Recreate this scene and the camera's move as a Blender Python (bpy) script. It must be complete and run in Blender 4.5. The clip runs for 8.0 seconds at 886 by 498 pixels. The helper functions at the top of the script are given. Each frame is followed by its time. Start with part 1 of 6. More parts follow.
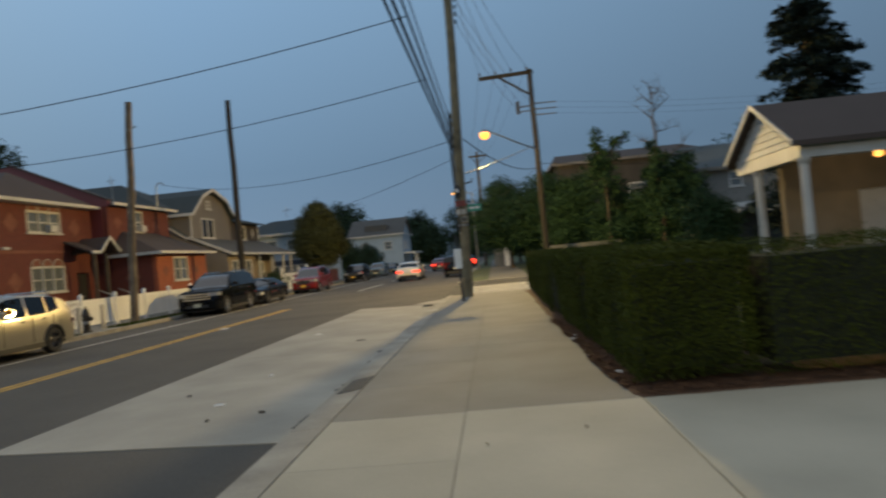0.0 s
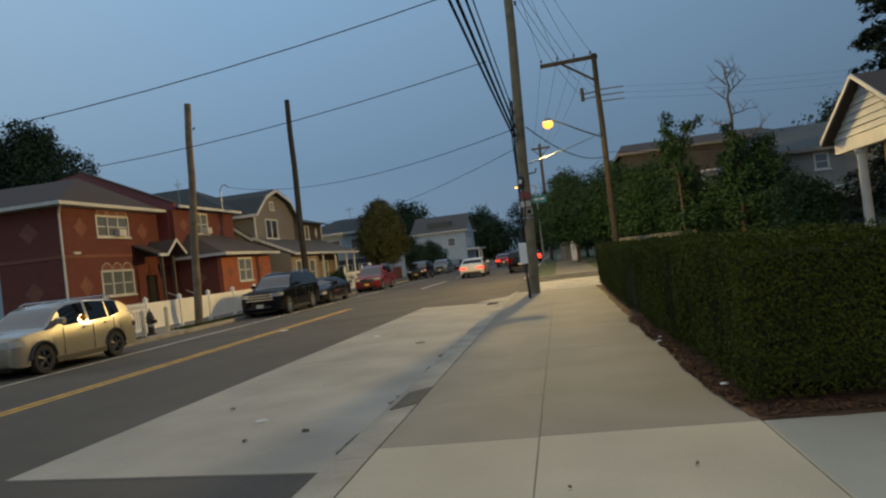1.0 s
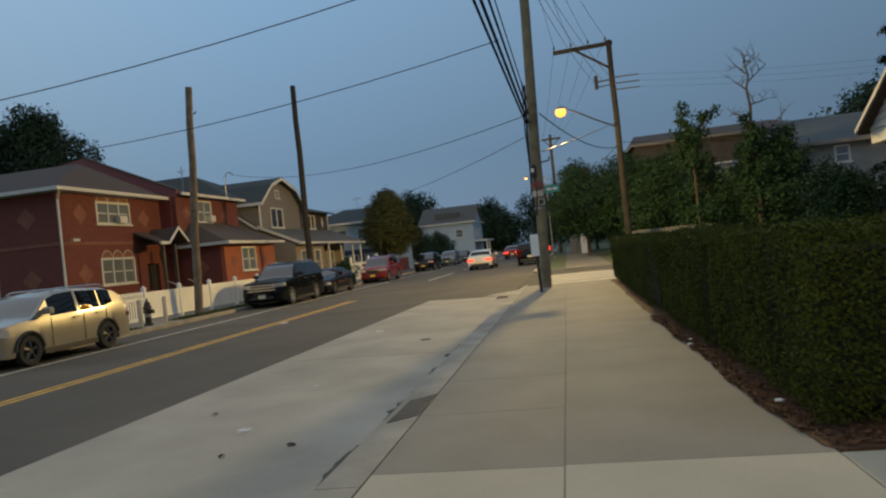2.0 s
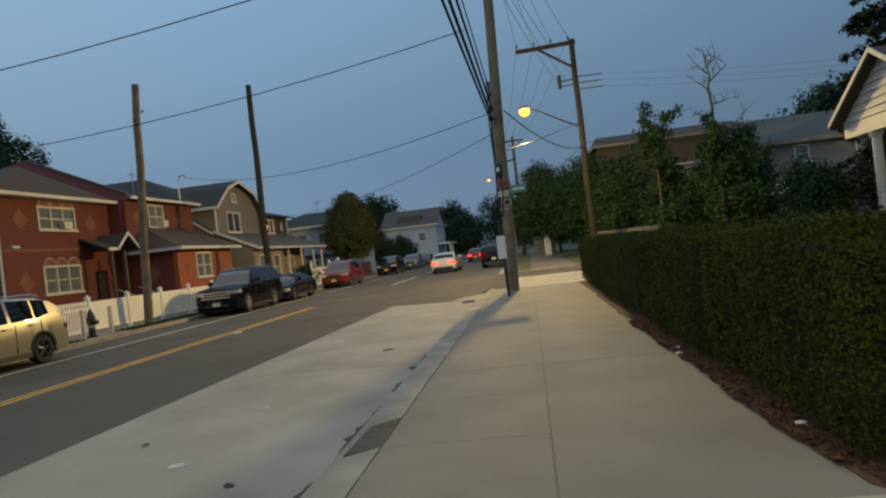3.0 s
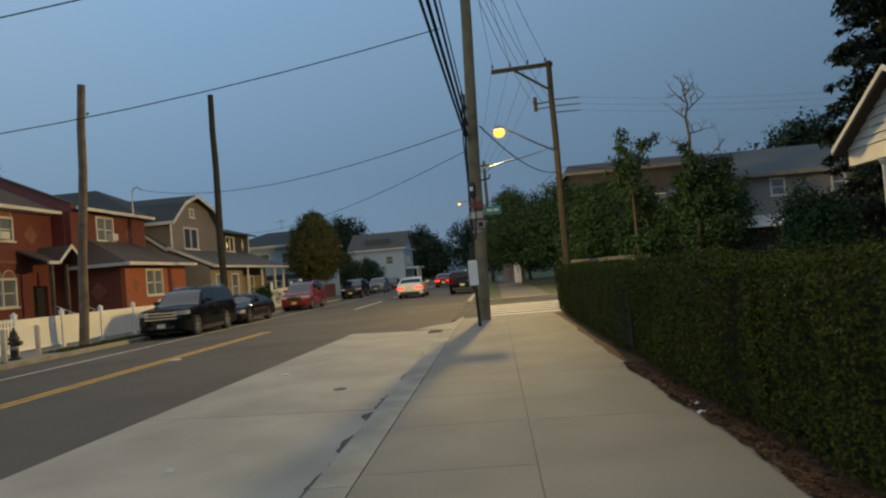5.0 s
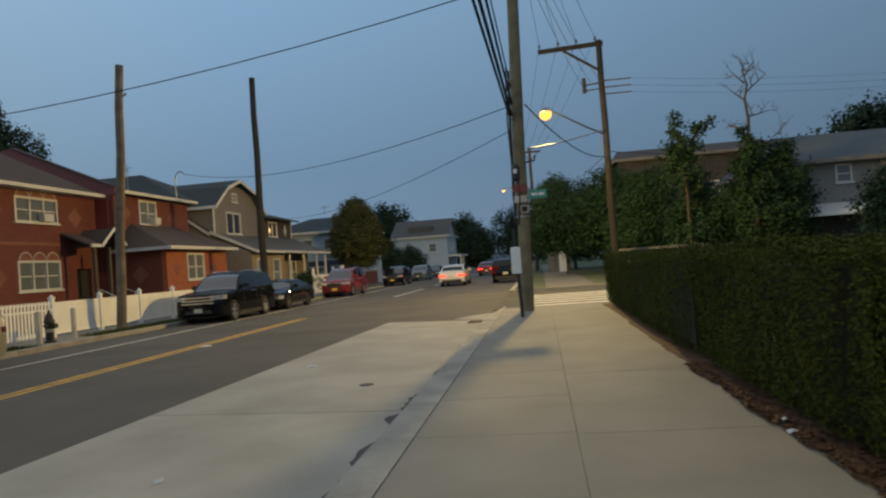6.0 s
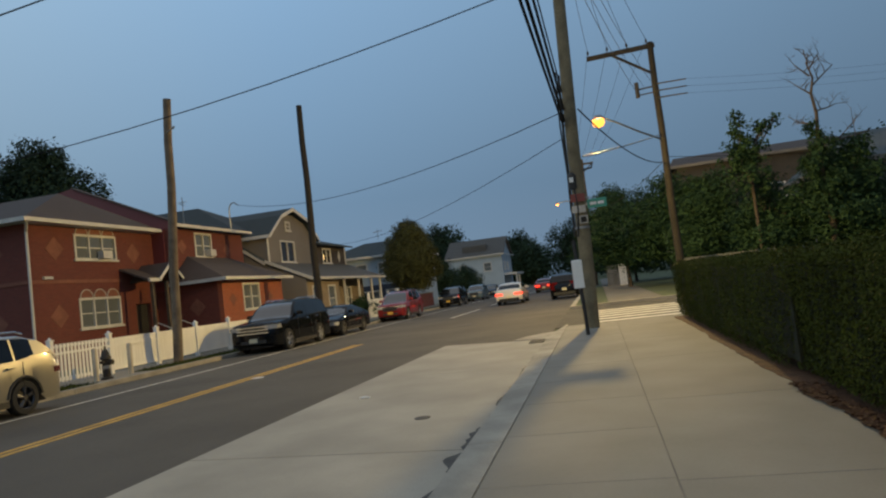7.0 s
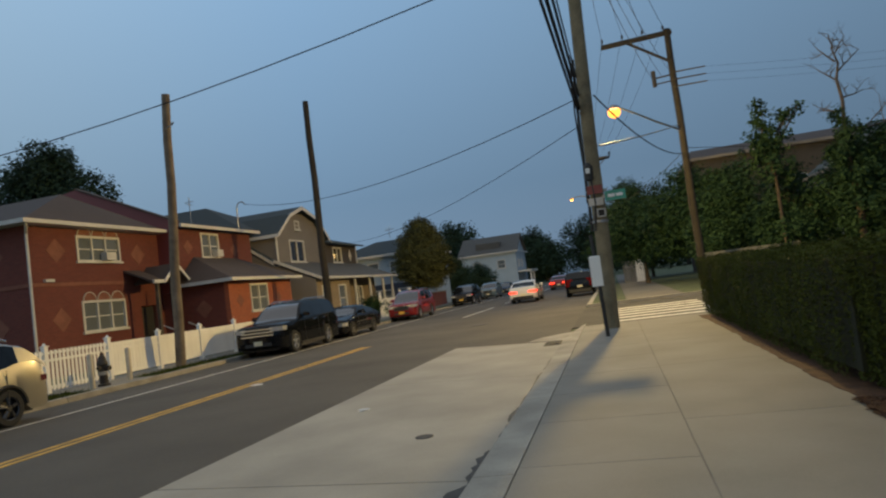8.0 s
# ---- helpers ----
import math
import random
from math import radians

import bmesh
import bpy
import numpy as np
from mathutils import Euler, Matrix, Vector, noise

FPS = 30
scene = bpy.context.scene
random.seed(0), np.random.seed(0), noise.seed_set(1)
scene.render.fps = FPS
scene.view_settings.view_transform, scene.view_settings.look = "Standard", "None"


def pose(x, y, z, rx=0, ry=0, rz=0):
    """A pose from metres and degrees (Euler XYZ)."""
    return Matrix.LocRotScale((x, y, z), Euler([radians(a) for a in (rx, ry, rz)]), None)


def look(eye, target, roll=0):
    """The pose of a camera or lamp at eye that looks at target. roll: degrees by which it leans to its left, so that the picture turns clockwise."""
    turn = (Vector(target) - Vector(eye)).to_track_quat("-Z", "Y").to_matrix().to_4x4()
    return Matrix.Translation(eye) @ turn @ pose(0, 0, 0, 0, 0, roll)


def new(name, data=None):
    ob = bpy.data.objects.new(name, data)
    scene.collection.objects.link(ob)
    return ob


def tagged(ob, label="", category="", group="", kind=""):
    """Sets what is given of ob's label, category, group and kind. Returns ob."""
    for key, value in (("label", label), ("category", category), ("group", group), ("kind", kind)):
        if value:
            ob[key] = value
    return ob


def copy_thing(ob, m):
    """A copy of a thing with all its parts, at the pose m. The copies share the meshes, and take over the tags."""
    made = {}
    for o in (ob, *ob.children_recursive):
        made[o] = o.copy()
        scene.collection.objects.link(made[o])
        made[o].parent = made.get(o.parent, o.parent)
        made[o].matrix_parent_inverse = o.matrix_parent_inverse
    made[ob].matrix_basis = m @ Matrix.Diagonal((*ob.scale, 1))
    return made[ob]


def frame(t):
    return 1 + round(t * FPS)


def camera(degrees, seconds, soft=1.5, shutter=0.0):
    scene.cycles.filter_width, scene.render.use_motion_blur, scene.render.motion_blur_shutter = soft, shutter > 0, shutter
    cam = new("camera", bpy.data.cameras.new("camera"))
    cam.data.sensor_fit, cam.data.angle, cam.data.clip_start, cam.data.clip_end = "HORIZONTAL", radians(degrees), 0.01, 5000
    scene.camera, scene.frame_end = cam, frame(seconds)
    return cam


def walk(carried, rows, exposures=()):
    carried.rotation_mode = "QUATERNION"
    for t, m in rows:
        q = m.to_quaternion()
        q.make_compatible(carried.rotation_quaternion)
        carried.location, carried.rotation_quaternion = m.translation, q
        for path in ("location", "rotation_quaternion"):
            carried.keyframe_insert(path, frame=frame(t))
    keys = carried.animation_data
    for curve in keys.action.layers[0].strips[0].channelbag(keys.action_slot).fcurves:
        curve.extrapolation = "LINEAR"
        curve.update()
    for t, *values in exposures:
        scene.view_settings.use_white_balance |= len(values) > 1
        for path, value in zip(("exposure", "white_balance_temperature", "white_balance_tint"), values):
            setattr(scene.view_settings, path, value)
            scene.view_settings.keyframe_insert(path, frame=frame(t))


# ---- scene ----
cam = camera(65.7, 8.0, 2.2, 0.5)
PATH = [
    (0, (0.14, 0.255, 1.505), (-0.006, 2.249, 1.526), -5.5),
    (0.2, (0.078, 0.655, 1.484), (-0.169, 2.64, 1.517), -4.9),
    (0.5, (0.07, 0.993, 1.452), (-0.254, 2.966, 1.482), -6.3),
    (1, (0.053, 1.359, 1.486), (-0.278, 3.332, 1.516), -6.7),
    (2.5, (-0.202, 2.74, 1.48), (-0.565, 4.707, 1.48), -5.8),
    (3, (-0.273, 3.167, 1.477), (-0.521, 5.152, 1.482), -6.7),
    (3.5, (-0.326, 3.727, 1.47), (-0.601, 5.707, 1.511), -4.1),
    (4, (-0.397, 4.026, 1.463), (-0.54, 6.019, 1.542), -5.1),
    (5.3, (-0.451, 5.146, 1.46), (-0.604, 7.139, 1.526), -4.9),
    (5.5, (-0.442, 5.354, 1.462), (-0.636, 7.343, 1.528), -4.0),
    (6, (-0.453, 5.856, 1.418), (-0.731, 7.837, 1.462), -4.3),
    (6.5, (-0.506, 6.304, 1.422), (-0.878, 8.269, 1.463), -4.5),
    (7, (-0.603, 6.726, 1.392), (-1.03, 8.676, 1.51), -6.9),
    (7.5, (-0.673, 7.235, 1.401), (-1.089, 9.187, 1.523), -7.6),
    (8, (-0.699, 7.728, 1.416), (-1.166, 9.669, 1.533), -7.5),
]
walk(cam, [(t, look(eye, target, roll)) for t, eye, target, roll in PATH])

# ---------------------------------------------------------------- sky and street light
ROAD = -0.14

world = bpy.data.worlds.new("dusk_sky")
scene.world = world
world.use_nodes = True
wn, wl = world.node_tree.nodes, world.node_tree.links
wn.clear()
w_out = wn.new("ShaderNodeOutputWorld")
w_bg = wn.new("ShaderNodeBackground")
w_geo = wn.new("ShaderNodeTexCoord")
w_sep = wn.new("ShaderNodeSeparateXYZ")
wl.new(w_geo.outputs["Generated"], w_sep.inputs[0])
w_up = wn.new("ShaderNodeValToRGB")            # from the horizon to the zenith
w_up.color_ramp.elements[0].position, w_up.color_ramp.elements[0].color = 0.0, (0.122, 0.178, 0.248, 1)
w_up.color_ramp.elements[1].position, w_up.color_ramp.elements[1].color = 1.0, (0.30, 0.315, 0.335, 1)
e = w_up.color_ramp.elements.new(0.14); e.color = (0.106, 0.174, 0.256, 1)
e = w_up.color_ramp.elements.new(0.45); e.color = (0.165, 0.275, 0.410, 1)
wl.new(w_sep.outputs["Z"], w_up.inputs[0])
w_side = wn.new("ShaderNodeVectorMath"); w_side.operation = "DOT_PRODUCT"   # brighter towards the set sun
w_side.inputs[1].default_value = (-0.95, -0.30, 0.0)
wl.new(w_geo.outputs["Generated"], w_side.inputs[0])
w_glow = wn.new("ShaderNodeMapRange")
w_glow.inputs["From Min"].default_value, w_glow.inputs["From Max"].default_value = -1.0, 1.0
w_glow.inputs["To Min"].default_value, w_glow.inputs["To Max"].default_value = 0.80, 2.20
wl.new(w_side.outputs["Value"], w_glow.inputs["Value"])
w_warm = wn.new("ShaderNodeMapRange")           # the last warm light low behind the walker
w_warm.inputs["From Min"].default_value, w_warm.inputs["From Max"].default_value = 0.1, 1.0
wl.new(w_side.outputs["Value"], w_warm.inputs["Value"])
w_mix = wn.new("ShaderNodeMix"); w_mix.data_type = "RGBA"; w_mix.blend_type = "MULTIPLY"
w_mix.inputs["B"].default_value = (1.25, 1.0, 0.78, 1)
wl.new(w_warm.outputs["Result"], w_mix.inputs["Factor"])
wl.new(w_up.outputs["Color"], w_mix.inputs["A"])
wl.new(w_mix.outputs["Result"], w_bg.inputs["Color"])
wl.new(w_glow.outputs["Result"], w_bg.inputs["Strength"])
wl.new(w_bg.outputs[0], w_out.inputs["Surface"])


def street_light(name, place, watts, colour, radius):
    """The bulb of a street lamp; its reflector spreads the light along the street."""
    data = bpy.data.lights.new(name, "POINT")
    data.energy, data.color, data.shadow_soft_size = watts, colour, radius
    data.use_nodes = True
    n, l = data.node_tree.nodes, data.node_tree.links
    em = next(x for x in n if x.bl_idname == "ShaderNodeEmission")
    fall = n.new("ShaderNodeLightFalloff")
    fall.inputs["Strength"].default_value = 1.0
    l.new(fall.outputs["Linear"], em.inputs["Strength"])
    ob = new(name, data)
    ob.location = place
    return ob


LAMP = Vector((0.25, 36.0, 7.66))
street_light("street_lamp_bulb", LAMP - Vector((0, 0, 0.12)), 470, (1.0, 0.68, 0.22), 0.26)
LAMP_BACK = Vector((-3.1, -7.0, 8.0))
street_light("near_lamp_bulb", LAMP_BACK - Vector((0, 0, 0.12)), 82, (1.0, 0.74, 0.34), 0.40)
street_light("far_lamp_bulb", (-2.94, 60.8, 6.70), 110, (1.0, 0.70, 0.32), 0.15)
street_light("porch_bulb", (9.3, 17.0, 2.80), 5.5, (1.0, 0.82, 0.55), 0.08)

# ---------------------------------------------------------------- materials
def material(name, colour, rough=0.7, metal=0.0, vary=0.25, grain=0.15, scale=2.0, fine=60.0, bump=0.15, coat=0.0, spread=0.0, tint=None):
    """A surface with stains at one scale and grain at a finer one; spread varies whole pieces against one another."""
    m = bpy.data.materials.new(name)
    m.use_nodes = True
    n, l = m.node_tree.nodes, m.node_tree.links
    b = n["Principled BSDF"]
    b.inputs["Roughness"].default_value, b.inputs["Metallic"].default_value = rough, metal
    b.inputs["Coat Weight"].default_value = coat
    b.inputs["Specular IOR Level"].default_value = 0.1 if coat and not metal else 0.5
    b.inputs["Coat Roughness"].default_value = 0.03
    tc = n.new("ShaderNodeTexCoord")
    big, small = n.new("ShaderNodeTexNoise"), n.new("ShaderNodeTexNoise")
    big.inputs["Scale"].default_value, big.inputs["Detail"].default_value = scale, 5
    small.inputs["Scale"].default_value, small.inputs["Detail"].default_value = fine, 3
    l.new(tc.outputs["Object"], big.inputs["Vector"])
    l.new(tc.outputs["Object"], small.inputs["Vector"])
    mul = n.new("ShaderNodeMix"); mul.data_type = "RGBA"; mul.blend_type = "MIX"
    dark = tint or tuple(c * (1 - vary) for c in colour)
    light = tuple(min(1, c * (1 + vary * 0.6)) for c in colour)
    mul.inputs["A"].default_value, mul.inputs["B"].default_value = (*dark, 1), (*light, 1)
    ramp = n.new("ShaderNodeMapRange")
    ramp.inputs["From Min"].default_value, ramp.inputs["From Max"].default_value = 0.3, 0.7
    l.new(big.outputs["Fac"], ramp.inputs["Value"])
    l.new(ramp.outputs["Result"], mul.inputs["Factor"])
    hsv = n.new("ShaderNodeHueSaturation")
    l.new(mul.outputs["Result"], hsv.inputs["Color"])
    val = n.new("ShaderNodeMapRange")
    val.inputs["From Min"].default_value, val.inputs["From Max"].default_value = 0.25, 0.75
    val.inputs["To Min"].default_value, val.inputs["To Max"].default_value = 1 - grain, 1 + grain
    l.new(small.outputs["Fac"], val.inputs["Value"])
    last = val.outputs["Result"]
    if spread:
        info = n.new("ShaderNodeObjectInfo")
        r = n.new("ShaderNodeMapRange")
        r.inputs["To Min"].default_value, r.inputs["To Max"].default_value = 1 - spread, 1 + spread
        l.new(info.outputs["Random"], r.inputs["Value"])
        mm = n.new("ShaderNodeMath"); mm.operation = "MULTIPLY"
        l.new(last, mm.inputs[0]); l.new(r.outputs["Result"], mm.inputs[1])
        last = mm.outputs[0]
    l.new(last, hsv.inputs["Value"])
    l.new(hsv.outputs["Color"], b.inputs["Base Color"])
    if bump:
        bp = n.new("ShaderNodeBump")
        bp.inputs["Strength"].default_value, bp.inputs["Distance"].default_value = bump, 0.02
        l.new(small.outputs["Fac"], bp.inputs["Height"])
        l.new(bp.outputs["Normal"], b.inputs["Normal"])
    return m


def leaf_material(name, colour, other):
    """Leaves: each one (an island of the mesh) has its own tone between two greens."""
    m = bpy.data.materials.new(name)
    m.use_nodes = True
    n, l = m.node_tree.nodes, m.node_tree.links
    b = n["Principled BSDF"]
    b.inputs["Roughness"].default_value = 0.75
    b.inputs["Specular IOR Level"].default_value = 0.12
    geo = n.new("ShaderNodeNewGeometry")
    tc = n.new("ShaderNodeTexCoord")
    big = n.new("ShaderNodeTexNoise"); big.inputs["Scale"].default_value = 1.4
    l.new(tc.outputs["Object"], big.inputs["Vector"])
    add = n.new("ShaderNodeMath"); add.operation = "MULTIPLY_ADD"
    add.inputs[1].default_value = 0.6
    l.new(geo.outputs["Random Per Island"], add.inputs[0])
    l.new(big.outputs["Fac"], add.inputs[2])
    mr = n.new("ShaderNodeMapRange")
    mr.inputs["From Min"].default_value, mr.inputs["From Max"].default_value = 0.3, 1.3
    l.new(add.outputs[0], mr.inputs["Value"])
    mix = n.new("ShaderNodeMix"); mix.data_type = "RGBA"
    mix.inputs["A"].default_value, mix.inputs["B"].default_value = (*colour, 1), (*other, 1)
    l.new(mr.outputs["Result"], mix.inputs["Factor"])
    l.new(mix.outputs["Result"], b.inputs["Base Color"])
    return m


def brick_material(name, one, two, mortar, along):
    """Running-bond brickwork; along: which axis the wall runs on."""
    m = material(name, one, rough=0.85, vary=0.2)
    n, l = m.node_tree.nodes, m.node_tree.links
    b = n["Principled BSDF"]
    tc = n.new("ShaderNodeTexCoord")
    sep, com = n.new("ShaderNodeSeparateXYZ"), n.new("ShaderNodeCombineXYZ")
    l.new(tc.outputs["Object"], sep.inputs[0])
    l.new(sep.outputs[along], com.inputs["X"])
    l.new(sep.outputs["Z"], com.inputs["Y"])
    br = n.new("ShaderNodeTexBrick")
    br.inputs["Color1"].default_value, br.inputs["Color2"].default_value, br.inputs["Mortar"].default_value = (*one, 1), (*two, 1), (*mortar, 1)
    br.inputs["Scale"].default_value = 1.0
    br.inputs["Brick Width"].default_value, br.inputs["Row Height"].default_value, br.inputs["Mortar Size"].default_value = 0.205, 0.068, 0.006
    l.new(com.outputs[0], br.inputs["Vector"])
    hsv = next(x for x in n if x.bl_idname == "ShaderNodeHueSaturation")
    l.new(br.outputs["Color"], hsv.inputs["Color"])
    bp = next(x for x in n if x.bl_idname == "ShaderNodeBump")
    inv = n.new("ShaderNodeMath"); inv.operation = "SUBTRACT"; inv.inputs[0].default_value = 1.0
    l.new(br.outputs["Fac"], inv.inputs[1])
    l.new(inv.outputs[0], bp.inputs["Height"])
    bp.inputs["Strength"].default_value, bp.inputs["Distance"].default_value = 0.5, 0.008
    return m


def banded_material(name, colour, pitch, rough=0.6, depth=0.02, axis="Z", darken=0.3):
    """Clapboard or shingle courses of the given pitch, each with a shadowed butt edge."""
    m = material(name, colour, rough=rough, vary=0.08, scale=0.8, fine=30, grain=0.08)
    n, l = m.node_tree.nodes, m.node_tree.links
    tc = n.new("ShaderNodeTexCoord")
    sep = n.new("ShaderNodeSeparateXYZ")
    l.new(tc.outputs["Object"], sep.inputs[0])
    div = n.new("ShaderNodeMath"); div.operation = "DIVIDE"; div.inputs[1].default_value = pitch
    fr = n.new("ShaderNodeMath"); fr.operation = "FRACT"
    l.new(sep.outputs[axis], div.inputs[0]); l.new(div.outputs[0], fr.inputs[0])
    bp = next(x for x in n if x.bl_idname == "ShaderNodeBump")
    sub = n.new("ShaderNodeMath"); sub.operation = "SUBTRACT"; sub.inputs[0].default_value = 1.0
    l.new(fr.outputs[0], sub.inputs[1]); l.new(sub.outputs[0], bp.inputs["Height"])
    bp.inputs["Strength"].default_value, bp.inputs["Distance"].default_value = 0.9, depth
    return m


def emissive(name, colour, strength):
    m = bpy.data.materials.new(name)
    m.use_nodes = True
    b = m.node_tree.nodes["Principled BSDF"]
    b.inputs["Base Color"].default_value = (*colour, 1)
    b.inputs["Emission Color"].default_value = (*colour, 1)
    b.inputs["Emission Strength"].default_value = strength
    return m


def glossy(name, colour, rough=0.08, metal=0.0, coat=1.0):
    return material(name, colour, rough=rough, metal=metal, vary=0.06, grain=0.02, scale=1.2, bump=0.0, coat=coat)


ASPHALT = material("asphalt", (0.088, 0.079, 0.067), rough=0.9, vary=0.28, grain=0.4, scale=0.35, fine=110, bump=0.35)
ASPHALT_OLD = material("worn_asphalt", (0.060, 0.056, 0.049), rough=0.9, vary=0.25, grain=0.4, scale=0.5, fine=120, bump=0.35)
CONCRETE = material("pavement_concrete", (0.240, 0.223, 0.188), rough=0.85, vary=0.16, grain=0.10, scale=0.9, fine=130, bump=0.12, spread=0.05)
PAD = material("road_slab_concrete", (0.365, 0.336, 0.278), rough=0.85, vary=0.24, grain=0.12, scale=0.6, fine=120, bump=0.15, spread=0.03)
KERB = material("kerb_concrete", (0.335, 0.308, 0.255), rough=0.85, vary=0.30, grain=0.15, scale=1.6, fine=90, bump=0.2, spread=0.06)
CONCRETE_NEW = material("newer_concrete", (0.42, 0.385, 0.300), rough=0.85, vary=0.14, grain=0.10, scale=0.8, fine=130, bump=0.12, spread=0.05)
NAVY = banded_material("navy_siding", (0.045, 0.055, 0.08), 0.12, rough=0.6)
JOINT_PALE = material("filled_joint", (0.185, 0.168, 0.136), rough=0.95, vary=0.3, scale=3)
CONCRETE_DULL = material("dull_concrete", (0.13, 0.122, 0.105), rough=0.9, vary=0.2, scale=0.9, fine=120, bump=0.12, spread=0.05)
FENCE_GREY = material("weathered_grey_board", (0.15, 0.15, 0.145), rough=0.8, vary=0.2, scale=2, spread=0.08)
JOINT = material("joint_dirt", (0.10, 0.088, 0.07), rough=0.95, vary=0.3, scale=4)
STAIN = material("damp_dirt", (0.055, 0.052, 0.047), rough=0.75, vary=0.4, scale=6)
SOIL = material("mulch_soil", (0.115, 0.056, 0.027), rough=0.95, vary=0.45, grain=0.5, scale=5, fine=50, bump=0.8)
GRASS = material("lawn", (0.060, 0.078, 0.028), rough=0.9, vary=0.4, grain=0.4, scale=1.5, fine=40, bump=0.6)
YELLOW = material("yellow_road_paint", (0.62, 0.36, 0.05), rough=0.7, vary=0.3, grain=0.2, scale=3, fine=60, bump=0.1)
WHITE_LINE = material("white_road_paint", (0.66, 0.64, 0.58), rough=0.7, vary=0.3, grain=0.2, scale=3, fine=60, bump=0.1)
WOOD_POLE = material("weathered_pole_wood", (0.095, 0.074, 0.052), rough=0.85, vary=0.35, grain=0.3, scale=2.5, fine=35, bump=0.5)
WOOD_MAIN = material("olive_pole_wood", (0.200, 0.165, 0.100), rough=0.85, vary=0.35, grain=0.3, scale=2.5, fine=35, bump=0.5)
WOOD_PALE = material("pale_pole_wood", (0.17, 0.130, 0.092), rough=0.85, vary=0.35, grain=0.3, scale=2.5, fine=35, bump=0.5)
WOOD_DARK = material("creosoted_pole_wood", (0.024, 0.020, 0.016), rough=0.9, vary=0.35, grain=0.3, scale=2.5, fine=35, bump=0.5)
WIRE = material("black_cable", (0.008, 0.008, 0.009), rough=0.95, vary=0.1, bump=0)
STEEL = material("galvanised_steel", (0.30, 0.31, 0.32), rough=0.45, metal=0.8, vary=0.2, scale=6, bump=0.05)
CAST = material("cast_iron", (0.05, 0.043, 0.037), rough=0.6, metal=0.5, vary=0.3, scale=9, bump=0.2)
SIGN_GREEN = material("sign_green", (0.01, 0.25, 0.19), rough=0.4, vary=0.08, bump=0)
SIGN_RED = material("faded_sign_red", (0.20, 0.035, 0.03), rough=0.5, vary=0.2, scale=6, bump=0)
SIGN_WHITE = material("sign_white", (0.7, 0.72, 0.72), rough=0.4, vary=0.08, bump=0)
VINYL = material("white_vinyl", (0.82, 0.80, 0.76), rough=0.45, vary=0.07, grain=0.03, scale=1.2, bump=0.02, spread=0.03)
VINYL_DULL = material("weathered_white_moulding", (0.40, 0.37, 0.34), rough=0.6, vary=0.2, scale=3, bump=0.1)
TRIM = material("white_trim_paint", (0.52, 0.51, 0.49), rough=0.5, vary=0.12, scale=2, bump=0.05)
BRICK_Y = brick_material("red_brick_along_street", (0.145, 0.033, 0.024), (0.115, 0.026, 0.020), (0.120, 0.056, 0.043), "Y")
BRICK_X = brick_material("red_brick_return", (0.145, 0.033, 0.024), (0.115, 0.026, 0.020), (0.120, 0.056, 0.043), "X")
BRICK_PALE = material("buff_brick", (0.20, 0.078, 0.052), rough=0.85, vary=0.2, scale=4, fine=40, bump=0.2)
BRICK_HOT = brick_material("orange_brick", (0.33, 0.085, 0.035), (0.26, 0.066, 0.032), (0.27, 0.13, 0.08), "Y")
MAROON = banded_material("maroon_siding", (0.16, 0.035, 0.035), 0.11, rough=0.6)
SHINGLE = banded_material("brown_asphalt_shingle", (0.072, 0.053, 0.046), 0.075, rough=0.95, depth=0.012)
SHINGLE_BLUE = banded_material("slate_blue_shingle", (0.032, 0.044, 0.050), 0.075, rough=0.95, depth=0.012)
SHINGLE_GREY = banded_material("grey_shingle", (0.085, 0.084, 0.082), 0.075, rough=0.95, depth=0.012)
SIDING_GREY = banded_material("taupe_siding", (0.165, 0.145, 0.125), 0.12, rough=0.6)
SIDING_DARK = banded_material("dark_shake_siding", (0.055, 0.046, 0.042), 0.15, rough=0.8)
SIDING_BLUE = banded_material("pale_blue_siding", (0.33, 0.40, 0.47), 0.12, rough=0.6)
SIDING_WHITE = banded_material("white_siding", (0.60, 0.60, 0.58), 0.12, rough=0.55, depth=0.03)
SHINGLE_SLATE = banded_material("slate_grey_shingle", (0.075, 0.090, 0.098), 0.075, rough=0.95, depth=0.012)
# cream siding greyed down: the shade is put into its base colour
SIDING_PALE = banded_material("cream_siding_painted_shade", (0.19, 0.182, 0.168), 0.12, rough=0.6)
STUCCO = material("tan_stucco", (0.25, 0.195, 0.13), rough=0.9, vary=0.12, scale=2, bump=0.2)
# tan wall darkened in its base colour to carry shade
DARK_WALL = material("house_wall_painted_shade", (0.20, 0.18, 0.16), rough=0.9, vary=0.2, scale=1.0, bump=0.2)
BROWN_WALL = material("dark_brown_wall", (0.060, 0.052, 0.045), rough=0.9, vary=0.2, scale=1.0, bump=0.2)
CREAM_STEEL = material("cream_painted_steel", (0.52, 0.45, 0.33), rough=0.5, vary=0.15, scale=5, bump=0.05)
WINDOW_DARK = glossy("curtained_window_glass", (0.13, 0.145, 0.155), rough=0.06)
WINDOW_BLACK = glossy("dark_window_glass", (0.020, 0.018, 0.016), rough=0.08, coat=0.4)
WINDOW_CLEAR = glossy("clear_window_glass", (0.9, 0.9, 0.9), rough=0.0, coat=0.0)
WINDOW_CLEAR.node_tree.nodes["Principled BSDF"].inputs["Transmission Weight"].default_value = 1.0
LIT = emissive("lit_room", (1.0, 0.68, 0.25), 3.0)
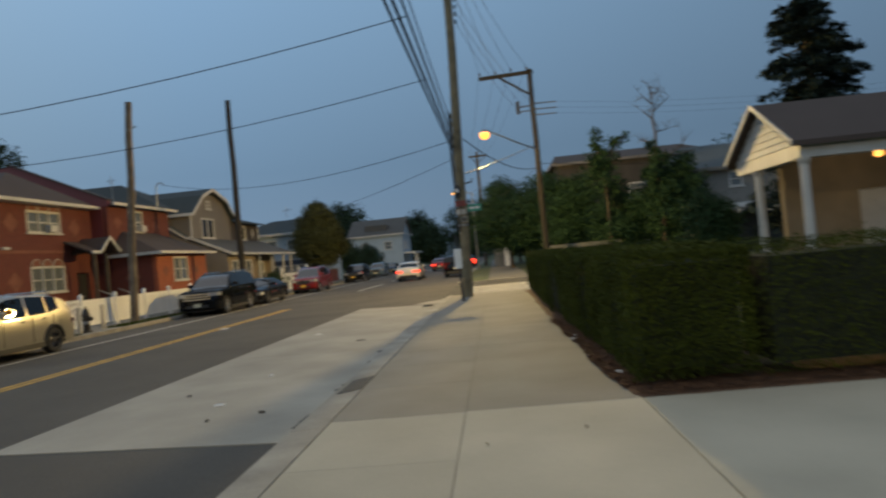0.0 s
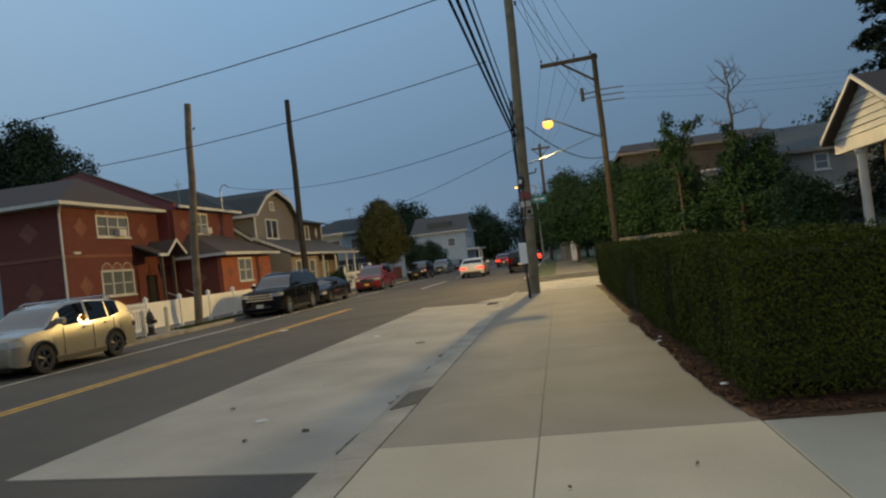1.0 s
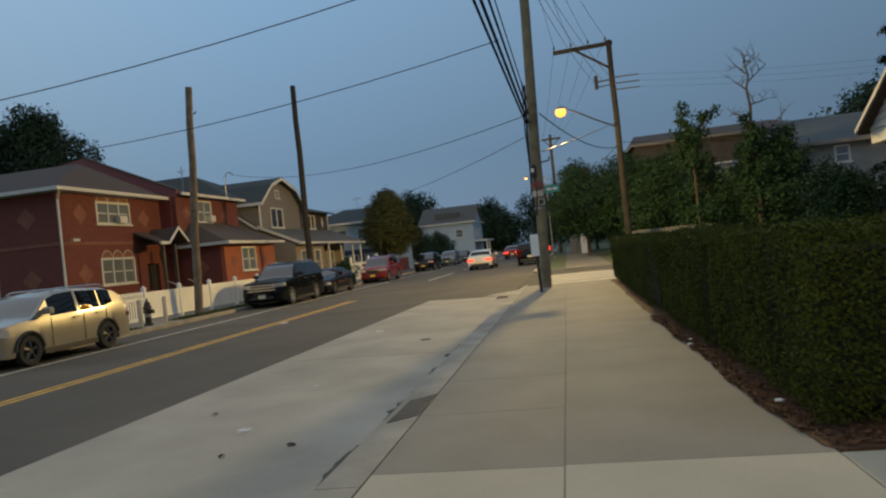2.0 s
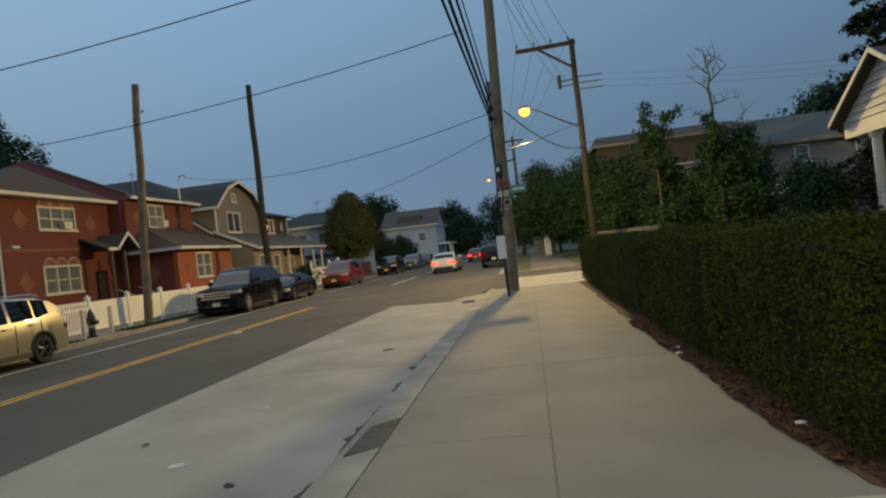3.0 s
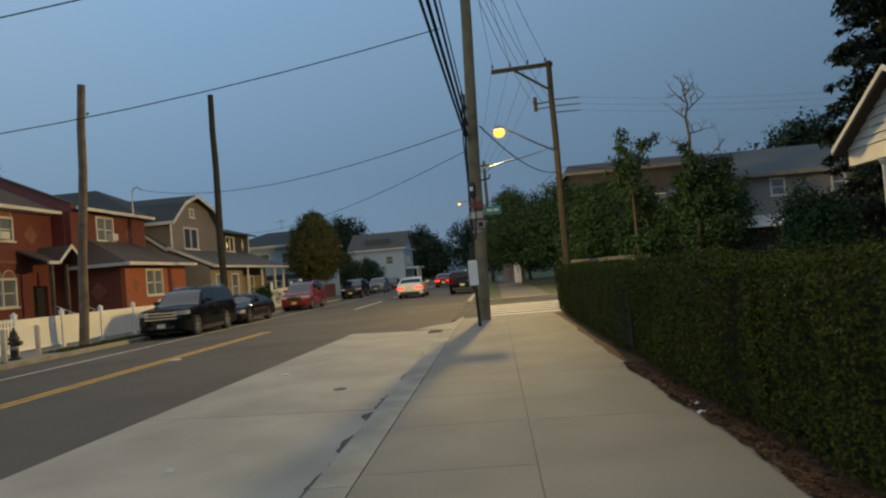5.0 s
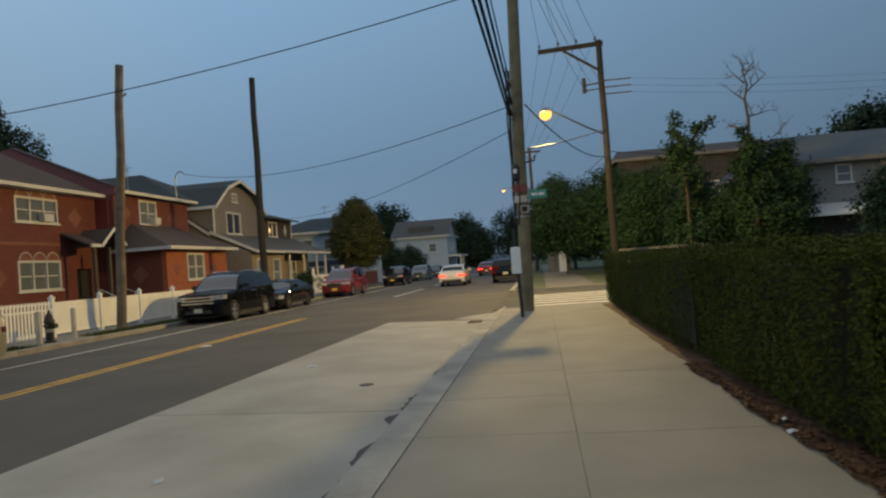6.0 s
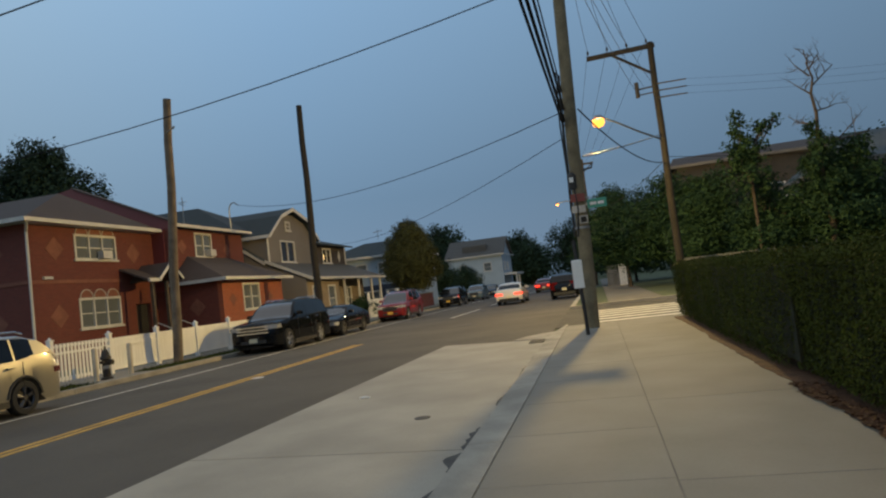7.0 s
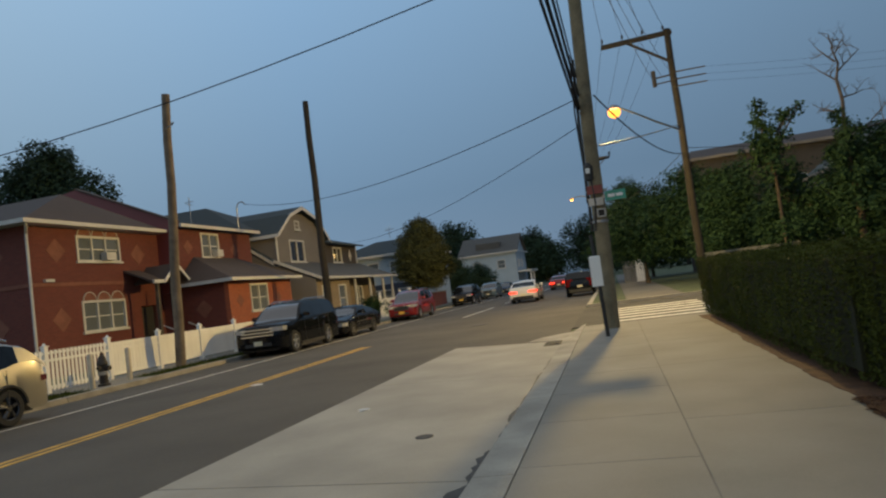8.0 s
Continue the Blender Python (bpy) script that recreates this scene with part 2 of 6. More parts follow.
LAMP_GLOW = emissive("sodium_lamp_lens", (1.0, 0.41, 0.055), 2.6)
BULB_GLOW = emissive("warm_bulb", (1.0, 0.44, 0.08), 2.6)
RUBBER = material("tyre_rubber", (0.018, 0.018, 0.018), rough=0.85, vary=0.2, bump=0.1)
RIM = material("alloy_rim", (0.42, 0.42, 0.43), rough=0.3, metal=0.9, vary=0.1, bump=0)
RIM_DARK = material("dark_alloy_rim", (0.10, 0.10, 0.105), rough=0.35, metal=0.8, vary=0.1, bump=0)
CAR_GLASS = glossy("car_window_tint", (0.006, 0.007, 0.008), rough=0.0, coat=0.0)
CAR_GLASS.node_tree.nodes["Principled BSDF"].inputs["Specular IOR Level"].default_value = 0.4
WINDSCREEN = glossy("laminated_windscreen", (0.008, 0.010, 0.013), rough=0.05, coat=1.0)
WINDSCREEN.node_tree.nodes["Principled BSDF"].inputs["Specular IOR Level"].default_value = 1.0
CHROME = material("chrome", (0.60, 0.60, 0.61), rough=0.12, metal=1.0, vary=0.03, bump=0)
PLASTIC = material("black_trim_plastic", (0.022, 0.022, 0.023), rough=0.55, vary=0.15, bump=0.05)
HEADLIGHT = glossy("headlight_lens", (0.55, 0.56, 0.57), rough=0.1, metal=0.4)
TAIL_OFF = glossy("tail_lamp_lens", (0.10, 0.005, 0.006), rough=0.1)
TAIL_ON = emissive("tail_lamp_lit", (1.0, 0.045, 0.018), 3.2)
PLATE = material("number_plate", (0.62, 0.58, 0.42), rough=0.4, vary=0.1, bump=0)
PLATE_YELLOW = material("yellow_number_plate", (0.66, 0.40, 0.05), rough=0.4, vary=0.1, bump=0)
BARK = material("bark", (0.075, 0.058, 0.044), rough=0.95, vary=0.4, grain=0.35, scale=3, fine=25, bump=0.8)
LEAF_HEDGE = leaf_material("hedge_leaf", (0.022, 0.030, 0.004), (0.076, 0.092, 0.011))
LEAF_DARK = leaf_material("dark_leaf", (0.013, 0.026, 0.016), (0.033, 0.060, 0.034))
LEAF_MID = leaf_material("maple_leaf", (0.016, 0.037, 0.016), (0.036, 0.072, 0.030))
LEAF_OLIVE = leaf_material("olive_leaf", (0.040, 0.044, 0.017), (0.082, 0.086, 0.032))
NEEDLE = leaf_material("spruce_needle", (0.012, 0.022, 0.018), (0.030, 0.045, 0.036))
# twig core of the hedge; its near-black colour holds the inner shade
HEDGE_CORE = material("hedge_twigs_inner_shade", (0.016, 0.020, 0.008), rough=0.95, vary=0.4, grain=0.4, scale=9, bump=0.6)
CLAP = material("weathered_clapboard", (0.50, 0.50, 0.49), rough=0.6, vary=0.12, scale=2.5, fine=30, bump=0.1, spread=0.05)
PAPER = material("scrap_paper", (0.70, 0.69, 0.66), rough=0.8, vary=0.08, bump=0)

# ---------------------------------------------------------------- mesh tools
class Geo:
    """Vertices and faces of one part."""

    def __init__(self):
        self.v, self.f = [], []

    def face(self, *pts):
        s = len(self.v)
        self.v += [tuple(p) for p in pts]
        self.f.append(tuple(range(s, s + len(pts))))
        return self

    def box(self, x0, y0, z0, x1, y1, z1):
        s = len(self.v)
        self.v += [(x, y, z) for z in (z0, z1) for y in (y0, y1) for x in (x0, x1)]
        self.f += [tuple(s + i for i in q) for q in ((0, 2, 3, 1), (4, 5, 7, 6), (0, 1, 5, 4), (2, 6, 7, 3), (0, 4, 6, 2), (1, 3, 7, 5))]
        return self

    def slab(self, x0, y0, z0, x1, y1, z1, e):
        """A box whose top edges are chamfered by e."""
        s = len(self.v)
        self.v += [(x0, y0, z0), (x1, y0, z0), (x1, y1, z0), (x0, y1, z0),
                   (x0, y0, z1 - e), (x1, y0, z1 - e), (x1, y1, z1 - e), (x0, y1, z1 - e),
                   (x0 + e, y0 + e, z1), (x1 - e, y0 + e, z1), (x1 - e, y1 - e, z1), (x0 + e, y1 - e, z1)]
        for i in range(4):
            j = (i + 1) % 4
            self.f += [(s + i, s + j, s + 4 + j, s + 4 + i), (s + 4 + i, s + 4 + j, s + 8 + j, s + 8 + i)]
        self.f.append((s + 8, s + 9, s + 10, s + 11))
        self.f.append((s + 3, s + 2, s + 1, s))
        return self

    def rod(self, a, b, r0, r1=None, n=8, cap=True):
        """A tapered round bar from a to b."""
        a, b = Vector(a), Vector(b)
        r1 = r0 if r1 is None else r1
        way = (b - a)
        if way.length < 1e-6:
            return self
        way.normalize()
        side = way.orthogonal().normalized()
        up = way.cross(side)
        s = len(self.v)
        for p, r in ((a, r0), (b, r1)):
            for i in range(n):
                t = 2 * math.pi * i / n
                self.v.append(tuple(p + (side * math.cos(t) + up * math.sin(t)) * r))
        for i in range(n):
            j = (i + 1) % n
            self.f.append((s + i, s + j, s + n + j, s + n + i))
        if cap:
            self.f.append(tuple(s + n - 1 - i for i in range(n)))
            self.f.append(tuple(s + n + i for i in range(n)))
        return self

    def tube(self, pts, radii, n=8):
        """A bent bar through pts."""
        p = [Vector(q) for q in pts]
        s, m = len(self.v), len(p)
        way = (p[1] - p[0]).normalized()
        side = way.orthogonal().normalized()
        for k in range(m):
            way = (p[min(k + 1, m - 1)] - p[max(k - 1, 0)]).normalized()
            side = (side - way * side.dot(way)).normalized()
            up = way.cross(side)
            for i in range(n):
                t = 2 * math.pi * i / n
                self.v.append(tuple(p[k] + (side * math.cos(t) + up * math.sin(t)) * radii[k]))
        for k in range(m - 1):
            for i in range(n):
                j = (i + 1) % n
                self.f.append((s + k * n + i, s + k * n + j, s + (k + 1) * n + j, s + (k + 1) * n + i))
        self.f.append(tuple(s + n - 1 - i for i in range(n)))
        self.f.append(tuple(s + (m - 1) * n + i for i in range(n)))
        return self

    def prism(self, pts, axis, a, b):
        """The outline pts (pairs) drawn out along axis from a to b."""
        def put(p, c):
            return {"x": (c, p[0], p[1]), "y": (p[0], c, p[1]), "z": (p[0], p[1], c)}[axis]
        s, n = len(self.v), len(pts)
        self.v += [put(p, a) for p in pts] + [put(p, b) for p in pts]
        self.f += [(s + i, s + (i + 1) % n, s + n + (i + 1) % n, s + n + i) for i in range(n)]
        self.f += [tuple(range(s + n - 1, s - 1, -1)), tuple(range(s + n, s + 2 * n))]
        return self

    def turn(self, profile, at=(0, 0, 0), axis="z", n=16):
        """A turned body: profile is (radius, along) pairs."""
        s, x0 = len(self.v), Vector(at)
        for r, h in profile:
            for i in range(n):
                t = 2 * math.pi * i / n
                c, d = r * math.cos(t), r * math.sin(t)
                self.v.append(tuple(x0 + Vector({"z": (c, d, h), "x": (h, c, d), "y": (c, h, d)}[axis])))
        for k in range(len(profile) - 1):
            for i in range(n):
                j = (i + 1) % n
                self.f.append((s + k * n + i, s + k * n + j, s + (k + 1) * n + j, s + (k + 1) * n + i))
        return self

    def plate(self, pts, thick):
        """A flat outline pts in space, given thickness along its normal."""
        p = [Vector(q) for q in pts]
        nrm = (p[1] - p[0]).cross(p[2] - p[0]).normalized() * thick
        s, n = len(self.v), len(p)
        self.v += [tuple(q) for q in p] + [tuple(q + nrm) for q in p]
        self.f += [(s + i, s + (i + 1) % n, s + n + (i + 1) % n, s + n + i) for i in range(n)]
        self.f += [tuple(range(s + n - 1, s - 1, -1)), tuple(range(s + n, s + 2 * n))]
        return self


def mesh_of(name, g, mat, smooth=False, weld=False):
    me = bpy.data.meshes.new(name)
    me.from_pydata(g.v, [], g.f)
    if len(g.f) < 20000:
        bm = bmesh.new()
        bm.from_mesh(me)
        if weld:
            bmesh.ops.remove_doubles(bm, verts=bm.verts, dist=1e-4)
        bmesh.ops.recalc_face_normals(bm, faces=bm.faces)
        bm.to_mesh(me)
        bm.free()
    me.materials.append(mat)
    if smooth:
        me.polygons.foreach_set("use_smooth", [True] * len(me.polygons))
        if smooth != "all":
            me.set_sharp_from_angle(angle=radians(smooth if isinstance(smooth, (int, float)) and smooth is not True else 35))
    me.update()
    return me


def origin_of(ob):
    p = Vector((0, 0, 0))
    while ob:
        p += ob.location
        ob = ob.parent
    return p


def part(name, g, mat, parent=None, label="", world=True, smooth=False, weld=False):
    """One mesh under its thing; world: g is in world metres, else in the thing's own."""
    if world and parent:
        o = origin_of(parent)
        g.v = [(x - o.x, y - o.y, z - o.z) for x, y, z in g.v]
    ob = new(name, mesh_of(name, g, mat, smooth, weld))
    ob.parent = parent
    if label:
        tagged(ob, label=label)
    return ob


def thing(name, at, label, category, group="", kind=""):
    ob = new(name)
    ob.location = at
    ob.empty_display_size = 0.2
    return tagged(ob, label, category, group, kind)


def wall(name, axis, at, a0, a1, z0, z1, thick, mat, parent, holes=(), label=""):
    """An upright wall in the plane axis = at, from a0 to a1 along the other axis, thick behind it, with holes (a0, z0, a1, z1) through it."""
    aa = sorted({a0, a1, *[h[0] for h in holes], *[h[2] for h in holes]})
    zz = sorted({z0, z1, *[h[1] for h in holes], *[h[3] for h in holes]})
    bm = bmesh.new()
    o = origin_of(parent)
    vs = {}

    def vert(a, z):
        if (a, z) not in vs:
            p = Vector((at, a, z)) if axis == "x" else Vector((a, at, z))
            vs[(a, z)] = bm.verts.new(p - o)
        return vs[(a, z)]

    for i in range(len(aa) - 1):
        for j in range(len(zz) - 1):
            ca, cz = (aa[i] + aa[i + 1]) / 2, (zz[j] + zz[j + 1]) / 2
            if any(h[0] < ca < h[2] and h[1] < cz < h[3] for h in holes):
                continue
            bm.faces.new((vert(aa[i], zz[j]), vert(aa[i + 1], zz[j]), vert(aa[i + 1], zz[j + 1]), vert(aa[i], zz[j + 1])))
    grown = bmesh.ops.extrude_face_region(bm, geom=bm.faces[:])
    move = Vector((thick, 0, 0)) if axis == "x" else Vector((0, thick, 0))
    bmesh.ops.translate(bm, verts=[g for g in grown["geom"] if isinstance(g, bmesh.types.BMVert)], vec=move)
    bmesh.ops.recalc_face_normals(bm, faces=bm.faces)
    me = bpy.data.meshes.new(name)
    bm.to_mesh(me)
    bm.free()
    me.materials.append(mat)
    ob = new(name, me)
    ob.parent = parent
    if label:
        tagged(ob, label=label)
    return ob


def window(parent, axis, at, out, a0, z0, a1, z1, lights=2, bars=1, glass=None, frame_w=0.07, sill=True):
    """A sash window in a hole: frame, mullions, sill and one pane a light. out: +1 or -1, the side that faces outdoors."""
    def b(g, lo, z_lo, hi, z_hi, d0, d1):
        p, q = sorted((at + out * d0, at + out * d1))
        if axis == "x":
            g.box(p, lo, z_lo, q, hi, z_hi)
        else:
            g.box(lo, p, z_lo, hi, q, z_hi)
        return g
    fr = Geo()
    f = frame_w
    rect = [[(a0 - f, z0), (a1 + f, z0), (a1 + f, z1 + f), (a0 - f, z1 + f)], [(a0 + f * 0.5, z0 + f * 0.8), (a1 - f * 0.5, z0 + f * 0.8), (a1 - f * 0.5, z1 - f * 0.5), (a0 + f * 0.5, z1 - f * 0.5)]]
    for d in (0.03, -0.10):
        for ring in rect:
            fr.v += [(at + out * d, a, z) if axis == "x" else (a, at + out * d, z) for a, z in ring]
    for i in range(4):
        j = (i + 1) % 4
        fr.f += [(i, j, 4 + j, 4 + i), (8 + i, 12 + i, 12 + j, 8 + j), (i, 8 + i, 8 + j, j), (4 + i, 4 + j, 12 + j, 12 + i)]
    win = part("window", fr, TRIM, parent, "white framed sash window")
    step = (a1 - a0) / lights
    for i in range(1, lights):
        c = a0 + i * step
        part("mullion", b(Geo(), c - f * 0.6, z0 + f * 0.8, c + f * 0.6, z1 - f * 0.5, -0.09, 0.022), TRIM, win)
    for i in range(lights):
        for k in range(1, bars + 1):
            c = z0 + (z1 - z0) * k / (bars + 1)
            part("sash_bar", b(Geo(), a0 + i * step + f * 0.6, c - 0.025, a0 + (i + 1) * step - f * 0.6, c + 0.025, -0.08, 0.0), TRIM, win)
    for i in range(lights):
        g = Geo()
        b(g, a0 + i * step + 0.02, z0 + 0.03, a0 + (i + 1) * step - 0.02, z1 - 0.02, -0.075, -0.055)
        part("pane", g, glass or WINDOW_DARK, win)
    if sill:
        g = Geo()
        b(g, a0 - 0.14, z0 - 0.09, a1 + 0.14, z0, -0.02, 0.09)
        part("sill", g, TRIM, win)
    return win


def roof_plane(g, pts, thick=0.16):
    """One slope of a roof, with its thickness below."""
    p = [Vector(q) for q in pts]
    s, n = len(g.v), len(p)
    g.v += [tuple(q) for q in p] + [(q.x, q.y, q.z - thick) for q in p]
    g.f += [tuple(range(s, s + n)), tuple(range(s + 2 * n - 1, s + n - 1, -1))]
    g.f += [(s + i, s + n + i, s + n + (i + 1) % n, s + (i + 1) % n) for i in range(n)]
    return g


def leaf_cloud(centres, normals, size, seed, droop=0.35, aspect=0.5, fold=0.25):
    """Small folded leaves at the centres, facing roughly along the normals."""
    rng = np.random.default_rng(seed)
    n = len(centres)
    nrm = normals + rng.normal(0, 0.55, (n, 3))
    nrm /= np.linalg.norm(nrm, axis=1)[:, None] + 1e-9
    t = rng.normal(0, 1, (n, 3)) + np.array((0, 0, -droop))
    t -= nrm * np.sum(t * nrm, axis=1)[:, None]
    t /= np.linalg.norm(t, axis=1)[:, None] + 1e-9
    s = np.cross(nrm, t)
    ln = size * rng.uniform(0.6, 1.35, n)[:, None]
    wd = ln * aspect * rng.uniform(0.75, 1.2, n)[:, None]
    a = centres - t * ln * 0.5
    b = centres + t * ln * 0.5
    mid = centres + nrm * ln * fold * 0.3
    v = np.empty((n * 4, 3))
    v[0::4], v[1::4], v[2::4], v[3::4] = a, mid + s * wd * 0.5, b, mid - s * wd * 0.5
    me = bpy.data.meshes.new("foliage")
    me.vertices.add(n * 4)
    me.vertices.foreach_set("co", v.astype(np.float32).ravel())
    idx = np.arange(n * 4).reshape(n, 4)
    tri = np.concatenate([idx[:, [0, 1, 2]], idx[:, [0, 2, 3]]], axis=1).reshape(-1, 3)
    me.loops.add(tri.size)
    me.loops.foreach_set("vertex_index", tri.ravel().astype(np.int32))
    me.polygons.add(len(tri))
    me.polygons.foreach_set("loop_start", np.arange(0, tri.size, 3, dtype=np.int32))
    me.update(calc_edges=True)
    me.validate()
    return me


def crown_mesh(blobs, leaves, size, seed, mat, clump=0.5):
    """A crown of leaf clumps spread over uneven, overlapping blobs (x, y, z, rx, ry, rz)."""
    rng = np.random.default_rng(seed)
    leaves, size = leaves * 2.2, size * 1.12
    area = np.array([b[3] * b[5] + b[4] * b[5] for b in blobs])
    pts, nrms = [], []
    for b, w in zip(blobs, area / area.sum()):
        k = max(20, int(leaves * w))
        per = 22
        n_cl = max(3, k // per)
        d = rng.normal(0, 1, (n_cl, 3))
        d /= np.linalg.norm(d, axis=1)[:, None]
        lump = np.array([1.0 + 0.28 * noise.noise(Vector((p[0] * 2.3 + seed, p[1] * 2.3, p[2] * 2.3))) + 0.15 * noise.noise(Vector((p[0] * 6 + seed, p[1] * 6, p[2] * 6))) for p in d])
        rad = np.minimum(rng.uniform(0.25, 1.1, n_cl) ** 0.5, 1.03)
        c = d * (lump * rad)[:, None] * np.array(b[3:6]) + np.array(b[0:3])
        cc = np.repeat(c, per, axis=0)
        off = rng.normal(0, 1, cc.shape) * clump * 0.5
        pts.append(cc + off)
        nrms.append(np.repeat(d, per, axis=0) * 0.7 + np.array((0, 0, 0.5)))
    me = leaf_cloud(np.concatenate(pts), np.concatenate(nrms), size, seed + 5)
    me.materials.append(mat)
    return me


def tree(name, at, trunk_h, trunk_r, blobs, leaves, size, mat, seed, label, clump=0.5, category="tree", group=""):
    """A tapered trunk with limbs that reach into the blobs of the crown."""
    t = thing(name, at, label, category, group)
    rng = random.Random(seed)
    g = Geo()
    top = Vector((rng.uniform(-0.15, 0.15), rng.uniform(-0.15, 0.15), trunk_h))
    pts = [Vector((0, 0, -0.1)), Vector((0, 0, 0.25)), top * 0.5 + Vector((rng.uniform(-0.1, 0.1), 0, 0)), top]
    g.tube(pts, [trunk_r * 1.5, trunk_r * 1.1, trunk_r * 0.9, trunk_r * 0.7], 10)
    part("trunk", g, BARK, t, world=False, smooth=50)
    for b in blobs:
        g = Geo()
        end = Vector(b[:3]) + Vector((0, 0, b[5] * 0.3))
        mid = top.lerp(end, 0.5) + Vector((rng.uniform(-0.2, 0.2), rng.uniform(-0.2, 0.2), 0.1))
        g.tube([top * 0.9, mid, end], [trunk_r * 0.55, trunk_r * 0.35, 0.02], 6)
        for _ in range(4):
            q = Vector((b[0] + rng.uniform(-.7, .7) * b[3], b[1] + rng.uniform(-.7, .7) * b[4], b[2] + rng.uniform(-.5, .7) * b[5]))
            g.tube([mid, mid.lerp(q, 0.6) + Vector((0, 0, 0.1)), q], [trunk_r * 0.25, trunk_r * 0.14, 0.01], 5)
        part("limb", g, BARK, t, world=False)
    c = new("crown", crown_mesh(blobs, leaves, size, seed, mat, clump))
    c.parent = t
    return t

# ---------------------------------------------------------------- ground, road, pavements
KERB_IN, KERB_OUT = -1.60, -2.01
HEDGE_LINE = 1.40
PAVE_END = 25.9
CROSS_0, CROSS_1 = 27.5, 37.3        # the side street lies between these


def sheet(name, x0, y0, x1, y1, z, mat, label, category, deep=0.3, kind="structure"):
    g = Geo().box(x0, y0, z - deep, x1, y1, z)
    ob = part(name, g, mat)
    return tagged(ob, label, category, kind=kind)


sheet("ground", -900, -700, 900, 1500, -0.17, GRASS, "dark grassy ground reaching the horizon", "ground", 0.5)
sheet("road", -14.02, -60, KERB_OUT - 0.02, 420, ROAD, ASPHALT, "dark asphalt two-lane street", "road", 0.025)
sheet("side_street", KERB_OUT - 0.02, CROSS_0, 60, CROSS_1, ROAD, ASPHALT_OLD, "worn asphalt side street", "road", 0.025)

pad = thing("road_slab", (-3.5, 16, ROAD), "pale concrete parking lane slabs beside the kerb", "road", kind="structure")
LANE_IN = KERB_OUT - 0.015
for (yl0, yr0), (yl1, yr1) in (((7.13, 6.72), (13.50, 13.14)), ((13.52, 13.16), (19.35, 18.75)), ((19.37, 18.77), (25.05, 23.95))):
    xl = lambda y: -5.40 + 0.030 * (y - 7)        # the lane widens slightly towards the corner
    part("slab", Geo().prism([(xl(yl0), yl0), (LANE_IN, yr0), (LANE_IN, yr1), (xl(yl1), yl1)], "z", ROAD - 0.02, ROAD + 0.012), PAD, pad)
part("joint", Geo().prism([(-5.39, 7.14), (LANE_IN - 0.005, 6.73), (LANE_IN - 0.005, 23.94), (-4.87, 25.03)], "z", ROAD - 0.02, ROAD + 0.006), JOINT, pad)

# yellow centre lines, parking line, dashes and crossing bars
mark = thing("road_marking", (-8.8, 10, ROAD), "worn double yellow centre line", "road marking", kind="structure")
for x in (-9.02, -8.80):
    part("line", Geo().box(x - 0.055, -40, ROAD, x + 0.055, 29.3, ROAD + 0.005), YELLOW, mark)
mark = thing("road_marking", (-8.4, 60, ROAD), "worn white centre dashes", "road marking", kind="structure")
for i in range(6):
    part("dash", Geo().box(-8.40, 42 + i * 14, ROAD, -8.27, 51 + i * 14, ROAD + 0.005), WHITE_LINE, mark)
mark = thing("road_marking", (-12.1, 20, ROAD), "thin worn white parking line", "road marking", kind="structure")
part("line", Geo().box(-12.15, -20, ROAD, -12.07, 160, ROAD + 0.005), WHITE_LINE, mark)
mark = thing("crossing", (0, 34, ROAD), "white zebra bars across the side street", "crossing", kind="structure")
for i in range(6):
    part("bar", Geo().box(-1.0, 28.0 + i * 1.15, ROAD, 2.1, 28.45 + i * 1.15, ROAD + 0.006), WHITE_LINE, mark)

# the pavement that the camera walks along: concrete flags in two columns with open joints
walkway = thing("pavement", (0, 10, -0.15), "pale concrete pavement flags with straight joints", "pavement", kind="structure")
part("bed", Geo().box(KERB_IN, -30, -0.16, HEDGE_LINE, PAVE_END, -0.004), JOINT_PALE, walkway)
left_joints = [-30, -24, -18, -12, -9, -6, -3, -0.85, 0.70, 2.24, 3.78, 5.31, 6.84, 8.43, 9.95, 11.46, 12.96, 14.50, 16.0, 17.5, 19.0, 20.6, 22.1, 23.6, PAVE_END]
right_joints = [-30, -20, -12, -6, -2.4, 0.7, 3.78, 6.86, 11.4, 14.2, 17.6, 20.6, 23.8, PAVE_END]
for col, joints in (((KERB_IN + 0.005, -0.275), left_joints), ((-0.267, HEDGE_LINE), right_joints)):
    for a, b in zip(joints[:-1], joints[1:]):
        part("flag", Geo().slab(col[0], a + 0.0035, -0.15, col[1], b - 0.0035, 0.0, 0.004), CONCRETE_NEW if b < 7 else CONCRETE, walkway)
drive = thing("driveway", (5, 3, -0.15), "pale concrete driveway apron beside the pavement", "driveway", kind="structure")
for x0, x1 in ((HEDGE_LINE + 0.012, 4.4), (4.41, 7.4), (7.41, 14)):
    part("slab", Geo().slab(x0, -6, -0.15, x1, 6.86, -0.002, 0.006), CONCRETE_NEW, drive)
corner = thing("corner_pavement", (0, PAVE_END, -0.15), "concrete corner ramp at the crossing", "pavement", kind="structure")
g = Geo()
rim = [(KERB_IN + 0.01, PAVE_END + 0.006, 0.0), (14, PAVE_END + 0.006, 0.0), (14, CROSS_0, ROAD + 0.012), (-0.5, CROSS_0, ROAD + 0.012), (-1.15, CROSS_0 - 0.2, ROAD + 0.03), (KERB_IN + 0.01, CROSS_0 - 0.8, -0.08)]
g.v += rim + [(x, y, -0.20) for x, y, z in rim]
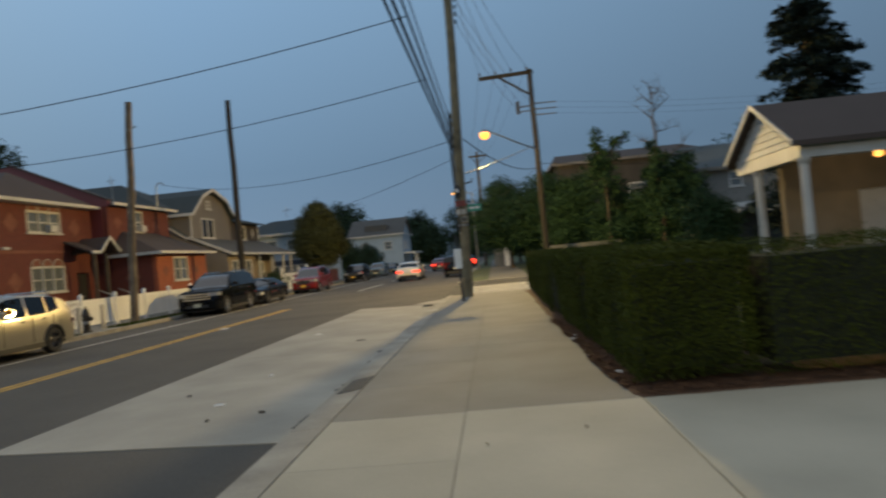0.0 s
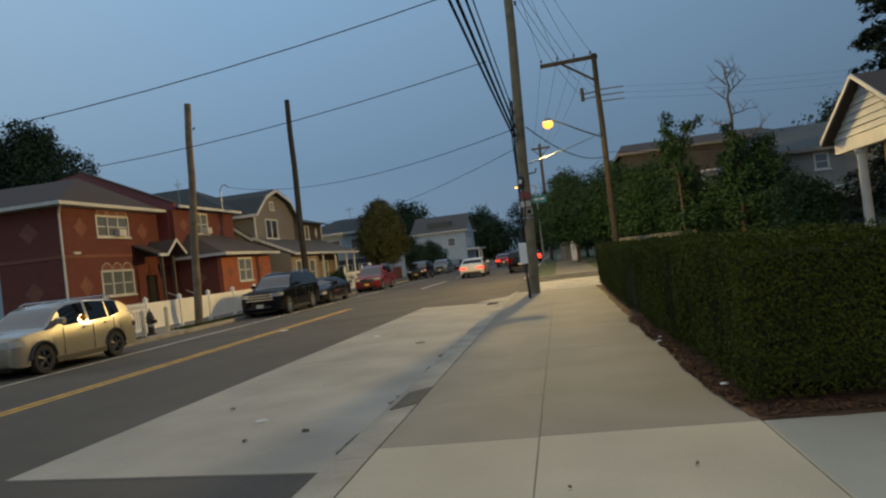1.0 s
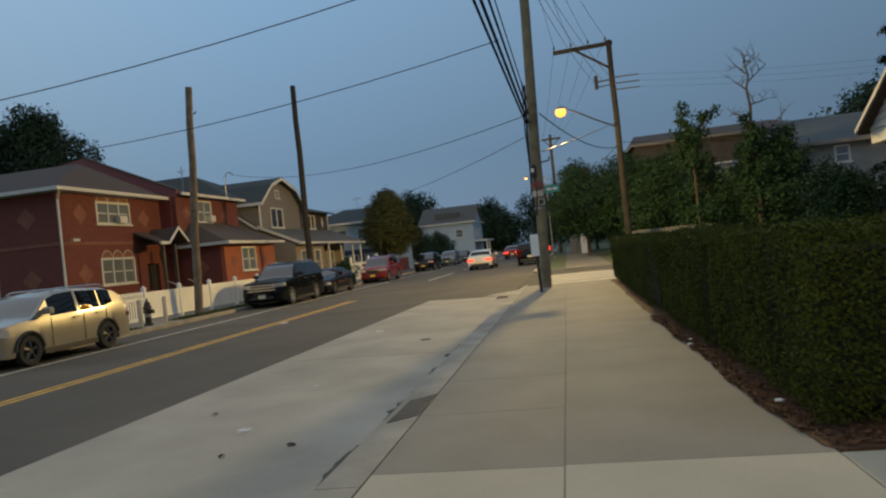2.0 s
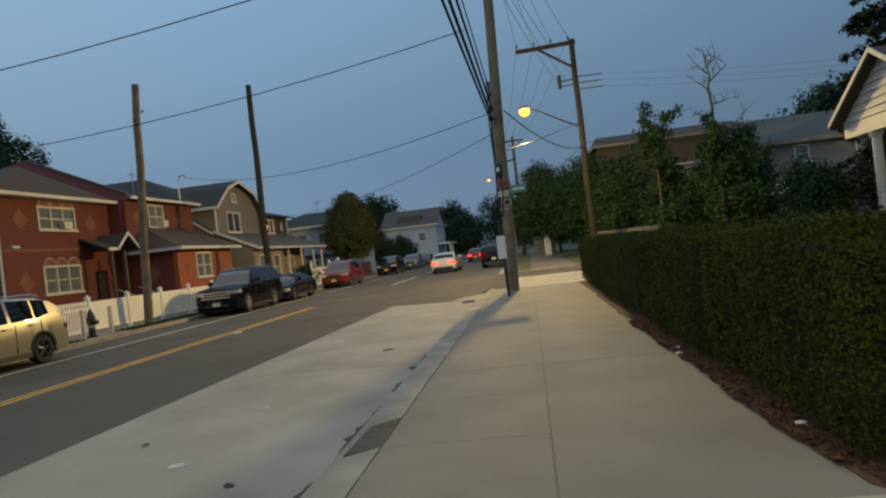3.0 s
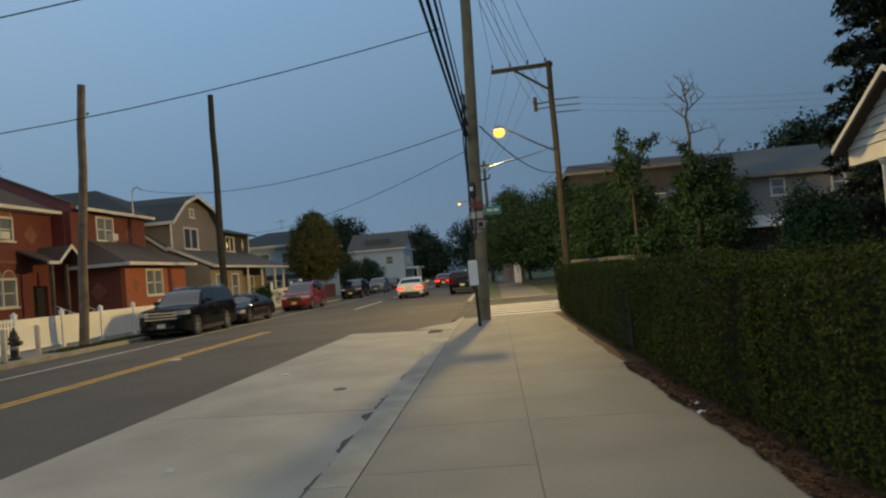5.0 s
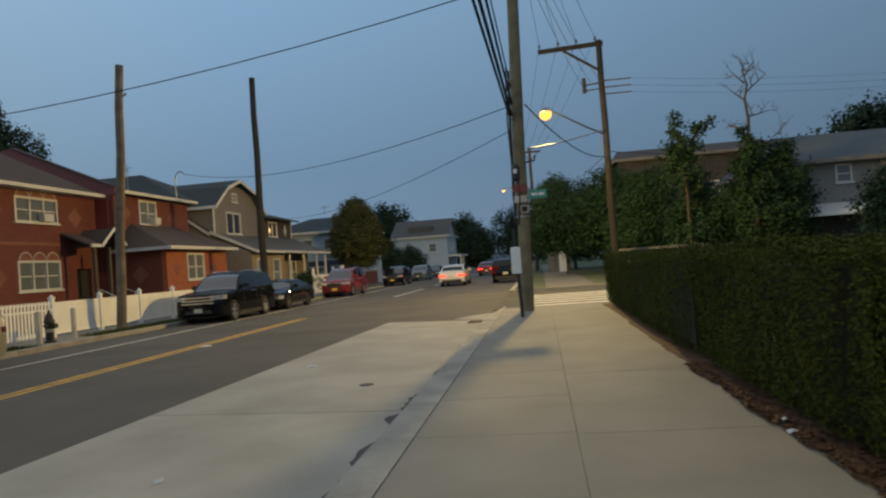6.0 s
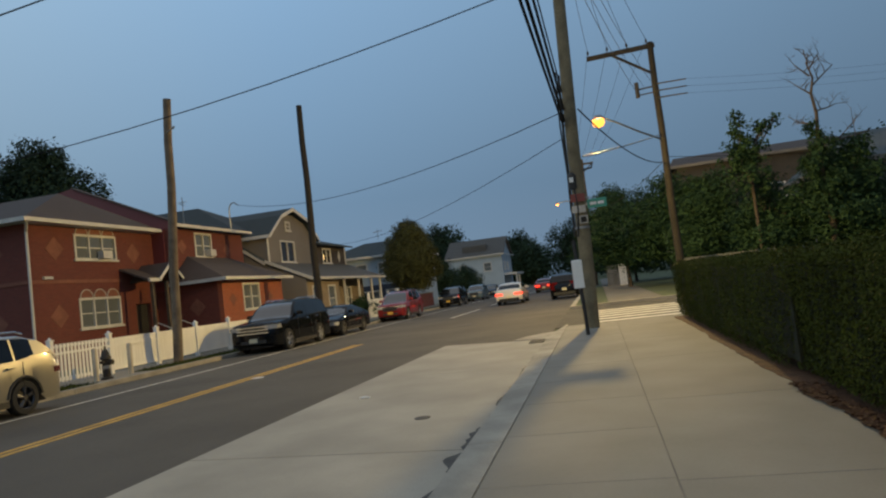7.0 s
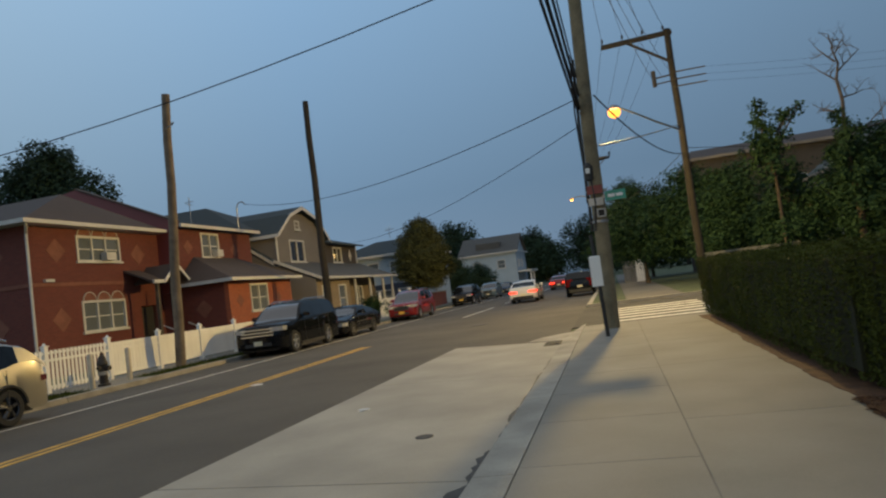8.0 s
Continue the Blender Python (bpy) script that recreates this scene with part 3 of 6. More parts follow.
g.f += [tuple(range(6)), tuple(range(11, 5, -1))] + [(i, i + 6, (i + 1) % 6 + 6, (i + 1) % 6) for i in range(6)]
part("ramp", g, CONCRETE, corner)
yard = sheet("yard", HEDGE_LINE + 0.006, 6.88, 60, PAVE_END, -0.02, GRASS, "dim garden lawn behind the hedge", "lawn", 0.15)


def bed_edge(y):
    """Where the mulch under the hedge meets the pavement."""
    return 1.17 + 0.19 * math.exp(-(y - 7.0) / 2.2) + 0.05 * math.exp(-abs(y - 10.5) / 3) + 0.07 * noise.noise(Vector((0.3, y * 1.2, 0))) + 0.03 * noise.noise(Vector((2.3, y * 5.5, 0)))


edge = [(bed_edge(7.0 + 0.14 * k), 7.0 + 0.14 * k) for k in range(131)]
front = [(1.42 + 0.14 * k, 6.87 + 0.06 * noise.noise(Vector((5.1, k * 0.4, 0)))) for k in range(14)]
bed = tagged(part("planting_bed", Geo().prism([(3.4, 6.9), (3.4, 25.3)] + edge[::-1] + front, "z", -0.02, 0.009), SOIL), "bare brown mulch bed under the hedge", "soil", kind="structure")
bed2 = sheet("planting_bed", 3.42, 6.885, 12, 8.4, 0.008, SOIL, "bare brown mulch bed under the hedge", "soil", 0.1)

kerb = thing("kerb", (KERB_IN, 10, -0.15), "worn pale concrete kerb with dark patches", "kerb", kind="structure")
ends = [-30, -20, -12, -6, -2, 0.7, 3.0, 4.6, 6.6, 9.7, 12.8, 15.9, 19.0, 22.4]
for a, b in zip(ends[:-1], ends[1:]):
    prof = [(KERB_OUT, -0.17), (KERB_OUT + 0.055, -0.035), (KERB_OUT + 0.085, -0.003), (KERB_IN - 0.006, 0.002), (KERB_IN - 0.006, -0.17)]
    part("kerbstone", Geo().prism(prof, "y", a + 0.006, b - 0.006), KERB, kerb)
part("corner_stone", Geo().prism([(KERB_OUT + 0.06, 22.41), (KERB_IN - 0.005, 22.41), (KERB_IN - 0.005, CROSS_0 - 0.8), (-1.66, 26.3), (-1.80, 24.9)], "z", -0.17, 0.0), KERB, kerb)
part("drain_apron", Geo().prism([(-2.9, 24.35), (KERB_OUT - 0.01, 23.97), (KERB_OUT + 0.12, 26.0), (-2.25, 25.7), (-2.7, 25.1)], "z", ROAD - 0.02, ROAD + 0.03), KERB, kerb)
part("patch", Geo().prism([(KERB_IN - 0.01, 8.45), (KERB_IN - 0.01, 9.35), (KERB_OUT + 0.17, 9.1), (KERB_OUT + 0.15, 8.25)], "z", 0.0, 0.006), STAIN, kerb, "dark tar patch")

def gutter_stain(y0, y1, wide, seed):
    """A long ragged stain against the foot of the kerb."""
    n = max(6, int((y1 - y0) / 0.09))
    ys = [y0 + (y1 - y0) * k / n for k in range(n + 1)]
    w = [wide * max(0.0, 0.45 + 0.9 * noise.noise(Vector((seed, y * 1.7, 0))) + 0.5 * noise.noise(Vector((seed + 3, y * 6, 0)))) * math.sin(math.pi * (k + 0.3) / (n + 0.6)) ** 0.5 + 0.008 for k, y in enumerate(ys)]
    return [(KERB_OUT - 0.004, y) for y in ys] + [(KERB_OUT - 0.012 - d, y) for d, y in zip(w[::-1], ys[::-1])]


stains = thing("gutter_dirt", (-2.1, 10, ROAD), "dark damp dirt lying in the gutter", "dirt", kind="stuff")
for i, (y0, y1, w) in enumerate(((6.9, 8.4, 0.10), (8.6, 10.6, 0.17), (10.7, 12.3, 0.10), (12.4, 14.1, 0.24), (14.6, 17.0, 0.07), (17.2, 21.0, 0.05))):
    part("stain", Geo().prism(gutter_stain(y0, y1, w, 1.7 * i + 0.4), "z", ROAD + 0.0125, ROAD + 0.0155), STAIN, stains)

# the far side of the street
far = thing("far_pavement", (-17, 20, -0.15), "concrete pavement across the street", "pavement", kind="structure")
for a in range(-20, 160, 3):
    part("flag", Geo().slab(-16.9, a, -0.15, -15.27, a + 2.99, -0.004, 0.006), CONCRETE, far)
far_kerb = thing("far_kerb", (-14.1, 20, -0.15), "worn concrete kerb across the street", "kerb", kind="structure")
for a in range(-20, 160, 6):
    part("kerbstone", Geo().box(-14.22, a, -0.17, -14.03, a + 5.98, 0.0), KERB, far_kerb)
sheet("verge", -15.26, -20, -14.23, 160, -0.02, GRASS, "thin grass verge across the street", "grass", 0.13)
sheet("verge_drive", -15.255, 23.2, -14.235, 25.7, -0.008, CONCRETE, "concrete strip beside the far kerb", "pavement", 0.1)
sheet("front_yard", -60, -20, -16.91, 160, -0.03, GRASS, "dim front yards across the street", "lawn", 0.1)

# beyond the side street
north = thing("north_pavement", (0, 60, -0.15), "concrete pavement beyond the side street", "pavement", kind="structure")
for a in range(0, 90, 3):
    part("flag", Geo().slab(-0.3, CROSS_1 + 0.2 + a, -0.15, 2.0, CROSS_1 + 3.19 + a, -0.002, 0.006), CONCRETE_DULL, north)
part("edge", Geo().box(-1.95, CROSS_1, -0.17, 60, CROSS_1 + 0.18, 0.0), KERB, north)
part("edge", Geo().box(-1.95, CROSS_1 + 0.19, -0.17, -1.75, 160, 0.0), KERB, north)
sheet("north_verge", -1.74, CROSS_1 + 0.19, -0.31, 160, -0.01, GRASS, "grass strip by the kerb beyond the side street", "grass", 0.13)
sheet("north_yard", 2.01, CROSS_1 + 0.19, 60, 160, -0.015, GRASS, "dim front yard beyond the side street", "lawn", 0.13)

# ---------------------------------------------------------------- the clipped hedge beside the pavement
def hedge(runs, top):
    """A clipped box hedge over the plan runs (x0, y0, x1, y1, leaves per square metre)."""
    t = thing("hedge", (2.0, 16, 0.0), "clipped dark green box hedge with bare soil under it", "hedge")
    o = origin_of(t)
    core = Geo()
    rng = np.random.default_rng(3)
    P, N = [], []

    def bulge(p):
        return 0.085 * noise.noise(Vector((p[0] * 1.1, p[1] * 1.1, p[2] * 1.3))) + 0.065 * noise.noise(Vector((p[0] * 4, p[1] * 4, p[2] * 1.1))) + 0.035 * noise.noise(Vector((p[0] * 7, p[1] * 7, p[2] * 7)))

    for x0, y0, x1, y1, dens, faces in runs:
        # solid box for the twigs and the painted shade between the leaves
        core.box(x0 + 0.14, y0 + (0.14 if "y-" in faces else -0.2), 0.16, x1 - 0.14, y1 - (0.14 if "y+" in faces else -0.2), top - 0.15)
        for axis, at, sign in (("x", x0, -1), ("x", x1, 1), ("y", y0, -1), ("y", y1, 1), ("z", top, 1)):
            if axis + ("+" if sign > 0 else "-") not in faces:
                continue
            w, h = {"x": (y1 - y0, top - 0.10), "y": (x1 - x0, top - 0.10), "z": (x1 - x0, y1 - y0)}[axis]
            k = int(w * h * dens)
            u, v = rng.random(k), rng.random(k)
            if axis == "x":
                p = np.stack([np.full(k, at), y0 + u * w, 0.10 + v * h], 1)
                n = np.tile((sign, 0, 0.3), (k, 1))
            elif axis == "y":
                p = np.stack([x0 + u * w, np.full(k, at), 0.10 + v * h], 1)
                n = np.tile((0, sign, 0.3), (k, 1))
            else:
                p = np.stack([x0 + u * w, y0 + v * h, np.full(k, at)], 1)
                n = np.tile((0, 0, 1.0), (k, 1))
            n = n.astype(float)
            deep = np.array([bulge(q) for q in p]) - rng.exponential(0.045, k)
            if axis != "z":       # the foot draws in and thins out
                low = np.clip((0.42 - p[:, 2]) / 0.35, 0, 1)
                deep -= 0.07 * low
                keep = rng.random(k) > low * 0.30
                round_top = np.clip((p[:, 2] - top + 0.12) / 0.12, 0, 1)
                deep -= 0.05 * round_top ** 2
            else:
                keep = np.ones(k, bool)
                deep += np.where(rng.random(k) < 0.10, rng.exponential(0.035, k), 0.0)      # wispy shoots
            nn = n / np.linalg.norm(n, axis=1)[:, None]
            p = p + nn * deep[:, None]
            P.append(p[keep]); N.append(n[keep])
    me = leaf_cloud(np.concatenate(P) - np.array(o), np.concatenate(N), 0.033, 8, droop=-0.5, aspect=0.5)
    me.materials.append(LEAF_HEDGE)
    f = new("foliage", me)
    f.parent = t
    tagged(f, kind="stuff")
    part("dark_twig_core", core, HEDGE_CORE, t)
    g = Geo()
    r = random.Random(2)
    for i in range(70):
        y = 7.35 + i * 0.25 + r.uniform(-0.1, 0.1)
        x = 1.60 + r.uniform(-0.05, 0.25)
        g.tube([(x, y, 0.0), (x + r.uniform(-0.1, 0.1), y + r.uniform(-0.1, 0.1), 0.25), (x + r.uniform(-0.15, 0.1), y + r.uniform(-0.15, 0.15), 0.5)], [0.014, 0.010, 0.006], 5)
    tagged(part("stem_rest", g, BARK, t), kind="stuff")
    return t


hedge([(1.40, 7.15, 2.65, 10.5, 4600, "x- y- z+ x+"), (1.33, 10.5, 2.65, 15.0, 4600, "x- z+ x+"), (1.25, 15.0, 2.65, 25.1, 2800, "x- y+ z+"), (2.65, 7.05, 10.5, 8.2, 1500, "y- z+ y+")], 1.35)

# ---------------------------------------------------------------- poles, lamp, wires
def timber_pole(at, lean_to, r0, r1, label, name="utility_pole", wood=None):
    t = thing(name, at, label, "utility pole")
    g = Geo()
    a, b = Vector(at), Vector(lean_to)
    pts = [a - Vector((0, 0, 0.1))] + [a.lerp(b, k / 6) + Vector((0.02 * math.sin(k * 2.1), 0.02 * math.cos(k * 1.7), 0)) for k in range(1, 6)] + [b]
    g.tube(pts, [r0 + (r1 - r0) * k / 6 for k in range(7)], 14)
    part("shaft", g, wood or WOOD_POLE, t, smooth=50)
    return t


pole_a = timber_pole((-15.25, 28.3, 0), (-14.48, 27.96, 9.2), 0.17, 0.135, "bare weathered timber pole by a white fence", wood=WOOD_PALE)
part("guy_hook", Geo().rod((-14.6, 27.9, 8.0), (-14.2, 27.7, 8.05), 0.02, 0.01), STEEL, pole_a)
part("guy_hook", Geo().rod((-14.2, 27.7, 8.05), (-14.1, 27.65, 8.1), 0.04, 0.03), STEEL, pole_a)
pole_b = timber_pole((-15.15, 41.0, 0), (-15.18, 41.2, 12.27), 0.20, 0.15, "bare dark timber pole beside parked cars", wood=WOOD_DARK)

MAIN = Vector((-0.89, 24.45, 0.0))
MAIN_TOP = Vector((-0.55, 24.45, 13.2))
pole_c = timber_pole(MAIN, MAIN_TOP, 0.175, 0.14, "tall timber pole carrying cables and a street sign", wood=WOOD_MAIN)


def on_main(z, dx=0.0, dy=0.0):
    return MAIN.lerp(MAIN_TOP, z / 13.2) + Vector((dx, dy, 0))


for k in range(5):
    p = on_main(9.72 + 0.26 * k, 0.16)
    part("insulator", Geo().turn([(0.02, -0.07), (0.05, -0.06), (0.03, 0.0), (0.05, 0.06), (0.02, 0.07)], p + Vector((0.06, 0, 0)), "z", 8), CAST, pole_c, "dark spool insulator")
for pts, r in (([on_main(6.5, -0.20), on_main(4.9, -0.22), on_main(3.44, -0.21), on_main(2.33, -0.2)], 0.034), ([on_main(6.6, -0.26), on_main(5.2, -0.29), on_main(3.9, -0.23), on_main(3.0, -0.24)], 0.02), ([on_main(3.6, -0.1, -0.2), on_main(3.0, -0.05, -0.22), on_main(2.3, -0.12, -0.2)], 0.022)):
    part("conduit", Geo().tube(pts, [r] * len(pts), 8), PLASTIC, pole_c, "black cable riser")
part("cable_box", Geo().turn([(0.02, -0.22), (0.11, -0.19), (0.12, 0.13), (0.05, 0.22)], on_main(3.72, -0.13, -0.14), "z", 12), PLASTIC, pole_c, "black splice case")
part("case_label", Geo().box(-0.99, 24.165, 3.68, -0.89, 24.172, 3.80), SIGN_WHITE, pole_c, "small white label")
for name, z0, z1, x0, x1, mat, label in (("notice_plate", 3.18, 3.38, -1.02, -0.66, SIGN_RED, "faded red notice band"), ("notice_plate", 2.90, 3.08, -1.02, -0.68, STEEL, "small pale notice plate"), ("notice_plate", 2.62, 2.82, -0.86, -0.66, STEEL, "small pale framed plate")):
    part(name, Geo().box(x0, 24.225, z0, x1, 24.24, z1), mat, pole_c, label)
part("plate_field", Geo().box(-0.83, 24.219, 2.65, -0.69, 24.224, 2.79), WOOD_DARK, pole_c)
part("bracket", Geo().rod(on_main(3.27, -0.25), on_main(3.27, 0.25), 0.03), STEEL, pole_c)
part("bracket", Geo().tube([on_main(3.98, 0.1), on_main(4.02, 0.38), on_main(4.14, 0.40)], [0.025] * 3, 6), CAST, pole_c, "dark steel hook")
part("strap", Geo().rod(on_main(2.50), on_main(2.56), 0.195, 0.195, 14), STEEL, pole_c)

street_sign = thing("street_sign", on_main(3.1, 0.2), "green street name plate on a timber pole", "street sign")
part("plate", Geo().slab(-0.63, 24.37, 2.99, -0.15, 24.40, 3.22, 0.004), SIGN_GREEN, street_sign)
g = Geo()
for a, b in ((-0.56, -0.40), (-0.37, -0.22)):
    g.box(a, 24.362, 3.07, b, 24.368, 3.14)
part("lettering", g, SIGN_WHITE, street_sign, "white bars of lettering")
part("clamp", Geo().box(-0.69, 24.35, 3.07, -0.63, 24.43, 3.14), STEEL, street_sign)

stub = thing("sign_post", (-0.98, 22.55, 0), "black metal post with a pale boxed timetable", "bus stop sign")
part("post", Geo().rod((-0.98, 22.55, -0.05), (-1.04, 22.55, 2.15), 0.042, 0.042, 10), PLASTIC, stub, smooth=50)
part("timetable_box", Geo().slab(-1.15, 22.47, 1.06, -0.92, 22.64, 1.70, 0.02), SIGN_WHITE, stub, "pale grey timetable box")
# pole with a crossarm and the street lamp
T0, T1 = Vector((3.22, 40.6, 0)), Vector((3.17, 40.0, 11.76))
pole_t = timber_pole(T0, T1, 0.18, 0.14, "dark timber pole with a one-sided crossarm and street lamp", wood=WOOD_DARK)
ARM_Y, ARM_Z = 39.9, 11.38
part("crossarm", Geo().plate([(0.22, ARM_Y, ARM_Z), (3.36, ARM_Y, ARM_Z + 0.10), (3.36, ARM_Y, ARM_Z + 0.31), (0.22, ARM_Y, ARM_Z + 0.21)], -0.11), WOOD_DARK, pole_t)
part("arm_brace", Geo().rod((1.40, ARM_Y, ARM_Z + 0.05), (3.12, 40.02, 10.28), 0.065, 0.065, 6), WOOD_DARK, pole_t)
ARM_PINS = [Vector((0.30 + k * 0.90, ARM_Y - 0.06, ARM_Z + 0.21 + 0.028 * k)) for k in range(4)]
for p in ARM_PINS:
    part("insulator", Geo().turn([(0.02, 0.0), (0.02, 0.07), (0.06, 0.09), (0.045, 0.18), (0.03, 0.24)], p, "z", 8), CAST, pole_t)
for k in range(3):
    z = 9.70 - 0.33 * k
    part("side_pin", Geo().rod((3.08, 40.0, z + 0.06), (4.5, 39.7, z - 0.02), 0.033, 0.028, 6), CAST, pole_t, "side pin carrying a wire")
part("cut_out", Geo().rod((2.32, 40.0, 9.24), (2.32, 40.0, 9.96), 0.1, 0.1, 10).rod((2.32, 40.0, 9.62), (3.1, 40.05, 9.68), 0.038).rod((2.32, 40.0, 9.35), (3.1, 40.05, 9.4), 0.03), CAST, pole_t, "dark fuse cut-out")
street_lamp = thing("street_lamp", (3.2, 40.2, 7.2), "glowing sodium street lamp on a steel arm", "street lamp")
part("arm", Geo().tube([(3.16, 40.2, 7.15), (2.0, 38.6, 7.42), (1.05, 37.2, 7.68), (0.42, 36.25, 7.80)], [0.048, 0.045, 0.04, 0.038], 8), STEEL, street_lamp, smooth=50)
part("hood", Geo().turn([(0.05, 0.2), (0.15, 0.17), (0.22, 0.07), (0.235, 0.0), (0.21, 0.0)], LAMP + Vector((0, 0, 0.02)), "z", 16), STEEL, street_lamp, smooth=60)
# lens bowl made oversize, so its shape takes in the lamp's bloom
part("lens", Geo().turn([(0.235, 0.0), (0.26, -0.14), (0.19, -0.27), (0.01, -0.34)], LAMP + Vector((0, 0, 0.01)), "z", 16), LAMP_GLOW, street_lamp, "glowing orange lens", smooth=60).visible_shadow = False
lamp_near = thing("street_lamp", (-1.35, -7.0, 0), "street lamp on a timber pole behind the start", "street lamp")
part("shaft", Geo().tube([(-1.35, -7.0, -0.05), (-1.35, -7.0, 4.0), (-1.35, -7.0, 9.5)], [0.17, 0.15, 0.13], 12), WOOD_POLE, lamp_near, smooth=50)
part("arm", Geo().tube([(-1.35, -7.0, 7.3), (-2.2, -7.0, 7.8), (-2.9, -7.0, 8.1)], [0.045, 0.04, 0.036], 8), STEEL, lamp_near, smooth=50)
part("hood", Geo().turn([(0.05, 0.2), (0.15, 0.17), (0.22, 0.07), (0.235, 0.0), (0.21, 0.0)], LAMP_BACK + Vector((0, 0, 0.02)), "z", 16), STEEL, lamp_near, smooth=60)
part("lens", Geo().turn([(0.21, 0.0), (0.215, -0.12), (0.16, -0.21), (0.01, -0.26)], LAMP_BACK + Vector((0, 0, 0.01)), "z", 16), LAMP_GLOW, lamp_near, "glowing orange lens", smooth=60).visible_shadow = False
# a distant crossarm pole and a lamp further along
pole_d = timber_pole((-0.85, 78, 0), (-0.7, 78, 12.9), 0.2, 0.15, "distant timber pole with a crossarm")
part("crossarm", Geo().box(-1.65, 77.85, 12.3, 0.4, 77.95, 12.5), WOOD_POLE, pole_d)
part("arm_brace", Geo().rod((-1.4, 77.9, 12.3), (-0.72, 78, 11.5), 0.04).rod((0.15, 77.9, 12.3), (-0.72, 78, 11.5), 0.04), WOOD_POLE, pole_d)
lamp_far = thing("street_lamp", (-1.5, 61, 0), "lit street lamp further along the pavement", "street lamp")
part("shaft", Geo().rod((-1.3, 61, 0), (-1.3, 61, 6.9), 0.08, 0.05, 8), STEEL, lamp_far)
part("arm", Geo().tube([(-1.3, 61, 6.8), (-2.2, 60.9, 7.1), (-2.8, 60.8, 7.05)], [0.04, 0.035, 0.03], 6), STEEL, lamp_far)
part("hood", Geo().turn([(0.03, 0.16), (0.13, 0.1), (0.15, 0.0)], (-2.94, 60.8, 6.94), "z", 12), STEEL, lamp_far)
part("lens", Geo().turn([(0.13, 0.0), (0.1, -0.08), (0.01, -0.12)], (-2.94, 60.8, 6.94), "z", 12), BULB_GLOW, lamp_far, "glowing lens").visible_shadow = False


def cable(a, b, sag, r, name="overhead_cable", label="thin black overhead cable", n=14, mat=None):
    g = Geo()
    a, b = Vector(a), Vector(b)
    pts = [a.lerp(b, k / n) - Vector((0, 0, sag * 4 * (k / n) * (1 - k / n))) for k in range(n + 1)]
    g.tube(pts, [r] * (n + 1), 5)
    return tagged(part(name, g, mat or WIRE, smooth=60), label, "cable", "overhead cables")

# ---------------------------------------------------------------- houses across the street
def gutter(g, axis, at, a0, a1, z, w=0.12, h=0.16):
    if axis == "x":
        return g.box(at, a0, z - h, at + w, a1, z)
    return g.box(a0, at, z - h, a1, at + w, z)


def diamond(parent, axis, at, a, z, r=0.5, thick=0.012):
    """A buff brick lozenge set just proud of the wall."""
    pts = [(a - r, z), (a, z - r), (a + r, z), (a, z + r)]
    if axis == "x":
        g = Geo().prism(pts, "x", at, at + thick)
    else:
        g = Geo().prism(pts, "y", at - thick, at)
    return part("brick_lozenge", g, BRICK_PALE, parent, "buff brick lozenge")


# two-storey red brick house with a forward wing and a low front room
FX, BX, LX = -22.4, -21.4, -18.75
red = thing("brick_house", (-24, 37, 0), "two-storey red brick house with buff lozenges and white trim", "house")
up, dn = (32.25, 4.62, 34.75, 5.66), (32.25, 1.60, 34.75, 2.85)
wall("front_wall", "x", FX, 29.6, 37.55, -0.1, 6.05, -0.3, BRICK_Y, red, [up, dn, (35.9, -0.05, 37.0, 2.5)])
wall("side_wall", "y", 29.6, -25.75, FX - 0.3, -0.1, 6.05, 0.3, BRICK_X, red)
wall("rear_wall", "y", 30.5, -36.0, -25.76, -0.1, 6.05, 0.3, SIDING_BLUE, red, label="pale blue sided rear wing wall")
wall("back_wall", "x", -36.0, 30.8, 46.0, -0.1, 6.05, 0.3, BRICK_Y, red)
part("floor_slab", Geo().box(-35.7, 30.8, 2.9, -22.72, 45.7, 3.05), DARK_WALL, red)
part("belt_course", Geo().box(FX, 29.6, 3.58, FX + 0.03, 35.0, 3.72).box(-25.75, 29.57, 3.58, FX + 0.03, 29.6, 3.72), BRICK_PALE, red)
for hole in (up, dn):
    window(red, "x", FX, 1, *hole, lights=3, bars=1)
    for k in range(3):       # arched brick heads with a white moulding
        c = hole[0] + (k + 0.5) * (hole[2] - hole[0]) / 3
        turn = [i * math.pi / 10 for i in range(11)]
        arc = [(c + 0.36 * math.cos(t), hole[3] + 0.075 + 0.33 * math.sin(t)) for t in turn]
        part("arch_panel", Geo().prism(arc, "x", FX + 0.004, FX + 0.016), BRICK_PALE, red, "buff arched window head")
        ring = [(c + 0.40 * math.cos(t), hole[3] + 0.075 + 0.37 * math.sin(t)) for t in turn] + arc[::-1]
        part("arch_moulding", Geo().prism(ring, "x", FX + 0.004, FX + 0.03), VINYL_DULL, red, "thin white arch moulding")
for a, z in ((31.05, 5.04), (36.0, 4.95), (31.05, 2.2)):
    diamond(red, "x", FX, a, z)
for a, z in ((-24.0, 4.9), (-24.0, 2.1)):
    diamond(red, "y", 29.6, a, z)
part("door", Geo().slab(FX - 0.22, 35.95, 0.0, FX - 0.16, 36.95, 2.45, 0.0), PLASTIC, red, "dark front door in shade")
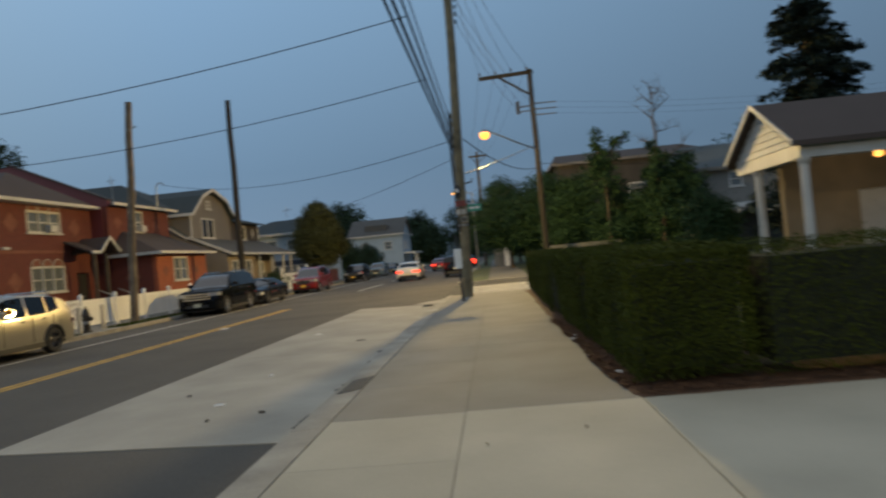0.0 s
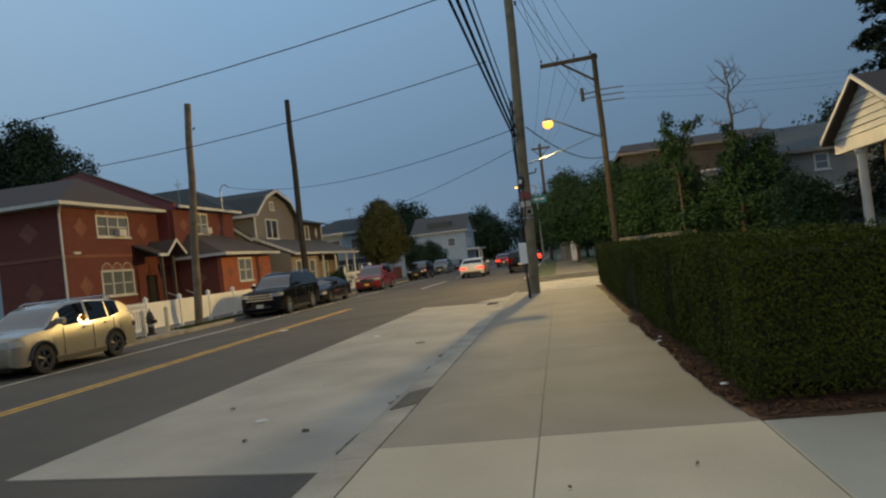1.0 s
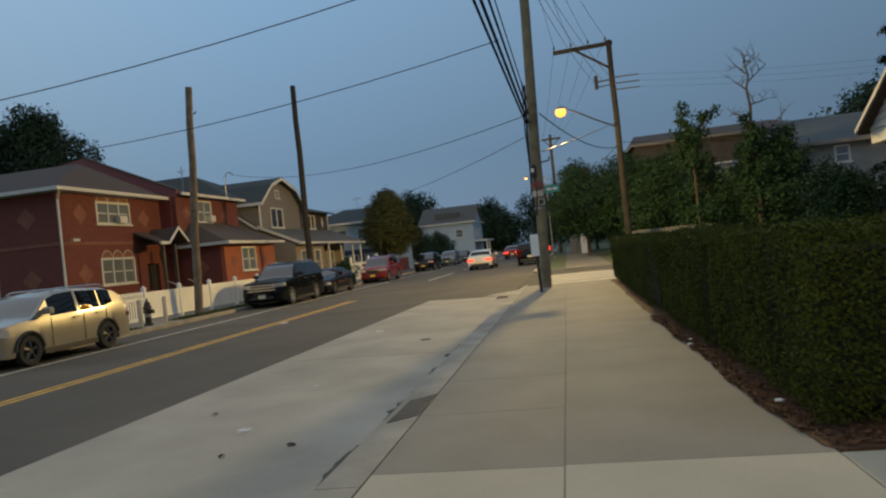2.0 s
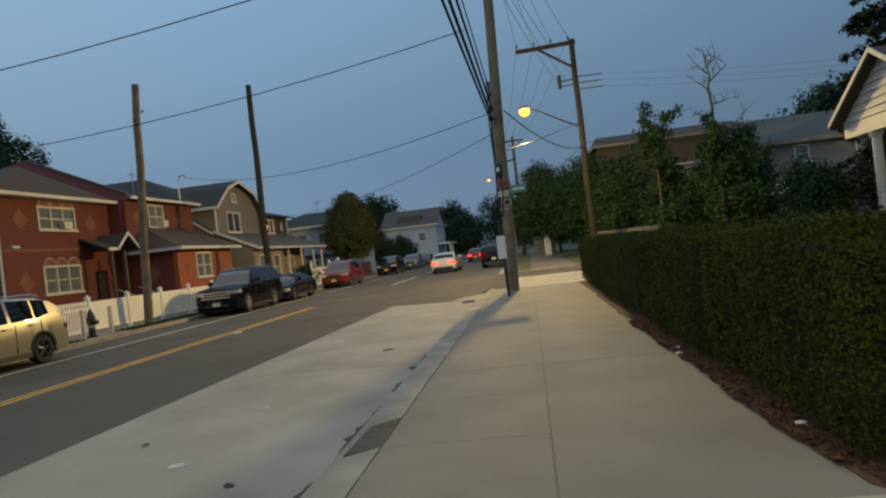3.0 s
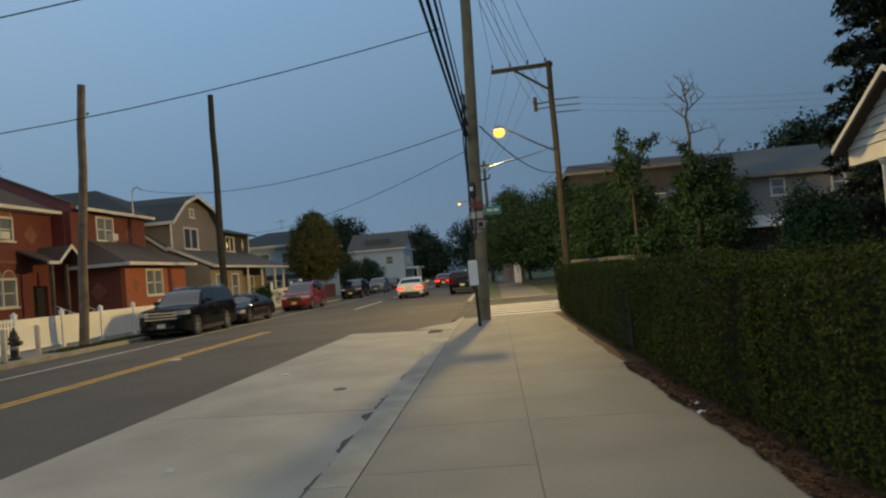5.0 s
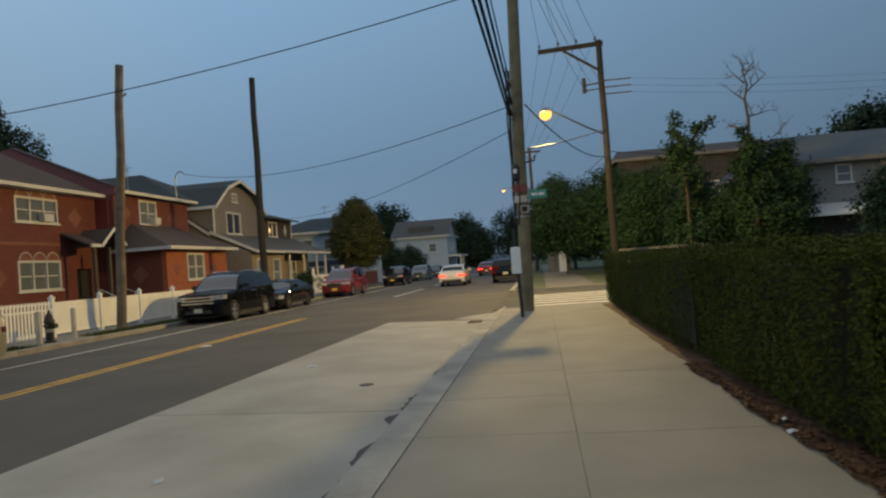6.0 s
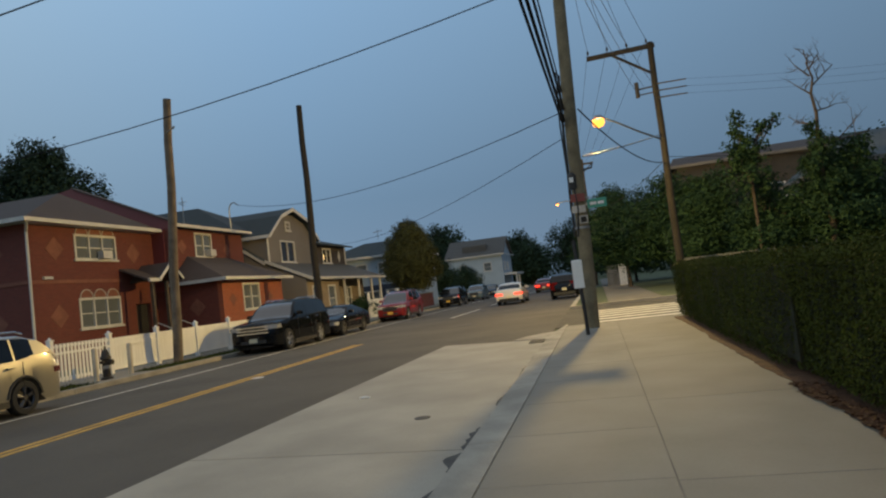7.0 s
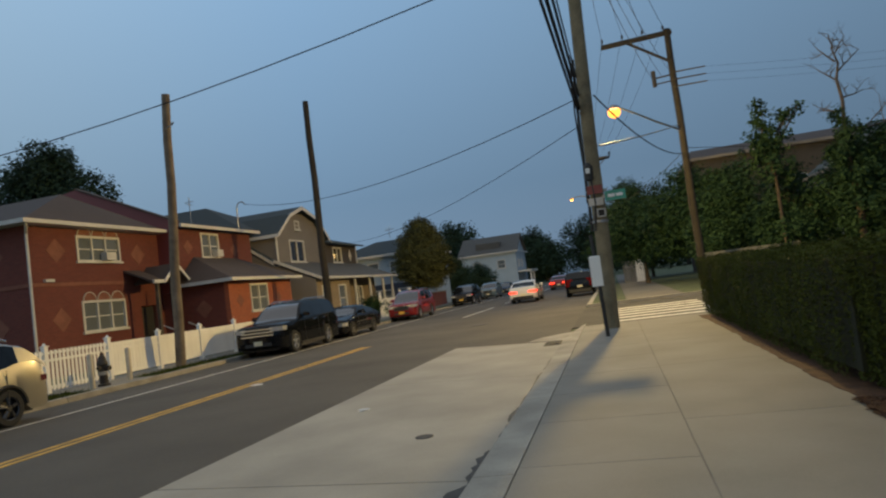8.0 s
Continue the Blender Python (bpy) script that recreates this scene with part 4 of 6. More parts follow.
# hip roof
g = Geo()
e, z0, z1 = 0.55, 6.15, 7.95
A, B, C, D = (FX + e, 29.6 - e, z0), (FX + e, 37.5, z0), (-36.5, 37.5, z0), (-36.5, 29.6 - e, z0)
R1, R2 = (-24.3, 33.7, z1), (-36.5, 33.7, z1)
for pl in ((A, B, R1), (A, R1, R2, D), (B, C, R2, R1)):
    roof_plane(g, pl, 0.12)
part("roof", g, SHINGLE, red, "brown shingled hip roof")
g = gutter(Geo(), "x", FX + e, 29.6 - e, 37.5, 6.16)
part("gutter", gutter(g, "y", 29.6 - e - 0.12, -36.5, FX + e + 0.12, 6.16), TRIM, red, "white gutter")
part("soffit", Geo().box(FX - 0.3, 29.06, 6.0, FX + e, 37.5, 6.03).box(-36, 29.06, 6.0, FX - 0.3, 29.6, 6.03), TRIM, red)
part("downpipe", Geo().tube([(FX + 0.5, 29.2, 6.0), (FX + 0.35, 29.35, 5.85), (FX + 0.1, 29.57, 5.65), (FX + 0.09, 29.57, 0.1)], [0.055] * 4, 8), TRIM, red, "white downpipe")
part("vent", Geo().box(FX, 30.3, 3.75, FX + 0.12, 30.75, 3.86), TRIM, red)
# forward wing with a gable roof behind
bw = (39.85, 4.75, 41.4, 6.0)
wall("wing_wall", "x", BX, 37.6, 44.9, -0.1, 6.2, -0.3, BRICK_Y, red, [bw])
wall("wing_side", "y", 37.56, -25.5, BX - 0.3, 3.0, 6.2, 0.3, MAROON, red)
wall("wing_side", "y", 37.56, FX, BX - 0.3, -0.1, 2.99, 0.3, BRICK_X, red)
wall("wing_north", "y", 44.6, -36.0, BX - 0.3, -0.1, 6.2, 0.3, BRICK_X, red)
window(red, "x", BX, 1, *bw, lights=2, bars=1)
diamond(red, "x", BX, 38.6, 5.25, 0.4); diamond(red, "x", BX, 43.0, 5.2, 0.4)
part("window_air_conditioner", Geo().slab(BX, 40.75, 4.78, BX + 0.35, 41.3, 5.15, 0.02), TRIM, red, "white window air conditioner")
part("window_air_conditioner", Geo().slab(FX, 33.6, 4.65, FX + 0.3, 34.2, 5.0, 0.02), TRIM, red, "white window air conditioner")
PK = (-28.2, 9.35)
g = Geo()
for s, xe in ((1, BX + 0.5), (-1, -35.5)):
    roof_plane(g, [(xe, 37.87, 6.3), (xe, 45.1, 6.3), (PK[0], 45.1, 7.75), (PK[0], 37.87, 7.75)], 0.13)
part("wing_roof", g, SHINGLE, red, "brown shingled gable roof")
part("gable_wall", Geo().prism([(BX + 0.1, 6.15), (BX + 0.1, 6.5), (-26.9, 9.0), (-29.5, 8.6), (-35.0, 6.15)], "y", 37.58, 37.86), MAROON, red, "maroon sided gable wall")
part("coping", Geo().plate([(BX + 0.15, 37.5, 6.48), (-26.9, 37.5, 9.0), (-26.9, 37.93, 9.0), (BX + 0.15, 37.93, 6.48)], -0.07), SHINGLE, red, "dark parapet coping")
part("gutter", gutter(Geo(), "x", BX + 0.5, 37.35, 45.1, 6.33), TRIM, red, "white gutter")
# low front room with a hipped lean-to
lw = (39.65, 1.62, 41.35, 2.95)
wall("room_front", "x", LX, 37.6, 44.2, -0.1, 3.2, -0.25, BRICK_HOT, red, [lw])
wall("room_side", "y", 37.6, BX, LX - 0.25, -0.1, 3.2, 0.25, BRICK_X, red)
wall("room_north", "y", 43.95, BX, LX - 0.25, -0.1, 3.2, 0.25, BRICK_X, red)
window(red, "x", LX, 1, *lw, lights=2, bars=1)
diamond(red, "x", LX, 38.55, 2.2, 0.33); diamond(red, "x", LX, 42.6, 2.2, 0.33)
diamond(red, "y", 37.6, -20.2, 2.0, 0.45)
g = Geo()
a, b, c, d = (LX + 0.45, 37.2, 3.3), (LX + 0.45, 44.6, 3.3), (BX, 44.6, 3.3), (BX, 37.2, 3.3)
r1, r2 = (BX, 39.0, 4.75), (BX, 43.0, 4.75)
for pl in ((a, b, r2, r1), (d, a, r1), (b, c, r2)):
    roof_plane(g, pl, 0.1)
part("room_roof", g, SHINGLE, red, "brown shingled lean-to roof")
g = gutter(Geo(), "x", LX + 0.45, 37.1, 44.7, 3.33)
part("gutter", gutter(g, "y", 37.08, BX, LX + 0.45, 3.33), TRIM, red, "white gutter")
# gabled entrance hood
g = Geo()
for sgn in (-1, 1):
    roof_plane(g, [(-20.75, 36.55 + sgn * 0.95, 3.55), (FX, 36.55 + sgn * 0.95, 3.55), (FX, 36.55, 4.35), (-20.75, 36.55, 4.35)], 0.08)
roof_plane(g, [(-20.9, 34.9, 3.55), (-20.9, 36.0, 3.55), (FX, 36.0, 4.2), (FX, 34.9, 4.2)], 0.1)
part("porch_roof", g, SHINGLE, red, "shingled entrance hood")
g = Geo()
for sgn in (-1, 1):
    g.plate([(-20.72, 36.55 + sgn * 0.98, 3.40), (-20.72, 36.55, 4.22), (-20.72, 36.55, 4.40), (-20.72, 36.55 + sgn * 0.98, 3.58)], 0.04 * sgn)
g.box(-20.86, 34.85, 3.42, -20.76, 35.65, 3.57)
part("porch_trim", g, TRIM, red, "white gable trim")
for y in (35.2, 36.3):
    part("porch_post", Geo().box(-21.0, y - 0.07, 0.55, -20.86, y + 0.07, 3.42), WOOD_POLE, red, "brown porch post")
part("porch_floor", Geo().box(FX + 0.01, 34.9, -0.05, -20.8, 37.4, 0.55), BRICK_PALE, red)
for k in range(3):
    part("step", Geo().box(-20.78 + 0.3 * k, 35.4, -0.05, -20.49 + 0.3 * k, 37.2, 0.40 - 0.17 * k), CONCRETE, red)
for y in (35.35, 37.25):
    part("handrail", Geo().tube([(-20.9, y, 1.45), (-19.8, y, 0.95), (-19.8, y, 0.0)], [0.025] * 3, 6).rod((-20.3, y, 0.3), (-20.3, y, 1.2), 0.02), TRIM, red, "white metal handrail")
part("aerial", Geo().rod((-24.6, 44.0, 7.2), (-24.6, 44.0, 8.9), 0.025).rod((-24.9, 44.0, 8.6), (-24.3, 44.0, 8.6), 0.02).rod((-24.6, 43.7, 8.45), (-24.6, 44.3, 8.45), 0.02), STEEL, red, "roof aerial")

# taupe house with a gambrel front gable
GX = -21.0
taupe = thing("gambrel_house", (-23, 51, 0), "taupe sided house with a gambrel gable and blue-grey roof", "house")
gw, attic = (49.3, 4.55, 51.4, 5.95), (50.35, 6.75, 50.95, 7.3)
wall("side_wall", "y", 47.4, -33.0, GX, -0.1, 6.3, 0.25, SIDING_GREY, taupe)
gy0, gy1, gm = 47.4, 54.8, 50.9
wall("front_wall", "x", GX, gy0 + 0.25, gy1, -0.1, 6.3, -0.25, SIDING_GREY, taupe, [gw])
part("gable", Geo().prism([(gy0 + 0.1, 6.3), (gy0 + 1.7, 7.45), (gm - 0.6, 7.85), (gm + 0.8, 7.85), (gy1 - 1.4, 7.4), (gy1, 6.3)], "x", GX - 0.25, GX), SIDING_GREY, taupe, "taupe gambrel gable")
window(taupe, "x", GX, 1, *gw, lights=2, bars=0, glass=WINDOW_BLACK)
window(taupe, "x", GX + 0.02, 1, *attic, lights=1, bars=1)
g = Geo()
prof = [(gy0 - 0.35, 6.25), (gy0 + 1.6, 7.65), (gm, 8.3), (gy1 - 1.3, 7.6), (gy1 + 0.3, 6.25)]
for (y0, za), (y1, zb) in zip(prof[:-1], prof[1:]):
    roof_plane(g, [(GX + 0.4, y0, za), (GX + 0.4, y1, zb), (-33.0, y1, zb), (-33.0, y0, za)], 0.12)
part("roof", g, SHINGLE_BLUE, taupe, "blue-grey gambrel roof")
g = Geo()
for (y0, za), (y1, zb) in zip(prof[:-1], prof[1:]):
    g.plate([(GX + 0.42, y0, za - 0.22), (GX + 0.42, y1, zb - 0.22), (GX + 0.42, y1, zb + 0.02), (GX + 0.42, y0, za + 0.02)], 0.03)
part("rake_trim", g, TRIM, taupe, "white rake boards")
part("corner_board", Geo().box(GX - 0.03, gy0 - 0.03, 0, GX + 0.03, gy0 + 0.16, 6.2), TRIM, taupe)
part("eave_trim", Geo().box(-30, gy0 - 0.38, 6.05, GX + 0.4, gy0 - 0.33, 6.25), TRIM, taupe)
g = roof_plane(Geo(), [(-33.0, 46.0, 6.75), (-22.4, 46.0, 6.75), (-27.3, 50.0, 9.15), (-33.0, 50.0, 9.15)], 0.15)
roof_plane(g, [(-22.4, 46.0, 6.75), (-22.4, 54.0, 6.75), (-27.3, 50.0, 9.15)], 0.15)
part("rear_roof", g, SHINGLE_BLUE, taupe, "blue-grey main roof")
# front porch with its lean-to roof shared along the row
part("porch_roof", roof_plane(Geo(), [(-17.9, 46.6, 3.15), (-17.9, 61.6, 3.15), (GX, 61.6, 4.5), (GX, 46.6, 4.5)], 0.12), SHINGLE_GREY, taupe, "grey porch roof")
for p, q in (((-17.85, 3.0), (-20.9, 4.42)), ((-20.9, 4.25), (-23.3, 5.95))):
    part("sloping_trim", Geo().plate([(p[0], 46.58, p[1]), (q[0], 46.58, q[1]), (q[0], 46.58, q[1] + 0.2), (p[0], 46.58, p[1] + 0.2)], 0.04), TRIM, taupe, "white sloping rake board")
part("side_roof", roof_plane(Geo(), [(GX, 46.6, 4.5), (GX - 2.4, 46.6, 6.15), (GX - 2.4, 47.39, 6.15), (GX, 47.39, 4.5)], 0.1), SHINGLE_BLUE, taupe)
part("porch_gutter", gutter(Geo(), "x", -17.9, 46.6, 61.6, 3.18), TRIM, taupe, "white gutter")
part("porch_side", Geo().prism([(-23.3, -0.1), (-18.3, -0.1), (-18.3, 3.1), (-20.9, 4.25), (-23.3, 5.9)], "y", 46.70, 46.9), SIDING_GREY, taupe)
wall("porch_front", "x", -18.3, 46.9, 52.2, -0.1, 3.1, -0.2, STUCCO, taupe, [(47.6, 0.9, 48.7, 2.6), (50.2, 0.9, 51.4, 2.6)], "tan stucco porch wall")
window(taupe, "x", -18.3, 1, 47.6, 0.9, 48.7, 2.6, lights=1)
window(taupe, "x", -18.3, 1, 50.2, 0.9, 51.4, 2.6, lights=1)
mast = thing("service_mast", (-22.2, 45.2, 6.3), "curved metal service mast above a roof", "mast")
part("conduit", Geo().tube([(-22.2, 45.2, 6.2), (-22.2, 45.2, 8.0), (-22.05, 45.2, 8.25), (-21.8, 45.2, 8.3), (-21.6, 45.2, 8.1)], [0.04] * 5, 6), STEEL, mast)

# dark shake house with a tan porch
dark = thing("shake_house", (-23, 58, 0), "dark shake-sided house with a tan porch and lit window", "house")
dw, dw2 = (56.4, 4.55, 58.0, 5.65), (55.4, 4.5, 55.9, 5.65)
wall("front_wall", "x", GX + 0.02, 54.85, 61.2, 4.2, 6.0, -0.25, SIDING_DARK, dark, [dw])
wall("side_wall", "y", 54.9, -31, GX - 0.25, -0.1, 6.0, 0.25, SIDING_DARK, dark)
wall("north_wall", "y", 61.0, -31, GX - 0.25, -0.1, 6.0, 0.2, SIDING_DARK, dark)
window(dark, "x", GX + 0.02, 1, *dw, lights=2, bars=0, glass=WINDOW_CLEAR)
part("lamp_glow", Geo().box(GX - 0.4, 56.9, 4.9, GX - 0.3, 57.4, 5.25), LIT, dark, "lit lamp in the window")
part("lozenge_window", Geo().prism([(59.5, 5.1), (59.75, 4.65), (60.0, 5.1), (59.75, 5.6)], "x", GX + 0.02, GX + 0.06), TRIM, dark, "white lozenge window")
part("corner_board", Geo().box(GX - 0.02, 61.05, 4.2, GX + 0.06, 61.25, 6.0), TRIM, dark)
part("roof", roof_plane(roof_plane(Geo(), [(GX + 0.6, 54.8, 5.95), (GX + 0.6, 61.7, 5.95), (-26, 61.7, 7.6), (-26, 54.8, 7.6)], 0.12), [(-26, 54.8, 7.6), (-26, 61.7, 7.6), (-31.5, 61.7, 5.9), (-31.5, 54.8, 5.9)], 0.12), SHINGLE_BLUE, dark, "dark shingled roof")
wall("porch_wall", "x", -19.6, 52.3, 61.0, -0.1, 3.4, -0.2, STUCCO, dark, [(54.0, 0.0, 55.0, 2.4), (56.5, 0.9, 58.0, 2.5)], "tan stucco porch wall")
window(dark, "x", -19.6, 1, 56.5, 0.9, 58.0, 2.5, lights=2)
for y in (53.0, 56.0, 59.0, 61.2):
    part("porch_column", Geo().turn([(0.13, 0.0), (0.11, 0.1), (0.09, 2.9), (0.13, 3.05)], (-18.2, y, 0.0), "z", 12), TRIM, dark, "white porch column")
shrub = tree("shrub", (-17.6, 54.5, 0), 0.3, 0.05, [(0, 0, 0.9, 0.7, 0.8, 0.8), (0.2, 1.2, 0.7, 0.6, 0.7, 0.6)], 1500, 0.14, LEAF_MID, 31, "green shrub before a tan porch", 0.25, "shrub")


def plain_house(name, x0, y0, x1, y1, eave, ridge, ridge_along, wall_mat, roof_mat, label, holes_south=(), holes_west=(), holes_east=(), over=0.45, hip=0.0, edge=None):
    """A simple house: four walls with windows, a ridged or hipped roof, white eaves."""
    h = thing(name, ((x0 + x1) / 2, (y0 + y1) / 2, 0), label, "house")
    wall("wall", "y", y0, x0, x1, -0.1, eave, 0.25, wall_mat, h, holes_south)
    wall("wall", "y", y1, x0, x1, -0.1, eave, -0.25, wall_mat, h)
    wall("wall", "x", x0, y0 + 0.26, y1 - 0.26, -0.1, eave, 0.25, wall_mat, h, holes_west)
    wall("wall", "x", x1, y0 + 0.26, y1 - 0.26, -0.1, eave, -0.25, wall_mat, h, holes_east)
    for q in holes_south:
        window(h, "y", y0, -1, *q, lights=1)
    for q in holes_west:
        window(h, "x", x0, -1, *q, lights=1)
    for q in holes_east:
        window(h, "x", x1, 1, *q, lights=1)
    a, b, c, d = x0 - over, x1 + over, y0 - over, y1 + over
    g = Geo()
    if ridge_along == "x":
        m, i = (c + d) / 2, hip
        roof_plane(g, [(a, c, eave), (b, c, eave), (b - i, m, ridge), (a + i, m, ridge)], 0.14)
        roof_plane(g, [(b, d, eave), (a, d, eave), (a + i, m, ridge), (b - i, m, ridge)], 0.14)
        if hip:
            roof_plane(g, [(a, d, eave), (a, c, eave), (a + i, m, ridge)], 0.14)
            roof_plane(g, [(b, c, eave), (b, d, eave), (b - i, m, ridge)], 0.14)
        else:
            for x in (x0, x1 - 0.25):
                part("gable", Geo().prism([(y0, eave), (y1, eave), (m, ridge - 0.15)], "x", x, x + 0.25), wall_mat, h)
    else:
        m, i = (a + b) / 2, hip
        roof_plane(g, [(a, d, eave), (a, c, eave), (m, c + i, ridge), (m, d - i, ridge)], 0.14)
        roof_plane(g, [(b, c, eave), (b, d, eave), (m, d - i, ridge), (m, c + i, ridge)], 0.14)
        if hip:
            roof_plane(g, [(a, c, eave), (b, c, eave), (m, c + i, ridge)], 0.14)
            roof_plane(g, [(b, d, eave), (a, d, eave), (m, d - i, ridge)], 0.14)
        else:
            for y in (y0, y1 - 0.25):
                part("gable", Geo().prism([(x0, eave), (x1, eave), (m, ridge - 0.15)], "y", y, y + 0.25), wall_mat, h)
    part("roof", g, roof_mat, h)
    part("fascia", Geo().box(a, c - 0.03, eave - 0.2, b, c, eave + 0.02).box(b, c, eave - 0.2, b + 0.03, d, eave + 0.02).box(a - 0.03, c, eave - 0.2, a, d, eave + 0.02), edge or TRIM, h)
    return h


pale = plain_house("blue_house", -27.0, 70.0, -17.8, 80, 5.45, 7.15, "x", SIDING_BLUE, SHINGLE_BLUE, "pale blue two-storey house with a dark hip roof",
                   [(-23.2, 3.7, -22.2, 4.7), (-21.0, 3.7, -20.0, 4.7), (-22.8, 0.9, -21.2, 2.0), (-20.4, 0.9, -18.8, 2.0)], hip=3.6)
for x0, z0, x1, z1 in ((-27.0, -0.1, -17.8, 0.8), (-27.0, 2.12, -17.8, 2.6), (-27.0, 0.8, -22.95, 2.12), (-21.05, 0.8, -20.55, 2.12), (-18.65, 0.8, -17.8, 2.12)):
    part("lower_cladding", Geo().box(x0, 69.95, z0, x1, 69.995, z1), NAVY, pale, "navy lower cladding")
part("aerial", Geo().rod((-22.3, 75, 7.4), (-22.3, 75, 8.5), 0.03).rod((-22.8, 75, 8.2), (-21.8, 75, 8.3), 0.03), STEEL, pale)
greyh = plain_house("grey_house", -24.5, 118, -15.4, 130, 6.2, 9.3, "x", SIDING_BLUE, SHINGLE_GREY, "grey-blue gabled house down the street",
                    [(-22.5, 3.6, -21.3, 4.9), (-18.5, 3.6, -17.3, 4.9)], (), ((120, 3.5, 121.2, 4.9), (124, 3.5, 125.2, 4.9)))
part("dormer", Geo().box(-22.0, 119.2, 6.5, -18.0, 122, 8.0), SHINGLE_GREY, greyh, "shed dormer")
part("porch", Geo().box(-15.3, 118, 2.6, -13.2, 128, 2.9).box(-13.5, 118.2, 0, -13.25, 118.45, 2.6).box(-13.5, 122, 0, -13.25, 122.25, 2.6), TRIM, greyh, "white porch")
plain_house("distant_house", -30, 150, -22, 162, 4.2, 6.8, "y", DARK_WALL, SHINGLE_GREY, "house with painted-in shade far down the street")

# ---------------------------------------------------------------- houses behind the hedge and beyond the side street
porch = thing("porch_house", (9, 17, 0), "white porch with a shingled gable roof and warm light", "house")
PX, PY0, PY1, PZ = 6.85, 15.5, 19.3, 3.24
g = Geo()
m = (PY0 + PY1) / 2
roof_plane(g, [(PX - 0.2, PY0 - 0.15, PZ), (14, PY0 - 0.15, PZ), (14, m, PZ + 1.18), (PX - 0.2, m, PZ + 1.18)], 0.12)
roof_plane(g, [(PX - 0.2, PY1 + 0.15, PZ), (14, PY1 + 0.15, PZ), (14, m, PZ + 1.18), (PX - 0.2, m, PZ + 1.18)], 0.12)
part("roof", g, SHINGLE, porch, "brown-grey shingled porch roof")
part("gable_core", Geo().prism([(PY0, PZ - 0.05), (PY1, PZ - 0.05), (m, PZ + 1.06)], "x", PX + 0.04, PX + 0.12), CLAP, porch)
for k in range(7):       # lapped clapboards, narrower towards the peak
    za, zb = PZ - 0.05 + 0.16 * k, PZ - 0.05 + 0.16 * (k + 1) + 0.01
    f0, f1 = 1 - 0.16 * k / 1.11, max(0.03, 1 - 0.16 * (k + 1) / 1.11)
    hw0, hw1 = (PY1 - PY0) / 2 * f0, (PY1 - PY0) / 2 * f1
    g = Geo()
    g.v += [(PX - 0.005, m - hw0, za), (PX - 0.005, m + hw0, za), (PX + 0.028, m + hw1, zb), (PX + 0.028, m - hw1, zb), (PX + 0.04, m - hw0, za), (PX + 0.04, m + hw0, za), (PX + 0.04, m + hw1, zb), (PX + 0.04, m - hw1, zb)]
    g.f += [(0, 1, 2, 3), (7, 6, 5, 4), (0, 4, 5, 1), (1, 5, 6, 2), (2, 6, 7, 3), (3, 7, 4, 0)]
    part("clapboard", g, CLAP, porch)
part("rake_trim", Geo().plate([(PX - 0.2, PY1 + 0.18, PZ - 0.08), (PX - 0.2, m, PZ + 1.10), (PX - 0.2, m, PZ + 1.20), (PX - 0.2, PY1 + 0.18, PZ + 0.02)], 0.03).plate([(PX - 0.2, PY0 - 0.18, PZ - 0.08), (PX - 0.2, m, PZ + 1.10), (PX - 0.2, m, PZ + 1.20), (PX - 0.2, PY0 - 0.18, PZ + 0.02)], -0.03), CLAP, porch)
part("beam", Geo().box(PX + 0.02, PY0 + 0.02, PZ - 0.36, PX + 0.24, PY1, PZ - 0.06).box(PX + 0.24, PY0 + 0.02, PZ - 0.36, 14, PY0 + 0.24, PZ - 0.06), TRIM, porch, "white porch beam")
part("ceiling", Geo().box(PX + 0.2, PY0 + 0.25, PZ - 0.12, 13.9, PY1, PZ - 0.07), TRIM, porch)
for x, y in ((PX + 0.14, 18.2), (PX + 0.14, PY0 + 0.14), (10.2, PY0 + 0.14)):
    g = Geo().box(x - 0.15, y - 0.15, -0.1, x + 0.15, y + 0.15, 0.35).turn([(0.13, 0.35), (0.12, 0.45), (0.10, 1.6), (0.09, PZ - 0.5), (0.13, PZ - 0.42), (0.14, PZ - 0.36)], (x, y, 0), "z", 14)
    part("column", g, TRIM, porch, "white porch column")
wall("back_wall", "y", 18.6, PX + 0.9, 14, -0.1, PZ - 0.12, 0.25, STUCCO, porch, [(9.6, 0.0, 10.6, 2.2)])
wall("end_wall", "x", 12.9, PY0 + 0.3, 18.59, -0.1, PZ - 0.13, 0.25, STUCCO, porch)
part("door", Geo().slab(9.65, 18.72, 0, 10.55, 18.78, 2.18, 0.0), TRIM, porch, "white front door")
part("porch_lamp", Geo().turn([(0.03, 0.1), (0.09, 0.05), (0.1, -0.06), (0.02, -0.1)], (9.3, 17.0, 2.95), "z", 10), BULB_GLOW, porch, "warm porch lamp").visible_shadow = False
part("floor", Geo().box(PX, PY0, -0.1, 14, 18.59, 0.3), CONCRETE, porch)
main = plain_house("gable_house", 14.1, 15.5, 22, 27.5, 4.6, 7.2, "y", DARK_WALL, SHINGLE, "tan gable house with painted-in shade behind the porch", (), [(20.5, 1.0, 21.7, 2.5)], ())

